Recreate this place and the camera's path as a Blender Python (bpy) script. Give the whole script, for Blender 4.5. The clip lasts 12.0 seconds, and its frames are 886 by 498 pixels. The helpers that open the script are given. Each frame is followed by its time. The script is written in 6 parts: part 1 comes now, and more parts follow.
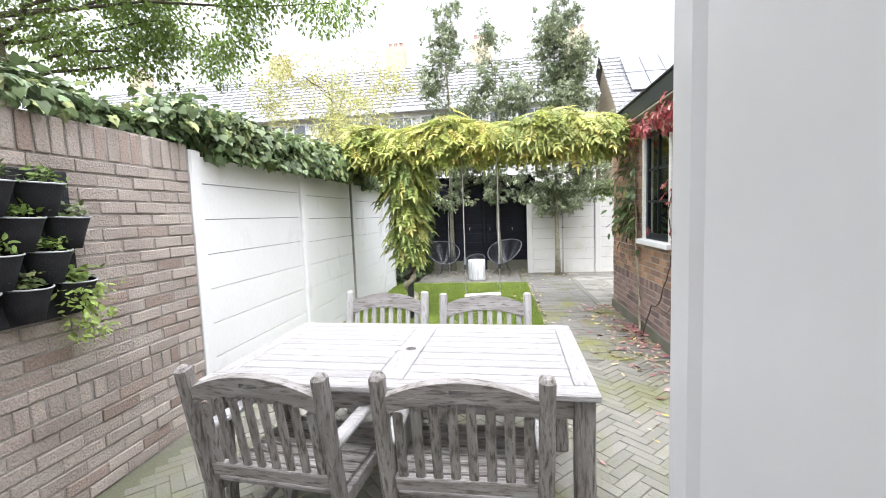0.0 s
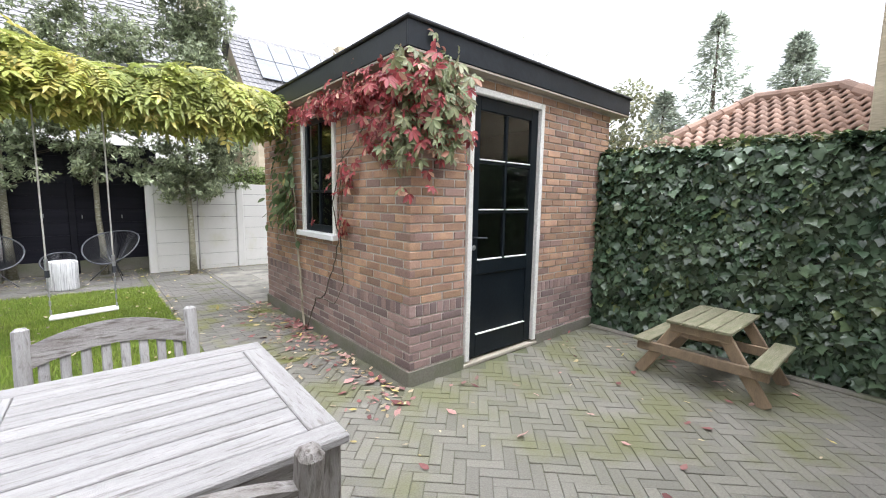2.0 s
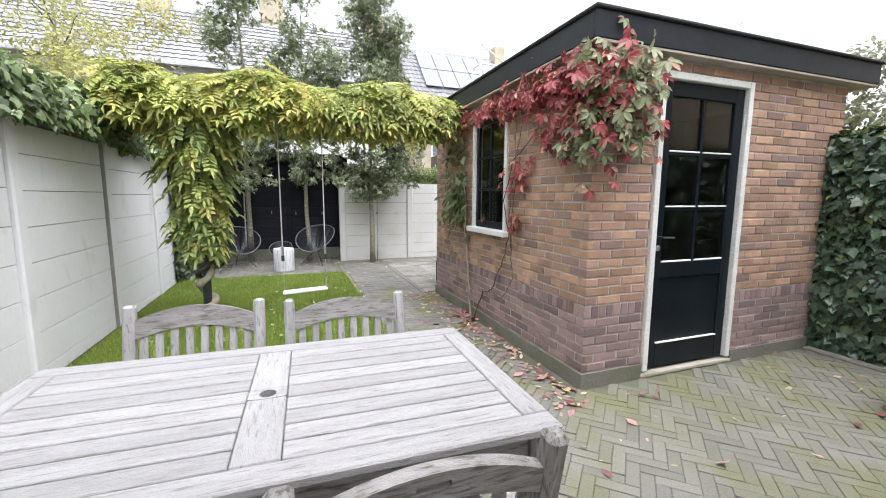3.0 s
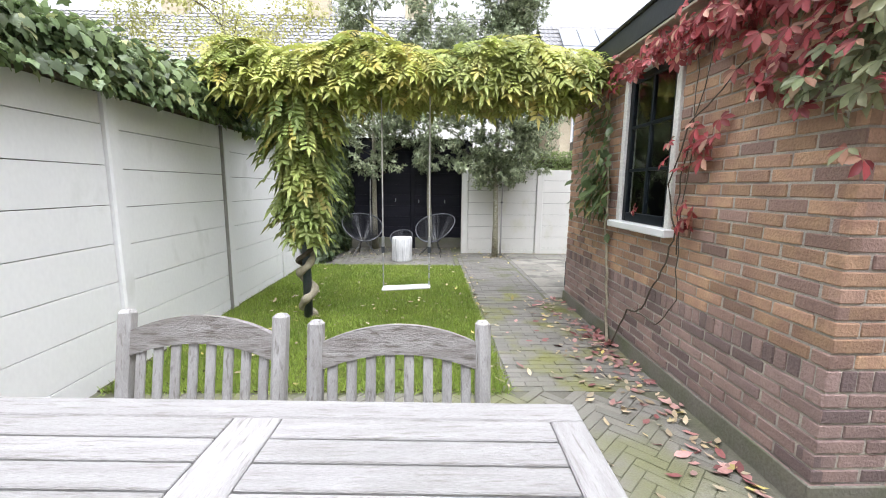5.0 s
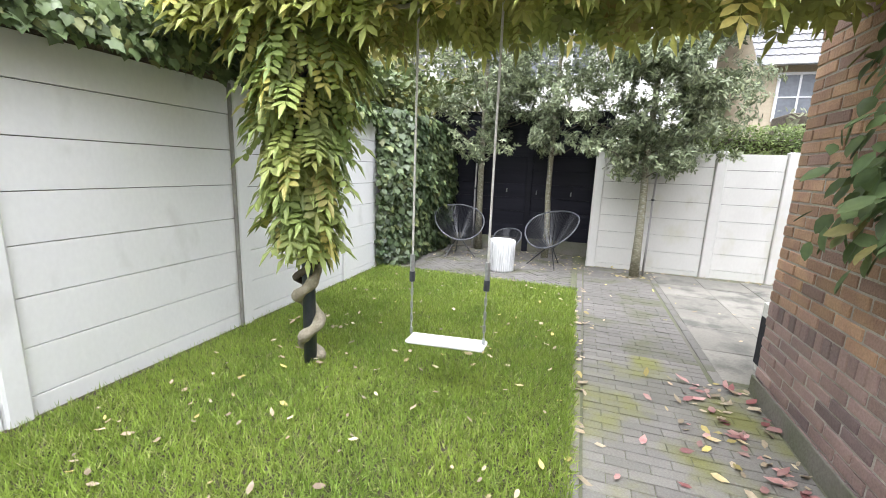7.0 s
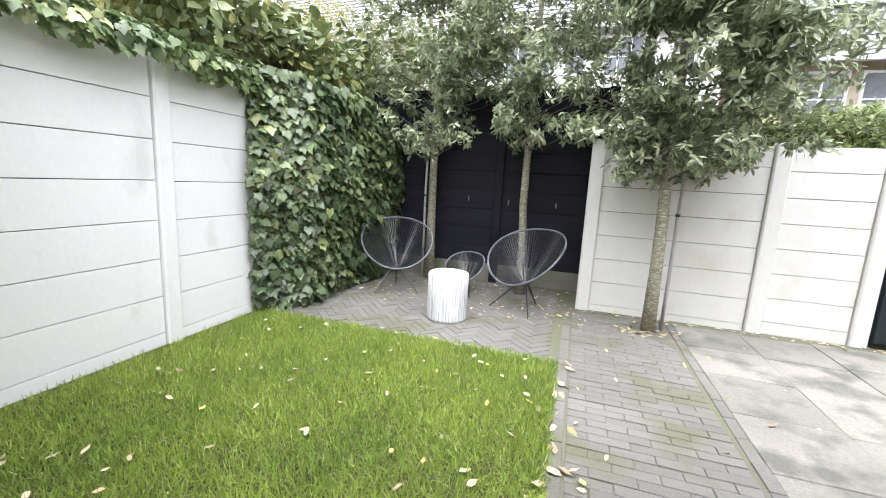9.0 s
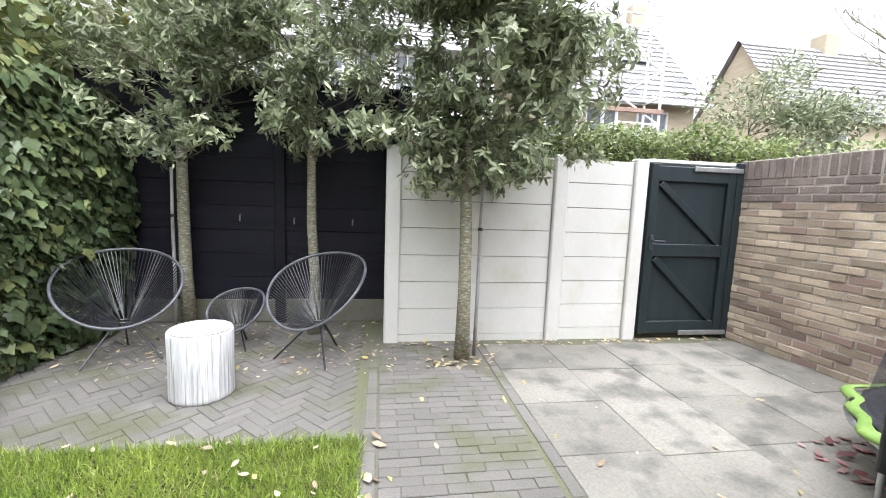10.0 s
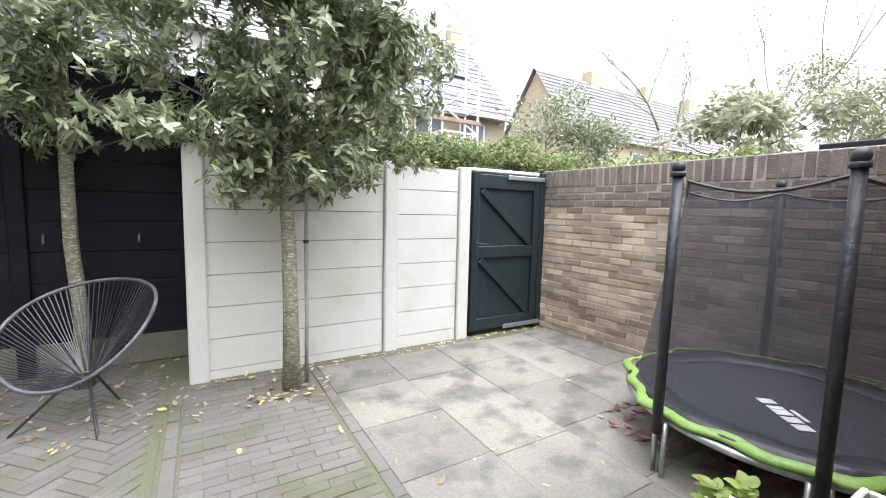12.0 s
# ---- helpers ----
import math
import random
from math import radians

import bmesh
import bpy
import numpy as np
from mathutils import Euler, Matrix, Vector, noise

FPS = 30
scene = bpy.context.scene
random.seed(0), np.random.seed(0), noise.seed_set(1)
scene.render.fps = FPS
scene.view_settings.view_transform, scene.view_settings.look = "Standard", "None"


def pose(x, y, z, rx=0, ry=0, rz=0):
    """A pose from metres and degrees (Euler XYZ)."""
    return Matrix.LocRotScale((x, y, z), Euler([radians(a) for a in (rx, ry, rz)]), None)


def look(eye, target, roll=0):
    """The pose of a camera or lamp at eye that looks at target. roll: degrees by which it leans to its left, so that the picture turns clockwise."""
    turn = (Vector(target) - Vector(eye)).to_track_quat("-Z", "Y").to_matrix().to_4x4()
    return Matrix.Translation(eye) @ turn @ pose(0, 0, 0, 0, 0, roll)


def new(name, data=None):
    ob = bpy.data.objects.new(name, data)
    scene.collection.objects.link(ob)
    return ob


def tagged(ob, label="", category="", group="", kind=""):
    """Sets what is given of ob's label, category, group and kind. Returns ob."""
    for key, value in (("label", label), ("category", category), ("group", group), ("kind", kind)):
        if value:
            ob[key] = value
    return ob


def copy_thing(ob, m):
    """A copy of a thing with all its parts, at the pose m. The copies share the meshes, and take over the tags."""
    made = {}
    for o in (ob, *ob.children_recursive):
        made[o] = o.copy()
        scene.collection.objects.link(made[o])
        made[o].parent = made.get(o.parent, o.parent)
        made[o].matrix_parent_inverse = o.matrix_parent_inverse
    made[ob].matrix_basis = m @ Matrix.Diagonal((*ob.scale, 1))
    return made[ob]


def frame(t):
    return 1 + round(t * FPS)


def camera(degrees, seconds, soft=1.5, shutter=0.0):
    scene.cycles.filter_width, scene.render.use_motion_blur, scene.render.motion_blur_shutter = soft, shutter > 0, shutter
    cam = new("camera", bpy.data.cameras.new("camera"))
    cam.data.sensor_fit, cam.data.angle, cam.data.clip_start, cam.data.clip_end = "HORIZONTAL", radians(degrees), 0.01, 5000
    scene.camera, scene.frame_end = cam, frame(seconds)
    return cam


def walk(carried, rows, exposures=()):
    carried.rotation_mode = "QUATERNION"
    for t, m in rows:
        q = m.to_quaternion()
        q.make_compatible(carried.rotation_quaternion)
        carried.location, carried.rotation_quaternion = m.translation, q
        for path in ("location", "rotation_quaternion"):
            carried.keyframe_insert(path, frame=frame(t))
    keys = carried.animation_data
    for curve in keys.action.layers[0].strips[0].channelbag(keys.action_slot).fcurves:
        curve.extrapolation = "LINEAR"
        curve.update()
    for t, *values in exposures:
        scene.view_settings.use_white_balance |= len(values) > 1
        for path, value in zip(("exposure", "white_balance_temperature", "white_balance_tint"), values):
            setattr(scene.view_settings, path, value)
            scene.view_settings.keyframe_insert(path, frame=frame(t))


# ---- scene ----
cam = camera(94.9, 12.0, 1.0)
PATH = [
    (0, (-1.538, -2.858, 1.405), (-1.834, -0.887, 1.235), -2.1),
    (0.5, (-1.502, -2.671, 1.396), (-1.447, -0.677, 1.249), -0.7),
    (1, (-1.492, -2.528, 1.403), (-0.816, -0.651, 1.267), 0.5),
    (1.5, (-1.561, -2.419, 1.41), (-0.36, -0.829, 1.242), 0.8),
    (2, (-1.708, -2.357, 1.383), (-0.415, -0.85, 1.15), 1.0),
    (2.5, (-1.826, -2.312, 1.383), (-0.769, -0.634, 1.122), 0.9),
    (3, (-1.913, -2.294, 1.387), (-1.231, -0.432, 1.13), 0.3),
    (3.5, (-1.971, -2.268, 1.392), (-1.606, -0.319, 1.131), -0.4),
    (3.7, (-1.98, -2.239, 1.383), (-1.694, -0.277, 1.116), -0.5),
    (5.3, (-1.448, -1.266, 1.315), (-1.45, 0.71, 1.006), 0.8),
    (5.5, (-1.382, -1.135, 1.326), (-1.432, 0.84, 1.015), 0.8),
    (6, (-1.207, -0.731, 1.351), (-1.437, 1.229, 1.022), 1.4),
    (6.5, (-1.174, -0.244, 1.36), (-1.587, 1.679, 1.001), 1.9),
    (6.7, (-1.167, -0.037, 1.354), (-1.664, 1.865, 0.985), 2.0),
    (8.3, (-1.108, 1.605, 1.217), (-2.024, 3.327, 0.779), 2.8),
    (8.5, (-1.12, 1.784, 1.23), (-1.976, 3.545, 0.826), 2.8),
    (9, (-1.094, 2.314, 1.231), (-1.696, 4.192, 0.895), 3.0),
    (9.5, (-1.075, 2.785, 1.237), (-1.281, 4.755, 0.963), 2.6),
    (10, (-1.03, 3.113, 1.236), (-0.733, 5.077, 1.006), 2.1),
    (10.5, (-0.969, 3.281, 1.262), (-0.148, 5.091, 1.034), 1.7),
    (11, (-0.942, 3.306, 1.261), (0.296, 4.863, 1.051), 1.6),
    (11.5, (-0.886, 3.254, 1.277), (0.45, 4.728, 1.076), 1.5),
    (12, (-0.907, 3.273, 1.282), (0.115, 4.981, 1.088), 1.4),
]
walk(cam, [(t, look(eye, goal, roll)) for t, eye, goal, roll in PATH], [(t, ev + 0.1, 6050, 13) for t, ev in ((0.0, 2.31), (0.6, 1.97), (1.5, 1.95), (3.0, 1.92), (3.7, 1.88), (5.3, 2.04), (6.7, 2.15), (8.3, 2.68), (8.6, 2.62), (9.0, 2.46), (9.5, 2.32), (10.5, 2.3), (12.0, 2.27))])

# ---- light ----
world = bpy.data.worlds.new("overcast")
scene.world = world
world.use_nodes = True
wn = world.node_tree.nodes
sky = wn.new("ShaderNodeTexSky")
sky.sky_type, sky.sun_disc = "NISHITA", False
sky.sun_elevation, sky.sun_rotation = radians(71), radians(165)
sky.air_density, sky.dust_density = 1.0, 4.0
grey = wn.new("ShaderNodeHueSaturation")
grey.inputs["Saturation"].default_value = 0.03
world.node_tree.links.new(sky.outputs["Color"], grey.inputs["Color"])
world.node_tree.links.new(grey.outputs["Color"], wn["Background"].inputs["Color"])
wn["Background"].inputs["Strength"].default_value = 0.10
sun_data = bpy.data.lights.new("sun", "SUN")
sun_data.energy, sun_data.angle, sun_data.color = 1.0, radians(90), (1.0, 0.98, 0.95)
sun = new("sun", sun_data)
sun.matrix_world = look((0.6, -1.4, 9), (0, 0, 0))


# ---- materials ----
def mat(name, c1, c2=None, rough=0.8, scale=4.0, fine=60.0, bump=0.25, metal=0.0, rand=0.0, c3=None, cover=0.5, leaf=0.0,
        stretch=(1, 1, 1), alpha=1.0, spec=0.5, vary=0.3, patch=False):
    """Two colours blended by a broad noise, a third in patches, fine grain and relief, and a shift for each piece."""
    m = bpy.data.materials.new(name)
    m.use_nodes = True
    n, l = m.node_tree.nodes, m.node_tree.links
    b = n["Principled BSDF"]
    geo = n.new("ShaderNodeNewGeometry")
    mp = n.new("ShaderNodeMapping")
    mp.inputs["Scale"].default_value = stretch
    l.new(geo.outputs["Position"], mp.inputs["Vector"])

    def noise_node(s, d, src):
        t = n.new("ShaderNodeTexNoise")
        t.inputs["Scale"].default_value, t.inputs["Detail"].default_value = s, d
        l.new(src, t.inputs["Vector"])
        return t.outputs["Fac"]

    def ramp(src, lo, hi):
        r = n.new("ShaderNodeMapRange")
        r.inputs["From Min"].default_value, r.inputs["From Max"].default_value = lo, hi
        l.new(src, r.inputs["Value"])
        return r.outputs["Result"]

    def mix(f, a, c, how="MIX"):
        x = n.new("ShaderNodeMix")
        x.data_type, x.blend_type = "RGBA", how
        if isinstance(f, float):
            x.inputs["Factor"].default_value = f
        else:
            l.new(f, x.inputs["Factor"])
        for s, v in (("A", a), ("B", c)):
            k = [i for i in x.inputs if i.name == s and i.type == "RGBA"][0]
            if isinstance(v, tuple):
                k.default_value = (*v, 1)
            else:
                l.new(v, k)
        return [o for o in x.outputs if o.type == "RGBA"][0]

    c2 = c2 or tuple(v * 0.8 for v in c1)
    broad = noise_node(scale, 4, mp.outputs["Vector"])
    col = mix(ramp(broad, 0.35, 0.65), c1, c2)
    grain = noise_node(fine, 3, mp.outputs["Vector"])
    if rand:
        info = n.new("ShaderNodeObjectInfo")
        add = n.new("ShaderNodeMath")
        l.new(info.outputs["Random"], add.inputs[0])
        l.new(geo.outputs["Random Per Island"], add.inputs[1])
        fr = n.new("ShaderNodeMath")
        fr.operation = "FRACT"
        l.new(add.outputs[0], fr.inputs[0])
        if c3 and not patch:
            col = mix(ramp(fr.outputs[0], 1 - cover, min(1.0, 1.15 - cover)), col, c3)
        mul = n.new("ShaderNodeMath")
        mul.operation = "MULTIPLY"
        mul.inputs[1].default_value = 7.31
        l.new(fr.outputs[0], mul.inputs[0])
        fr2 = n.new("ShaderNodeMath")
        fr2.operation = "FRACT"
        l.new(mul.outputs[0], fr2.inputs[0])
        hs = n.new("ShaderNodeHueSaturation")
        mr = n.new("ShaderNodeMapRange")
        mr.inputs["To Min"].default_value, mr.inputs["To Max"].default_value = 1 - rand, 1 + rand
        l.new(fr2.outputs[0], mr.inputs["Value"])
        l.new(mr.outputs["Result"], hs.inputs["Value"])
        l.new(col, hs.inputs["Color"])
        col = hs.outputs["Color"]
    if c3 and (patch or not rand):
        spots = noise_node(scale * 2.7, 6, mp.outputs["Vector"])
        col = mix(ramp(spots, 1.0 - cover - 0.08, 1.0 - cover + 0.08), col, c3)
    v = n.new("ShaderNodeMapRange")
    v.inputs["To Min"].default_value, v.inputs["To Max"].default_value = 1 - vary, 1 + vary
    l.new(grain, v.inputs["Value"])
    hv = n.new("ShaderNodeHueSaturation")
    l.new(v.outputs["Result"], hv.inputs["Value"])
    l.new(col, hv.inputs["Color"])
    l.new(hv.outputs["Color"], b.inputs["Base Color"])
    b.inputs["Roughness"].default_value = rough
    b.inputs["Metallic"].default_value = metal
    b.inputs["Specular IOR Level"].default_value = spec
    b.inputs["Alpha"].default_value = alpha
    if bump:
        bp = n.new("ShaderNodeBump")
        bp.inputs["Strength"].default_value, bp.inputs["Distance"].default_value = bump, 0.01
        l.new(grain, bp.inputs["Height"])
        l.new(bp.outputs["Normal"], b.inputs["Normal"])
    if leaf:
        tr = n.new("ShaderNodeBsdfTranslucent")
        l.new(hv.outputs["Color"], tr.inputs["Color"])
        ms = n.new("ShaderNodeMixShader")
        ms.inputs[0].default_value = leaf
        l.new(b.outputs[0], ms.inputs[1])
        l.new(tr.outputs[0], ms.inputs[2])
        l.new(ms.outputs[0], n["Material Output"].inputs["Surface"])
    return m


BRICK = mat("brown_brick", (0.455, 0.29, 0.185), (0.355, 0.215, 0.155), 0.9, 7, 90, 0.6, rand=0.28, c3=(0.29, 0.19, 0.16), cover=0.28)
BRICK_DARK = mat("purple_brick", (0.285, 0.20, 0.185), (0.345, 0.24, 0.215), 0.9, 5, 90, 0.6, rand=0.18, c3=(0.20, 0.145, 0.14), cover=0.3)
BRICK_GREY = mat("grey_brown_brick", (0.44, 0.385, 0.34), (0.35, 0.295, 0.26), 0.92, 3, 90, 0.9, rand=0.13, c3=(0.32, 0.25, 0.215), cover=0.2)
BRICK_OLD = mat("weathered_brick", (0.55, 0.46, 0.345), (0.35, 0.275, 0.21), 0.92, 1.8, 90, 0.5, rand=0.32, c3=(0.28, 0.20, 0.165), cover=0.28)
BRICK_COPE = mat("dark_coping_brick", (0.20, 0.163, 0.143), (0.26, 0.213, 0.188), 0.92, 9, 90, 0.8, rand=0.25, c3=(0.55, 0.53, 0.50), cover=0.28, patch=True)
MORTAR = mat("mortar", (0.50, 0.455, 0.40), (0.36, 0.32, 0.285), 0.95, 8, 120, 0.6)
# dark colour for the shade within the fence joints
JOINT_SHADE = mat("open_joint_shade", (0.085, 0.08, 0.075), (0.13, 0.122, 0.112), 0.95, 8, 120, 0.5)
MORTAR_DARK = mat("grey_mortar", (0.25, 0.225, 0.20), (0.36, 0.33, 0.30), 0.95, 8, 120, 0.6)
CEMENT = mat("mossy_cement", (0.20, 0.185, 0.16), (0.145, 0.15, 0.10), 0.95, 3, 60, 0.5)
PAVER = mat("grey_paver", (0.222, 0.210, 0.188), (0.185, 0.180, 0.142), 0.85, 0.7, 110, 0.6, rand=0.13, c3=(0.17, 0.172, 0.092), cover=0.45, patch=True)
PAVER_MOSS = mat("mossy_path_paver", (0.215, 0.203, 0.188), (0.175, 0.17, 0.135), 0.88, 0.9, 110, 0.45, rand=0.13, c3=(0.19, 0.192, 0.068), cover=0.44, patch=True)
PAVER_REAR = mat("dark_grey_paver", (0.172, 0.162, 0.148), (0.14, 0.132, 0.118), 0.85, 1.0, 110, 0.5, rand=0.10, c3=(0.118, 0.118, 0.075), cover=0.42, patch=True)
JOINT = mat("mossy_sand", (0.14, 0.132, 0.108), (0.13, 0.137, 0.075), 0.98, 1.4, 90, 0.6)
SLAB = mat("concrete_slab", (0.265, 0.25, 0.215), (0.19, 0.18, 0.156), 0.9, 1.3, 60, 0.35, rand=0.14, c3=(0.125, 0.12, 0.105), cover=0.43, patch=True)
SOIL = mat("soil", (0.06, 0.05, 0.03), (0.09, 0.075, 0.045), 0.98, 6, 80, 0.8)
GRASS = mat("grass", (0.315, 0.41, 0.07), (0.225, 0.325, 0.054), 0.6, 2.2, 40, 0.0, rand=0.35, c3=(0.38, 0.40, 0.14), cover=0.2, leaf=0.4)
# cream board taken down to tan, so the colour holds the soffit's shade
SOFFIT = mat("weathered_shaded_cream_board", (0.46, 0.42, 0.35), (0.36, 0.32, 0.26), 0.7, 5, 60, 0.2, stretch=(1, 1, 3))
# grey that stands for shade on the side of a white post
POST_SHADE = mat("grey_post_shade", (0.34, 0.33, 0.31), (0.26, 0.25, 0.23), 0.9, 4, 60, 0.3)
FENCE_WHITE = mat("white_painted_concrete", (0.83, 0.83, 0.83), (0.79, 0.79, 0.79), 0.75, 1.2, 45, 0.05, c3=(0.68, 0.68, 0.665), cover=0.32, stretch=(1, 1, 0.6), vary=0.05)
FENCE_CREAM = mat("off_white_concrete", (0.66, 0.65, 0.615), (0.60, 0.59, 0.555), 0.8, 1.6, 45, 0.05, c3=(0.56, 0.55, 0.47), cover=0.33, stretch=(1, 1, 0.5), vary=0.06)
WHITE = mat("white_gloss_paint", (0.84, 0.84, 0.85), (0.81, 0.81, 0.82), 0.4, 2, 25, 0.03, vary=0.03)
WHITE_WORN = mat("flaking_white_paint", (0.78, 0.77, 0.74), (0.70, 0.69, 0.65), 0.6, 4, 60, 0.25, c3=(0.42, 0.38, 0.33), cover=0.12)
BLACK = mat("black_gloss_paint", (0.006, 0.009, 0.013), (0.009, 0.013, 0.017), 0.3, 3, 40, 0.08, spec=0.25)
BLACK_BOARD = mat("black_stained_board", (0.007, 0.007, 0.013), (0.012, 0.012, 0.019), 0.6, 3, 50, 0.4, stretch=(0.3, 1, 6), rand=0.2, spec=0.25)
GATE_DARK = mat("dark_green_paint", (0.016, 0.028, 0.032), (0.012, 0.020, 0.024), 0.45, 3, 60, 0.2, stretch=(4, 4, 0.4))
TEAK = mat("silver_weathered_teak", (0.37, 0.35, 0.335), (0.26, 0.24, 0.225), 0.85, 5, 70, 0.6, stretch=(1, 7, 7), rand=0.1, c3=(0.15, 0.13, 0.115), cover=0.42, patch=True)
TEAK_TOP = mat("bleached_teak", (0.39, 0.38, 0.375), (0.33, 0.32, 0.312), 0.85, 4.5, 70, 0.6, stretch=(1, 9, 9), rand=0.10, c3=(0.23, 0.215, 0.20), cover=0.36, patch=True, vary=0.3)
# lit copy of the upright teak for the far chairs; also colours the canes
TEAK_PALE_LIT = mat("pale_lit_teak_upright", (0.46, 0.45, 0.44), (0.38, 0.365, 0.35), 0.85, 5, 70, 0.6, stretch=(7, 7, 0.9), rand=0.1, c3=(0.24, 0.22, 0.205), cover=0.37, patch=True)
# same weathered wood, darkened for the near chairs in the house's shade
TEAK_UP_SHADED = mat("weathered_shaded_teak_upright", (0.33, 0.31, 0.295), (0.22, 0.20, 0.185), 0.85, 5, 70, 0.6, stretch=(7, 7, 0.9), rand=0.12, c3=(0.12, 0.105, 0.09), cover=0.43, patch=True)
PINE = mat("mossy_pine", (0.29, 0.27, 0.185), (0.21, 0.215, 0.125), 0.9, 5, 60, 0.6, stretch=(1, 6, 6), rand=0.18)
PINE_BARE = mat("brown_pine", (0.34, 0.25, 0.165), (0.26, 0.195, 0.135), 0.9, 5, 60, 0.5, stretch=(4, 4, 1.2), rand=0.1)
BARK = mat("lichen_bark", (0.20, 0.18, 0.12), (0.30, 0.285, 0.20), 0.95, 11, 50, 0.9, stretch=(1, 1, 3.2), c3=(0.56, 0.55, 0.48), cover=0.40)
# dark bark, and the painted shade deep inside ivy and hedges
BARK_AND_SHADE = mat("dark_bark_and_hedge_shade", (0.075, 0.06, 0.045), (0.12, 0.10, 0.075), 0.95, 12, 50, 0.9)
VINE_BARK = mat("pale_vine_bark", (0.40, 0.36, 0.27), (0.28, 0.245, 0.18), 0.95, 14, 60, 0.8)
STEEL_DARK = mat("dark_coated_steel", (0.03, 0.034, 0.042), (0.045, 0.048, 0.055), 0.5, 6, 60, 0.15, c3=(0.16, 0.07, 0.035), cover=0.12)
POST_STEEL = mat("blue_grey_coated_steel", (0.05, 0.062, 0.085), (0.075, 0.085, 0.105), 0.45, 6, 60, 0.15, c3=(0.14, 0.07, 0.04), cover=0.15)
GALV = mat("galvanised_steel", (0.52, 0.53, 0.54), (0.42, 0.43, 0.44), 0.38, 12, 60, 0.1, metal=0.85)
ROPE = mat("pale_rope", (0.62, 0.60, 0.56), (0.5, 0.48, 0.44), 0.9, 60, 200, 0.6)
CORD = mat("black_pvc_cord", (0.022, 0.023, 0.027), (0.03, 0.031, 0.035), 0.3, 8, 60, 0.0)
CORD_RIM = mat("worn_grey_cord", (0.13, 0.135, 0.15), (0.08, 0.083, 0.095), 0.45, 12, 80, 0.2)
STOOL = mat("white_glazed_ceramic", (0.70, 0.70, 0.70), (0.58, 0.58, 0.59), 0.5, 2.5, 40, 0.15, c3=(0.30, 0.30, 0.31), cover=0.42, stretch=(9, 9, 0.35))
FELT = mat("black_felt", (0.018, 0.018, 0.022), (0.026, 0.026, 0.032), 0.95, 10, 160, 0.6)
POT_RIM = mat("pale_grey_rim", (0.42, 0.43, 0.44), (0.34, 0.35, 0.36), 0.6, 10, 60, 0.1)
LIME = mat("lime_green_vinyl", (0.27, 0.42, 0.10), (0.20, 0.34, 0.07), 0.45, 6, 40, 0.15)
NET = mat("black_mesh_net", (0.07, 0.07, 0.088), (0.085, 0.085, 0.105), 0.8, 4, 40, 0.0, alpha=0.48)
MAT_BLACK = mat("black_jump_mat", (0.024, 0.025, 0.034), (0.032, 0.033, 0.042), 0.7, 4, 200, 0.2)
VINYL = mat("dark_vinyl", (0.018, 0.019, 0.026), (0.03, 0.031, 0.04), 0.45, 9, 30, 0.6)
BITUMEN = mat("black_bitumen", (0.020, 0.021, 0.024), (0.03, 0.031, 0.034), 0.7, 6, 80, 0.3)
FASCIA = mat("black_fascia_paint", (0.013, 0.017, 0.023), (0.02, 0.025, 0.032), 0.4, 4, 30, 0.08, spec=0.35)
IVY = mat("dark_ivy_leaf", (0.062, 0.105, 0.062), (0.11, 0.155, 0.09), 0.27, 3, 40, 0.1, rand=0.6, c3=(0.24, 0.30, 0.11), cover=0.07, leaf=0.1, spec=0.5)
IVY_TOP = mat("mid_ivy_leaf", (0.22, 0.285, 0.125), (0.12, 0.175, 0.08), 0.33, 2, 40, 0.1, rand=0.5, c3=(0.42, 0.45, 0.20), cover=0.18, leaf=0.25)
IVY_WALL = mat("pale_ivy_leaf", (0.12, 0.16, 0.07), (0.065, 0.10, 0.045), 0.42, 2, 40, 0.1, rand=0.5, c3=(0.28, 0.31, 0.12), cover=0.15, leaf=0.15)
WIST = mat("yellowing_wisteria_leaf", (0.46, 0.46, 0.125), (0.32, 0.375, 0.105), 0.5, 2.0, 40, 0.05, rand=0.35, c3=(0.60, 0.52, 0.17), cover=0.2, leaf=0.35)
WIST_GREEN = mat("green_wisteria_leaf", (0.39, 0.44, 0.14), (0.25, 0.33, 0.10), 0.5, 3.0, 40, 0.05, rand=0.4, c3=(0.62, 0.56, 0.18), cover=0.22, leaf=0.35)
CREEP_RED = mat("red_creeper_leaf", (0.40, 0.075, 0.085), (0.33, 0.07, 0.07), 0.5, 5, 40, 0.05, rand=0.4, c3=(0.48, 0.28, 0.20), cover=0.28, leaf=0.3)
CREEP_GREEN = mat("fading_creeper_leaf", (0.22, 0.27, 0.13), (0.32, 0.32, 0.19), 0.5, 5, 40, 0.05, rand=0.35, c3=(0.42, 0.16, 0.12), cover=0.18, leaf=0.3)
CREEP_DEEP = mat("green_creeper_leaf", (0.11, 0.165, 0.07), (0.15, 0.20, 0.08), 0.45, 5, 40, 0.05, rand=0.35, c3=(0.40, 0.35, 0.13), cover=0.10, leaf=0.25)
ILEX = mat("grey_green_oak_leaf", (0.31, 0.35, 0.21), (0.19, 0.23, 0.13), 0.36, 1.6, 40, 0.05, rand=0.5, c3=(0.48, 0.52, 0.34), cover=0.22, leaf=0.32, spec=0.45)
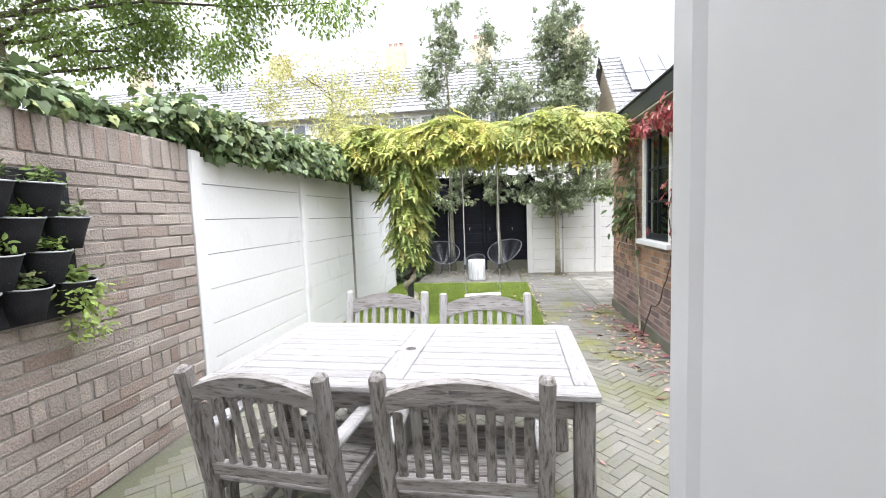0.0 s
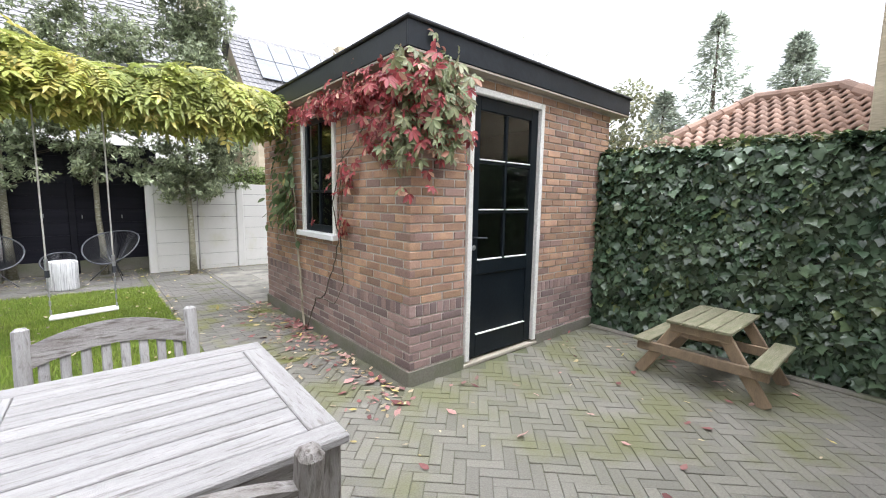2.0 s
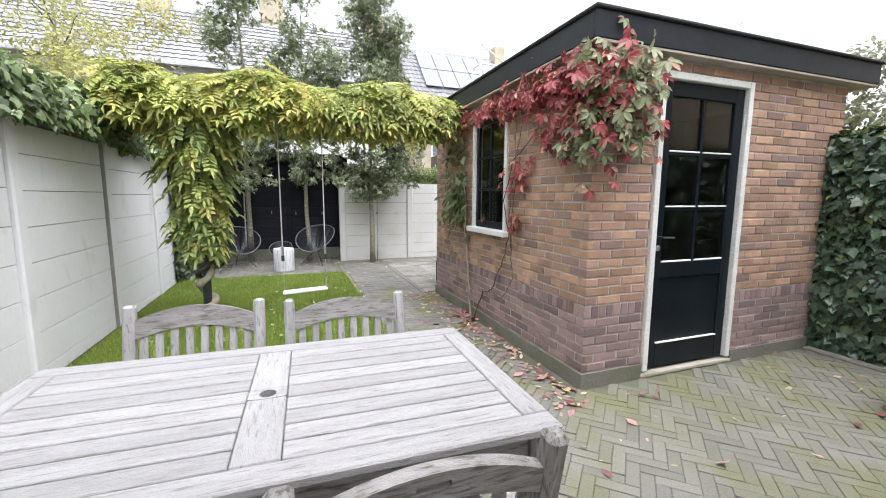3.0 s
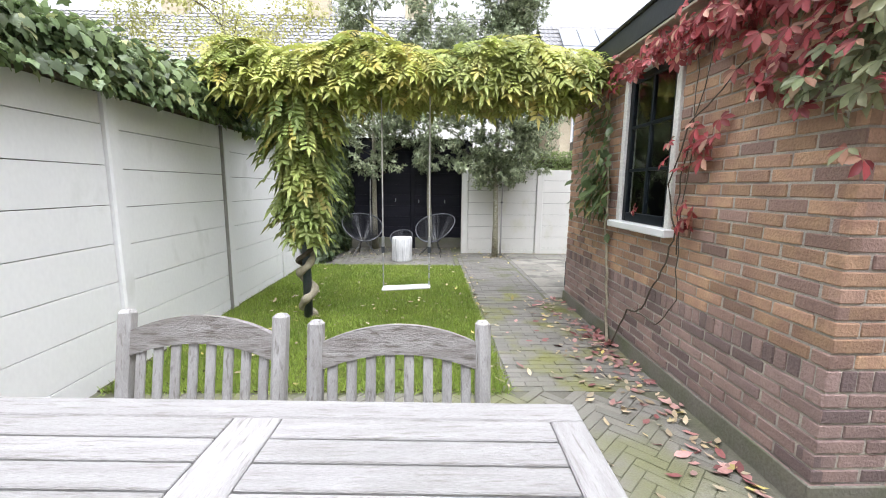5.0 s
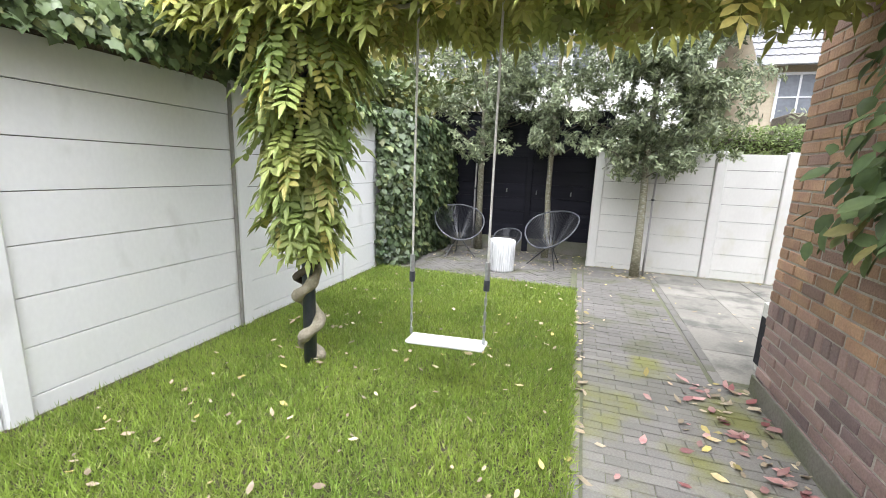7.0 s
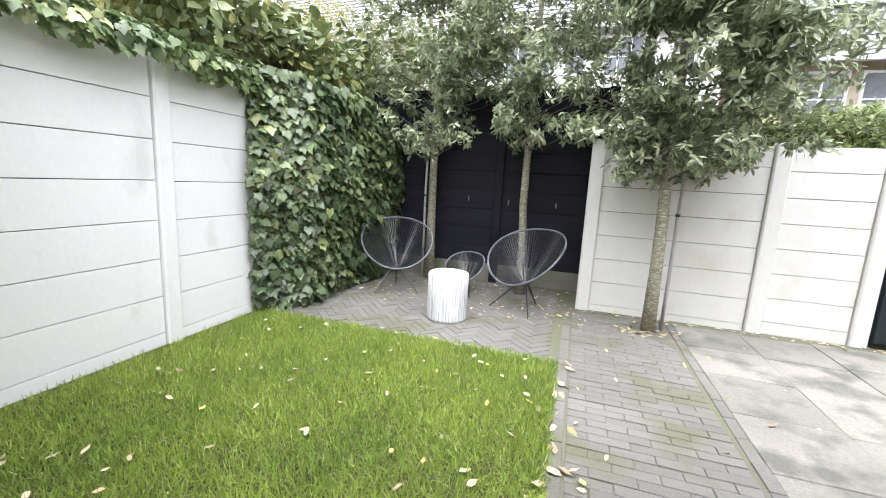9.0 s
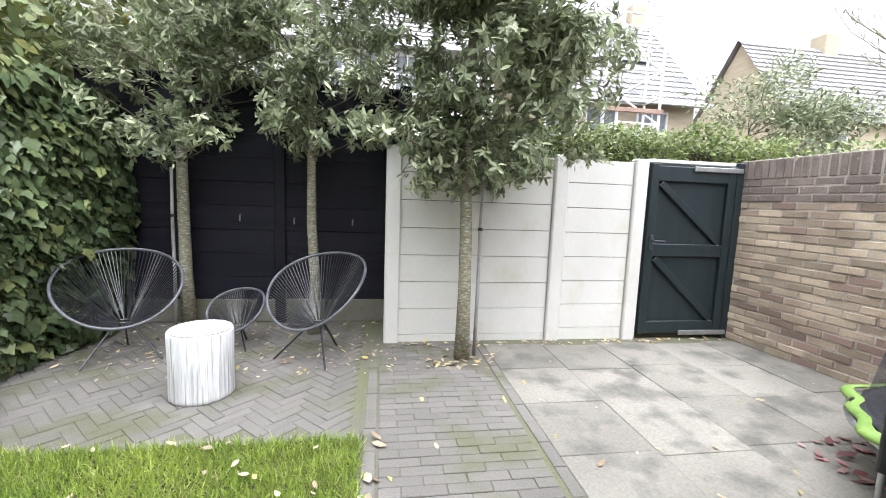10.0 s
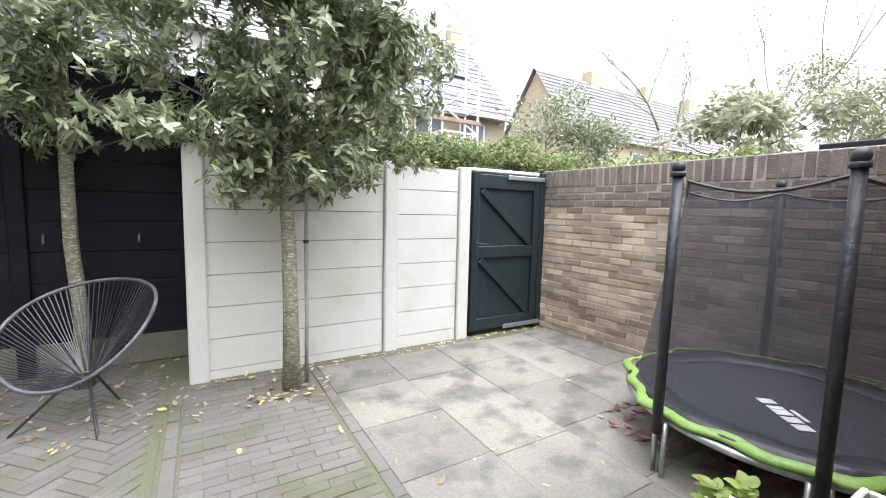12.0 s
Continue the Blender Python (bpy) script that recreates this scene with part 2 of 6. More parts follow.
FALLEN_RED = mat("fallen_red_leaf", (0.40, 0.17, 0.165), (0.46, 0.30, 0.26), 0.7, 8, 60, 0.1, rand=0.4, c3=(0.22, 0.08, 0.075), cover=0.35)
FALLEN = mat("fallen_pale_leaf", (0.47, 0.40, 0.28), (0.36, 0.27, 0.17), 0.7, 8, 60, 0.1, rand=0.45, c3=(0.50, 0.41, 0.13), cover=0.25)
TILE_RED = mat("orange_clay_tile", (0.40, 0.275, 0.215), (0.33, 0.22, 0.17), 0.85, 2, 60, 0.3, rand=0.25)
# pale tiles of the far roofs, with distance haze mixed into the colour
TILE_PALE_HAZE = mat("pale_hazed_roof_tile", (0.28, 0.28, 0.285), (0.33, 0.325, 0.325), 0.85, 1, 30, 0.3, rand=0.15)
TILE_GREY = mat("grey_roof_tile", (0.17, 0.17, 0.175), (0.22, 0.215, 0.215), 0.85, 1, 30, 0.3, rand=0.15)
RENDERED = mat("white_house_render", (0.78, 0.77, 0.75), (0.73, 0.72, 0.70), 0.85, 0.7, 20, 0.1, vary=0.08)
BRICK_YELLOW = mat("yellow_house_brick", (0.55, 0.48, 0.35), (0.48, 0.41, 0.30), 0.9, 1.2, 14, 0.3, stretch=(1, 1, 5))
SOLAR = mat("solar_panel_glass", (0.16, 0.175, 0.20), (0.20, 0.215, 0.24), 0.25, 2, 10, 0.0)
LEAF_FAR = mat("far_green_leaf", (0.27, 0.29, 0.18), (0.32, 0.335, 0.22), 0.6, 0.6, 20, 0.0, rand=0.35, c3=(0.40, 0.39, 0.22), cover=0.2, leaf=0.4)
LEAF_YELLOW = mat("far_yellow_leaf", (0.48, 0.46, 0.17), (0.38, 0.40, 0.16), 0.6, 0.6, 20, 0.0, rand=0.3, leaf=0.4)
PRIVET = mat("privet_leaf", (0.24, 0.30, 0.10), (0.17, 0.23, 0.07), 0.5, 3, 30, 0.0, rand=0.45, leaf=0.3)
YOUNG_LEAF = mat("lime_young_leaf", (0.42, 0.52, 0.16), (0.33, 0.44, 0.11), 0.5, 9, 30, 0.0, rand=0.25, leaf=0.4)
LEAF_LIME = mat("fresh_green_leaf", (0.24, 0.33, 0.085), (0.16, 0.24, 0.055), 0.5, 3, 30, 0.0, rand=0.4, leaf=0.35)
# needle greens lightened and greyed to carry atmospheric haze
CONIFER_HAZE = mat("hazed_conifer_needles", (0.44, 0.48, 0.40), (0.34, 0.39, 0.31), 0.6, 0.8, 20, 0.0, rand=0.35, leaf=0.5)
LAUREL = mat("laurel_leaf", (0.13, 0.18, 0.07), (0.19, 0.22, 0.085), 0.4, 2, 30, 0.0, rand=0.35, c3=(0.26, 0.23, 0.06), cover=0.15, leaf=0.2)
PLASTER = mat("white_interior_plaster", (0.80, 0.80, 0.80), (0.77, 0.77, 0.77), 0.8, 1, 40, 0.03, vary=0.03)
# near-black colour puts the gloom of the shed into its inner surfaces
INSIDE_SHADE = mat("shed_interior_shade", (0.02, 0.018, 0.017), (0.014, 0.013, 0.013), 0.9, 2, 30, 0.1)
GLASS = mat("window_glass", (0.9, 0.93, 0.93), (0.9, 0.93, 0.93), 0.02, 1, 1, 0.0)
GLASS.node_tree.nodes["Principled BSDF"].inputs["Transmission Weight"].default_value = 1.0
LETTER = mat("white_print", (0.75, 0.75, 0.75), (0.7, 0.7, 0.7), 0.6, 5, 40, 0.0)


# ---- geometry helpers ----
def rot_to(d, up=Vector((0, 0, 1))):
    """Turn whose x axis runs along d and whose z axis is as near to up as can be."""
    x = Vector(d).normalized()
    if abs(x.dot(up)) > 0.995:
        up = Vector((0, 1, 0))
    y = up.cross(x).normalized()
    return Matrix((x, y, x.cross(y))).transposed().to_4x4()


class Geo:
    """Collects vertices and faces of one part."""

    def __init__(self):
        self.v, self.f, self.smooth = [], [], False

    def add(self, verts, faces, m=None):
        k = len(self.v)
        self.v += [tuple(m @ Vector(p)) for p in verts] if m is not None else [tuple(p) for p in verts]
        self.f += [tuple(i + k for i in q) for q in faces]
        return self

    def box(self, c, s, b=0.004, m=None):
        """A box with chamfered edges: centre, size, chamfer."""
        h = [v / 2 for v in s]
        b = min(b, min(h) * 0.6)
        vs, fs, idx = [], [], {}
        for sx in (-1, 1):
            for sy in (-1, 1):
                for sz in (-1, 1):
                    sg = (sx, sy, sz)
                    for a in range(3):
                        idx[sg, a] = len(vs)
                        vs.append(tuple(c[k] + sg[k] * (h[k] if k == a else h[k] - b) for k in range(3)))
        S = (-1, 1)
        for a in range(3):
            u, w = (a + 1) % 3, (a + 2) % 3
            for s1 in S:
                q = []
                for su, sw in ((-1, -1), (1, -1), (1, 1), (-1, 1)):
                    sg = [0, 0, 0]
                    sg[a], sg[u], sg[w] = s1, su, sw
                    q.append(idx[tuple(sg), a])
                fs.append(tuple(q if s1 > 0 else q[::-1]))
            for su in S:
                for sw in S:
                    lo, hi = [0, 0, 0], [0, 0, 0]
                    lo[a], hi[a] = -1, 1
                    lo[u] = hi[u] = su
                    lo[w] = hi[w] = sw
                    lo, hi = tuple(lo), tuple(hi)
                    q = (idx[lo, u], idx[hi, u], idx[hi, w], idx[lo, w])
                    fs.append(q if su * sw < 0 else q[::-1])
        for sx in S:
            for sy in S:
                for sz in S:
                    q = tuple(idx[(sx, sy, sz), a] for a in range(3))
                    fs.append(q if sx * sy * sz > 0 else q[::-1])
        return self.add(vs, fs, m)

    def span(self, lo, hi, b=0.004, m=None):
        return self.box([(p + q) / 2 for p, q in zip(lo, hi)], [abs(q - p) for p, q in zip(lo, hi)], b, m)

    def bar(self, p, q, w, h, b=0.004, up=(0, 0, 1)):
        """A squared bar from p to q, w across and h along up."""
        p, q = Vector(p), Vector(q)
        m = Matrix.Translation((p + q) / 2) @ rot_to(q - p, Vector(up))
        return self.box((0, 0, 0), ((q - p).length, w, h), b, m)

    def tube(self, pts, r, n=8, close=False, caps=True):
        pts = [Vector(p) for p in pts]
        rs = r if isinstance(r, (list, tuple)) else [r] * len(pts)
        vs, fs = [], []
        up = Vector((0.13, 0.21, 0.97))
        for i, p in enumerate(pts):
            a = pts[i - 1] if i or close else p
            c = pts[(i + 1) % len(pts)] if i < len(pts) - 1 or close else p
            d = (c - a).normalized()
            e = d.cross(up)
            if e.length < 0.05:
                e = d.cross(Vector((1, 0, 0)))
            e.normalize()
            g = e.cross(d)
            for k in range(n):
                t = 2 * math.pi * k / n
                vs.append(p + (e * math.cos(t) + g * math.sin(t)) * rs[i])
        last = len(pts) if close else len(pts) - 1
        for i in range(last):
            j = (i + 1) % len(pts)
            for k in range(n):
                kk = (k + 1) % n
                fs.append((i * n + k, i * n + kk, j * n + kk, j * n + k))
        if caps and not close:
            fs += [tuple(range(n))[::-1], tuple((len(pts) - 1) * n + k for k in range(n))]
        return self.add(vs, fs)

    def lathe(self, prof, n=24, m=None, wobble=None, caps=True):
        vs, fs = [], []
        for r, z in prof:
            for k in range(n):
                t = 2 * math.pi * k / n
                rr = r * (1 + (wobble(t, z) if wobble else 0))
                vs.append((rr * math.cos(t), rr * math.sin(t), z))
        for i in range(len(prof) - 1):
            for k in range(n):
                kk = (k + 1) % n
                fs.append((i * n + k, i * n + kk, (i + 1) * n + kk, (i + 1) * n + k))
        if caps:
            fs += [tuple(range(n))[::-1], tuple((len(prof) - 1) * n + k for k in range(n))]
        return self.add(vs, fs, m)

    def prism(self, poly, t, m=None):
        """A flat outline in xz, t thick along y."""
        k = len(poly)
        vs = [(x, -t / 2, z) for x, z in poly] + [(x, t / 2, z) for x, z in poly]
        fs = [tuple(range(k)), tuple(range(k, 2 * k))[::-1]] + [((i + 1) % k, i, k + i, k + (i + 1) % k) for i in range(k)]
        return self.add(vs, fs, m)

    def weld(self):
        """Joins vertices that lie on one another."""
        seen, remap, v = {}, [], []
        for p in self.v:
            key = tuple(round(c, 4) for c in p)
            if key not in seen:
                seen[key] = len(v)
                v.append(p)
            remap.append(seen[key])
        self.v, self.f = v, [tuple(remap[i] for i in q) for q in self.f]
        return self

    def mesh(self, name, material, smooth=False):
        me = bpy.data.meshes.new(name)
        me.from_pydata(self.v, [], self.f)
        me.materials.append(material)
        if smooth:
            me.polygons.foreach_set("use_smooth", [True] * len(me.polygons))
        me.update()
        return me


def part(name, geo, material, parent=None, label="", smooth=False):
    ob = new(name, geo.mesh(name, material, smooth) if isinstance(geo, Geo) else geo)
    ob.parent = parent
    if label:
        ob["label"] = label
    return ob


def thing(name, m, label, category, group="", kind=""):
    ob = new(name)
    ob.empty_display_size = 0.1
    ob.matrix_world = m
    return tagged(ob, label, category, group, kind)


def setting(name, geo, material, label="", category="", smooth=False):
    return tagged(part(name, geo, material, None, "", smooth), label, category, "", "structure")


def scatter(name, material, shape, faces, pos, normal, down, size, squash=None):
    """One mesh of many leaves: shape lies in xy with its tip along +x; normal and down give each leaf its turn."""
    shape = np.array(shape, float)
    k, n = len(shape), len(pos)
    z = normal / np.maximum(np.linalg.norm(normal, axis=1, keepdims=True), 1e-6)
    x = down - z * np.sum(down * z, axis=1, keepdims=True)
    x /= np.maximum(np.linalg.norm(x, axis=1, keepdims=True), 1e-6)
    y = np.cross(z, x)
    s = size[:, None, None]
    v = pos[:, None, :] + s * (shape[None, :, 0:1] * x[:, None, :] + shape[None, :, 1:2] * y[:, None, :] + shape[None, :, 2:3] * z[:, None, :])
    v = v.reshape(-1, 3)
    per = sum(len(q) for q in faces)
    loops = (np.concatenate([np.array(q) for q in faces])[None, :] + (np.arange(n) * k)[:, None]).ravel()
    totals = np.tile([len(q) for q in faces], n)
    starts = np.concatenate([[0], np.cumsum(totals)[:-1]])
    me = bpy.data.meshes.new(name)
    me.vertices.add(len(v))
    me.vertices.foreach_set("co", v.ravel())
    me.loops.add(len(loops))
    me.loops.foreach_set("vertex_index", loops.astype(np.int32))
    me.polygons.add(len(totals))
    me.polygons.foreach_set("loop_start", starts.astype(np.int32))
    me.polygons.foreach_set("loop_total", totals.astype(np.int32))
    me.materials.append(material)
    me.update(calc_edges=True)
    me.validate()
    return me


rng = np.random.default_rng(7)
IVY_LEAF = ([(0.12, 0, 0.03), (0, 0.16, 0), (0.02, 0.42, -0.06), (0.26, 0.36, 0.0), (0.44, 0.47, -0.07), (0.62, 0.27, 0.01), (1.0, 0, -0.14),
             (0.62, -0.27, 0.01), (0.44, -0.47, -0.07), (0.26, -0.36, 0.0), (0.02, -0.42, -0.06), (0, -0.16, 0)],
            [(0, 1, 2, 3), (0, 3, 4, 5), (0, 5, 6), (0, 6, 7), (0, 7, 8, 9), (0, 9, 10, 11)])
OVAL_LEAF = ([(0, 0, 0), (0.3, 0.22, 0.03), (0.7, 0.2, 0.01), (1, 0, -0.08), (0.7, -0.2, 0.01), (0.3, -0.22, 0.03)], [(0, 1, 2, 3), (0, 3, 4, 5)])
OAK_LEAF = ([(0, 0, 0), (0.3, 0.15, 0.03), (0.65, 0.155, 0.01), (1, 0, -0.1), (0.65, -0.155, 0.01), (0.3, -0.15, 0.03)], [(0, 1, 2, 3), (0, 3, 4, 5)])
WIDE_LEAF = ([(0, 0, 0), (0.22, 0.26, 0.03), (0.55, 0.31, 0.02), (0.85, 0.15, -0.02), (1, 0, -0.1), (0.85, -0.15, -0.02), (0.55, -0.31, 0.02), (0.22, -0.26, 0.03)], [(0, 1, 2, 3, 4), (0, 4, 5, 6, 7)])
SLIM_LEAF = ([(0, 0, 0), (0.45, 0.16, 0.04), (1, 0, -0.06), (0.45, -0.16, 0.04)], [(0, 1, 2), (0, 2, 3)])


def pinnate(pairs=6, droop=0.35):
    """A feathered leaf: paired leaflets along a drooping stalk and one at the tip, all in one piece."""
    vs, fs = [(0, 0, 0)], []
    last = 0
    for i in range(pairs):
        t = (i + 1) / (pairs + 0.6)
        x, z = t * 0.9, -droop * t * t
        c = len(vs)
        vs += [(x, 0, z), (x - 0.03, 0.012, z)]
        fs.append((last, c, c + 1))
        for sgn in (-1, 1):
            k = len(vs)
            ln, wd = 0.30 * (1 - 0.3 * abs(t - 0.45)), 0.076
            ex, ey, ez = x + ln * 0.42, sgn * ln * 0.9, z - 0.10
            px, py = -sgn * 0.9 * wd, 0.42 * wd
            m1, m2 = 0.35, 0.72
            for m, w in ((m1, 1.0), (m2, 0.95)):
                vs += [(x + (ex - x) * m + px * w, ey * m + py * w, z + (ez - z) * m + 0.02), (x + (ex - x) * m - px * w, ey * m - py * w, z + (ez - z) * m + 0.02)]
            vs.append((ex, ey, ez))
            fs += [(c, k, k + 2, k + 4), (c, k + 4, k + 3, k + 1)]
        last = c
    k = len(vs)
    z = -droop * 0.9
    vs += [(1.05, 0.065, z), (1.3, 0, z - 0.15), (1.05, -0.065, z)]
    fs += [(last, k, k + 1), (last, k + 1, k + 2)]
    return vs, fs


def palmate():
    """Five leaflets spread like a hand."""
    vs, fs = [], []
    for a, ln in ((0, 1.0), (42, 0.92), (-42, 0.92), (88, 0.68), (-88, 0.68)):
        c, s = math.cos(radians(a)), math.sin(radians(a))
        k = len(vs)
        for u, w, z in ((0.06, 0, 0), (0.38, 0.17, 0.04), (0.72, 0.19, 0.0), (1.0, 0, -0.16), (0.72, -0.19, 0.0), (0.38, -0.17, 0.04)):
            vs.append((c * u * ln - s * w * ln, s * u * ln + c * w * ln, z))
        fs += [(k, k + 1, k + 2, k + 3), (k, k + 3, k + 4, k + 5)]
    return vs, fs


def rough_dirs(n, base, jitter):
    return np.array(base, float)[None, :] + rng.normal(0, jitter, (n, 3))


def unit_dirs(n):
    d = rng.normal(0, 1, (n, 3))
    return d / np.linalg.norm(d, axis=1, keepdims=True)


# ---- ground ----
g = Geo()
g.add([(-400, -400, -0.06), (400, -400, -0.06), (400, 400, -0.06), (-400, 400, -0.06)], [(0, 1, 2, 3)])
setting("ground", g, SOIL, "bare dark garden soil reaching the horizon", "ground")
g = Geo().span((-3.7, -2.68, -0.1), (2.9, 1.0, -0.006), 0.002)
patio = setting("pavement", g, JOINT, "herringbone patio of grey clay pavers with mossy joints", "pavement")
g = Geo().span((-1.13, 1.0, -0.1), (0.0, 7.25, -0.006), 0.002)
path_bed = setting("pavement_path", g, JOINT, "garden path of grey pavers with mossy joints", "pavement")
g = Geo().span((-3.7, 5.13, -0.1), (-1.13, 7.25, -0.006), 0.002)
rear_bed = setting("pavement_rear", g, JOINT, "dark herringbone pavers strewn with leaves", "pavement")
g = Geo().span((-0.13, 3.26, -0.1), (2.75, 6.62, -0.004), 0.002)
slab_bed = setting("slab_bed", g, JOINT, "bed of sand under concrete slabs", "pavement")
g = Geo().span((-3.7, 1.0, -0.1), (-1.14, 5.12, 0.005), 0.002)
lawn_soil = setting("lawn_soil", g, SOIL, "soil under the lawn", "ground")


setting("kerb", Geo().span((2.47, -2.6, -0.05), (2.55, -0.03, 0.025), 0.012), CEMENT, "mossy concrete kerb along the hedge", "kerb")

# ---- the left boundary: brick wall, then concrete fence ----
def wall_box(name, lo, hi, material, label):
    return setting(name, Geo().span(lo, hi, 0.003), material, label, "wall")


FX = -3.675
wall_west = wall_box("wall_west", (FX - 0.2, -2.68, -0.1), (FX - 0.012, -0.29, 1.95), MORTAR_DARK, "grey-brown brick garden wall with soldier coping")


def concrete_fence(name, m, posts, pitch, top, material, label, post_w=0.11, first=0.0):
    """Concrete posts with stacked slabs between; runs along local x, faces local -y."""
    f = thing(name, m, label, "fence", "", "structure")
    for x in posts:
        p = Geo().box((x, 0, top / 2 - 0.03), (post_w, 0.10, top + 0.06), 0.012)
        part("post", p, material, f)
    for i, (a, c) in enumerate(zip(posts[:-1], posts[1:])):
        h = pitch[i] if isinstance(pitch, (list, tuple)) else pitch
        z = -0.05
        z1 = first[i] if isinstance(first, (list, tuple)) else first
        while z < top - 0.06:
            z1 = min(z1, top - 0.03)
            p = Geo().span((a + post_w / 2 - 0.012, -0.018, z + 0.0026), (c - post_w / 2 - 0.006, 0.010, z1 - 0.0026), 0.002)
            part("panel", p, material, f)
            z, z1 = z1, z1 + h
        # added dark sheet behind the slabs paints the shade in their open joints
        part("backing", Geo().span((a, 0.011, -0.05), (c, 0.03, top - 0.05), 0.002), JOINT_SHADE, f)
    return f


fence_west = concrete_fence("fence_west", Matrix.Translation((FX - 0.05, 0, 0)) @ pose(0, 0, 0, 0, 0, 90), [-0.225, 1.345, 2.83, 4.335, 5.84, 7.2],
                            0.26, 1.92, FENCE_WHITE, "white painted concrete panel fence", 0.11, (0.13, 0.11, 0.09, 0.083, 0.083))
# strip added to one post, its shadowed side put in as grey colour
part("post_side", Geo().box((2.83 - 0.064, 0.0, 0.92), (0.018, 0.094, 1.94), 0.004), POST_SHADE, fence_west, "grey strip painted for the shaded side of a post")
fence_rear = concrete_fence("fence_rear", Matrix.Translation((0, 6.62, 0)), [-0.94, 0.54, 1.31], [0.237, 0.2235], 1.69, FENCE_CREAM,
                            "off-white concrete panel fence, mossy at the foot", 0.13, (0.06, 0.11))
# niche with black boards behind the trees
black = thing("fence_black", pose(0, 7.24, 0), "black stained timber board screen behind the trees", "fence", "", "structure")
z = 0.0
while z < 2.2:
    p = Geo().span((-3.7, -0.02 + 0.006 * (int(z * 5) % 2), z + 0.002), (-0.84, 0.02, z + 0.2259), 0.003)
    # lowest strip is greenish concrete, its darker tone also standing for shade
    part("board", p, BLACK_BOARD if z > 0.2 else CEMENT, black)
    z += 0.226
part("backing", Geo().span((-3.7, 0.022, 0), (-0.84, 0.034, 2.2), 0.002), BLACK_BOARD, black)
part("post", Geo().span((-2.05, -0.05, 0), (-1.95, -0.021, 2.25), 0.006), BLACK_BOARD, black)
part("cap", Geo().span((-3.7, -0.06, z), (-0.84, 0.05, z + 0.03), 0.006), BLACK_BOARD, black)
for x, z1 in ((-2.36, 1.02), (-1.87, 1.0), (-1.32, 1.0)):
    part("hook", Geo().tube([(x, -0.021, z1 + 0.03), (x, -0.045, z1 + 0.02), (x, -0.045, z1 - 0.03)], 0.008, 6), GALV, black, "small pale steel hook")
setting("wall_niche", Geo().span((-0.9, 6.7, 0), (-0.80, 7.26, 2.2), 0.006), BLACK_BOARD, "black side board of the niche", "wall")

# ---- gate ----
gate = thing("garden_gate", pose(1.40, 6.60, 0.0), "dark green ledged timber gate, closed, with diagonal braces", "gate")
part("panel", Geo().span((0.0, 0.0, 0.05), (0.88, 0.03, 1.66), 0.003), GATE_DARK, gate)
for zz in (0.055, 0.80, 1.50):
    part("rail", Geo().span((0.07, -0.03, zz), (0.80, 0.001, zz + 0.12 + (0.02 if zz > 1 else 0)), 0.006), GATE_DARK, gate)
for xx in (0.0, 0.80):
    part("stile", Geo().span((xx, -0.034, 0.05), (xx + 0.08, 0.0, 1.66), 0.006), GATE_DARK, gate)
for z0, z1 in ((0.78, 0.19), (1.48, 0.94)):
    part("brace", Geo().bar((0.11, -0.016, z0), (0.76, -0.016, z1), 0.028, 0.06, 0.005, (0, 0, 1)), GATE_DARK, gate)
part("hinge_strap", Geo().span((0.42, -0.052, 1.60), (0.93, -0.034, 1.645), 0.004), GALV, gate, "galvanised steel hinge strap")
part("hinge_strap", Geo().span((0.42, -0.052, 0.04), (0.93, -0.034, 0.085), 0.004), GALV, gate, "galvanised steel hinge strap")
h = Geo().tube([(0.05, -0.034, 0.95), (0.05, -0.085, 0.95), (0.16, -0.085, 0.945)], 0.009, 8)
part("handle", h.box((0.05, -0.04, 0.93), (0.035, 0.01, 0.14), 0.004), STEEL_DARK, gate, "black lever handle")
setting("gate_post", Geo().span((2.285, 6.56, -0.05), (2.36, 6.66, 1.70), 0.006), GATE_DARK, "dark painted gate post", "post")
setting("lintel", Geo().span((1.385, 6.60, 1.665), (2.36, 6.68, 1.70), 0.006), FENCE_CREAM, "concrete strip above the gate", "trim")

# ---- the right-hand rear wall ----
R0, R1 = Vector((2.345, 6.60, 0)), Vector((2.62, 2.6, 0))
r_len = (R1 - R0).length
RM = Matrix.Translation(R0) @ rot_to(R1 - R0)
wall_east = setting("wall_east", Geo().span((0, 0.012, -0.1), (r_len, 0.22, 1.72), 0.003, RM), MORTAR, "weathered brick garden wall with dark coping", "wall")

# ---- the shed ----
SW, SL, SH = 2.76, 3.21, 2.37
DX0, DX1, DH = 0.565, 1.52, 2.28
WY0, WY1, WZ0, WZ1 = 1.17, 1.95, 1.00, 2.24
shed = Geo()
shed.span((0.012, 0.012, -0.1), (DX0, 0.11, SH), 0.002).span((DX1, 0.012, -0.1), (SW - 0.012, 0.11, SH), 0.002)
shed.span((DX0, 0.012, DH), (DX1, 0.11, SH), 0.002)
wall_shed_front = setting("wall_shed_front", shed, MORTAR, "brown brick front wall of the garden shed", "wall")
shed = Geo()
shed.span((0.012, 0.11, -0.1), (0.11, WY0, SH), 0.002).span((0.012, WY1, -0.1), (0.11, SL, SH), 0.002)
shed.span((0.012, WY0, -0.1), (0.11, WY1, WZ0), 0.002).span((0.012, WY0, WZ1), (0.11, WY1, SH), 0.002)
wall_shed_west = setting("wall_shed_west", shed, MORTAR, "brown brick side wall of the garden shed", "wall")
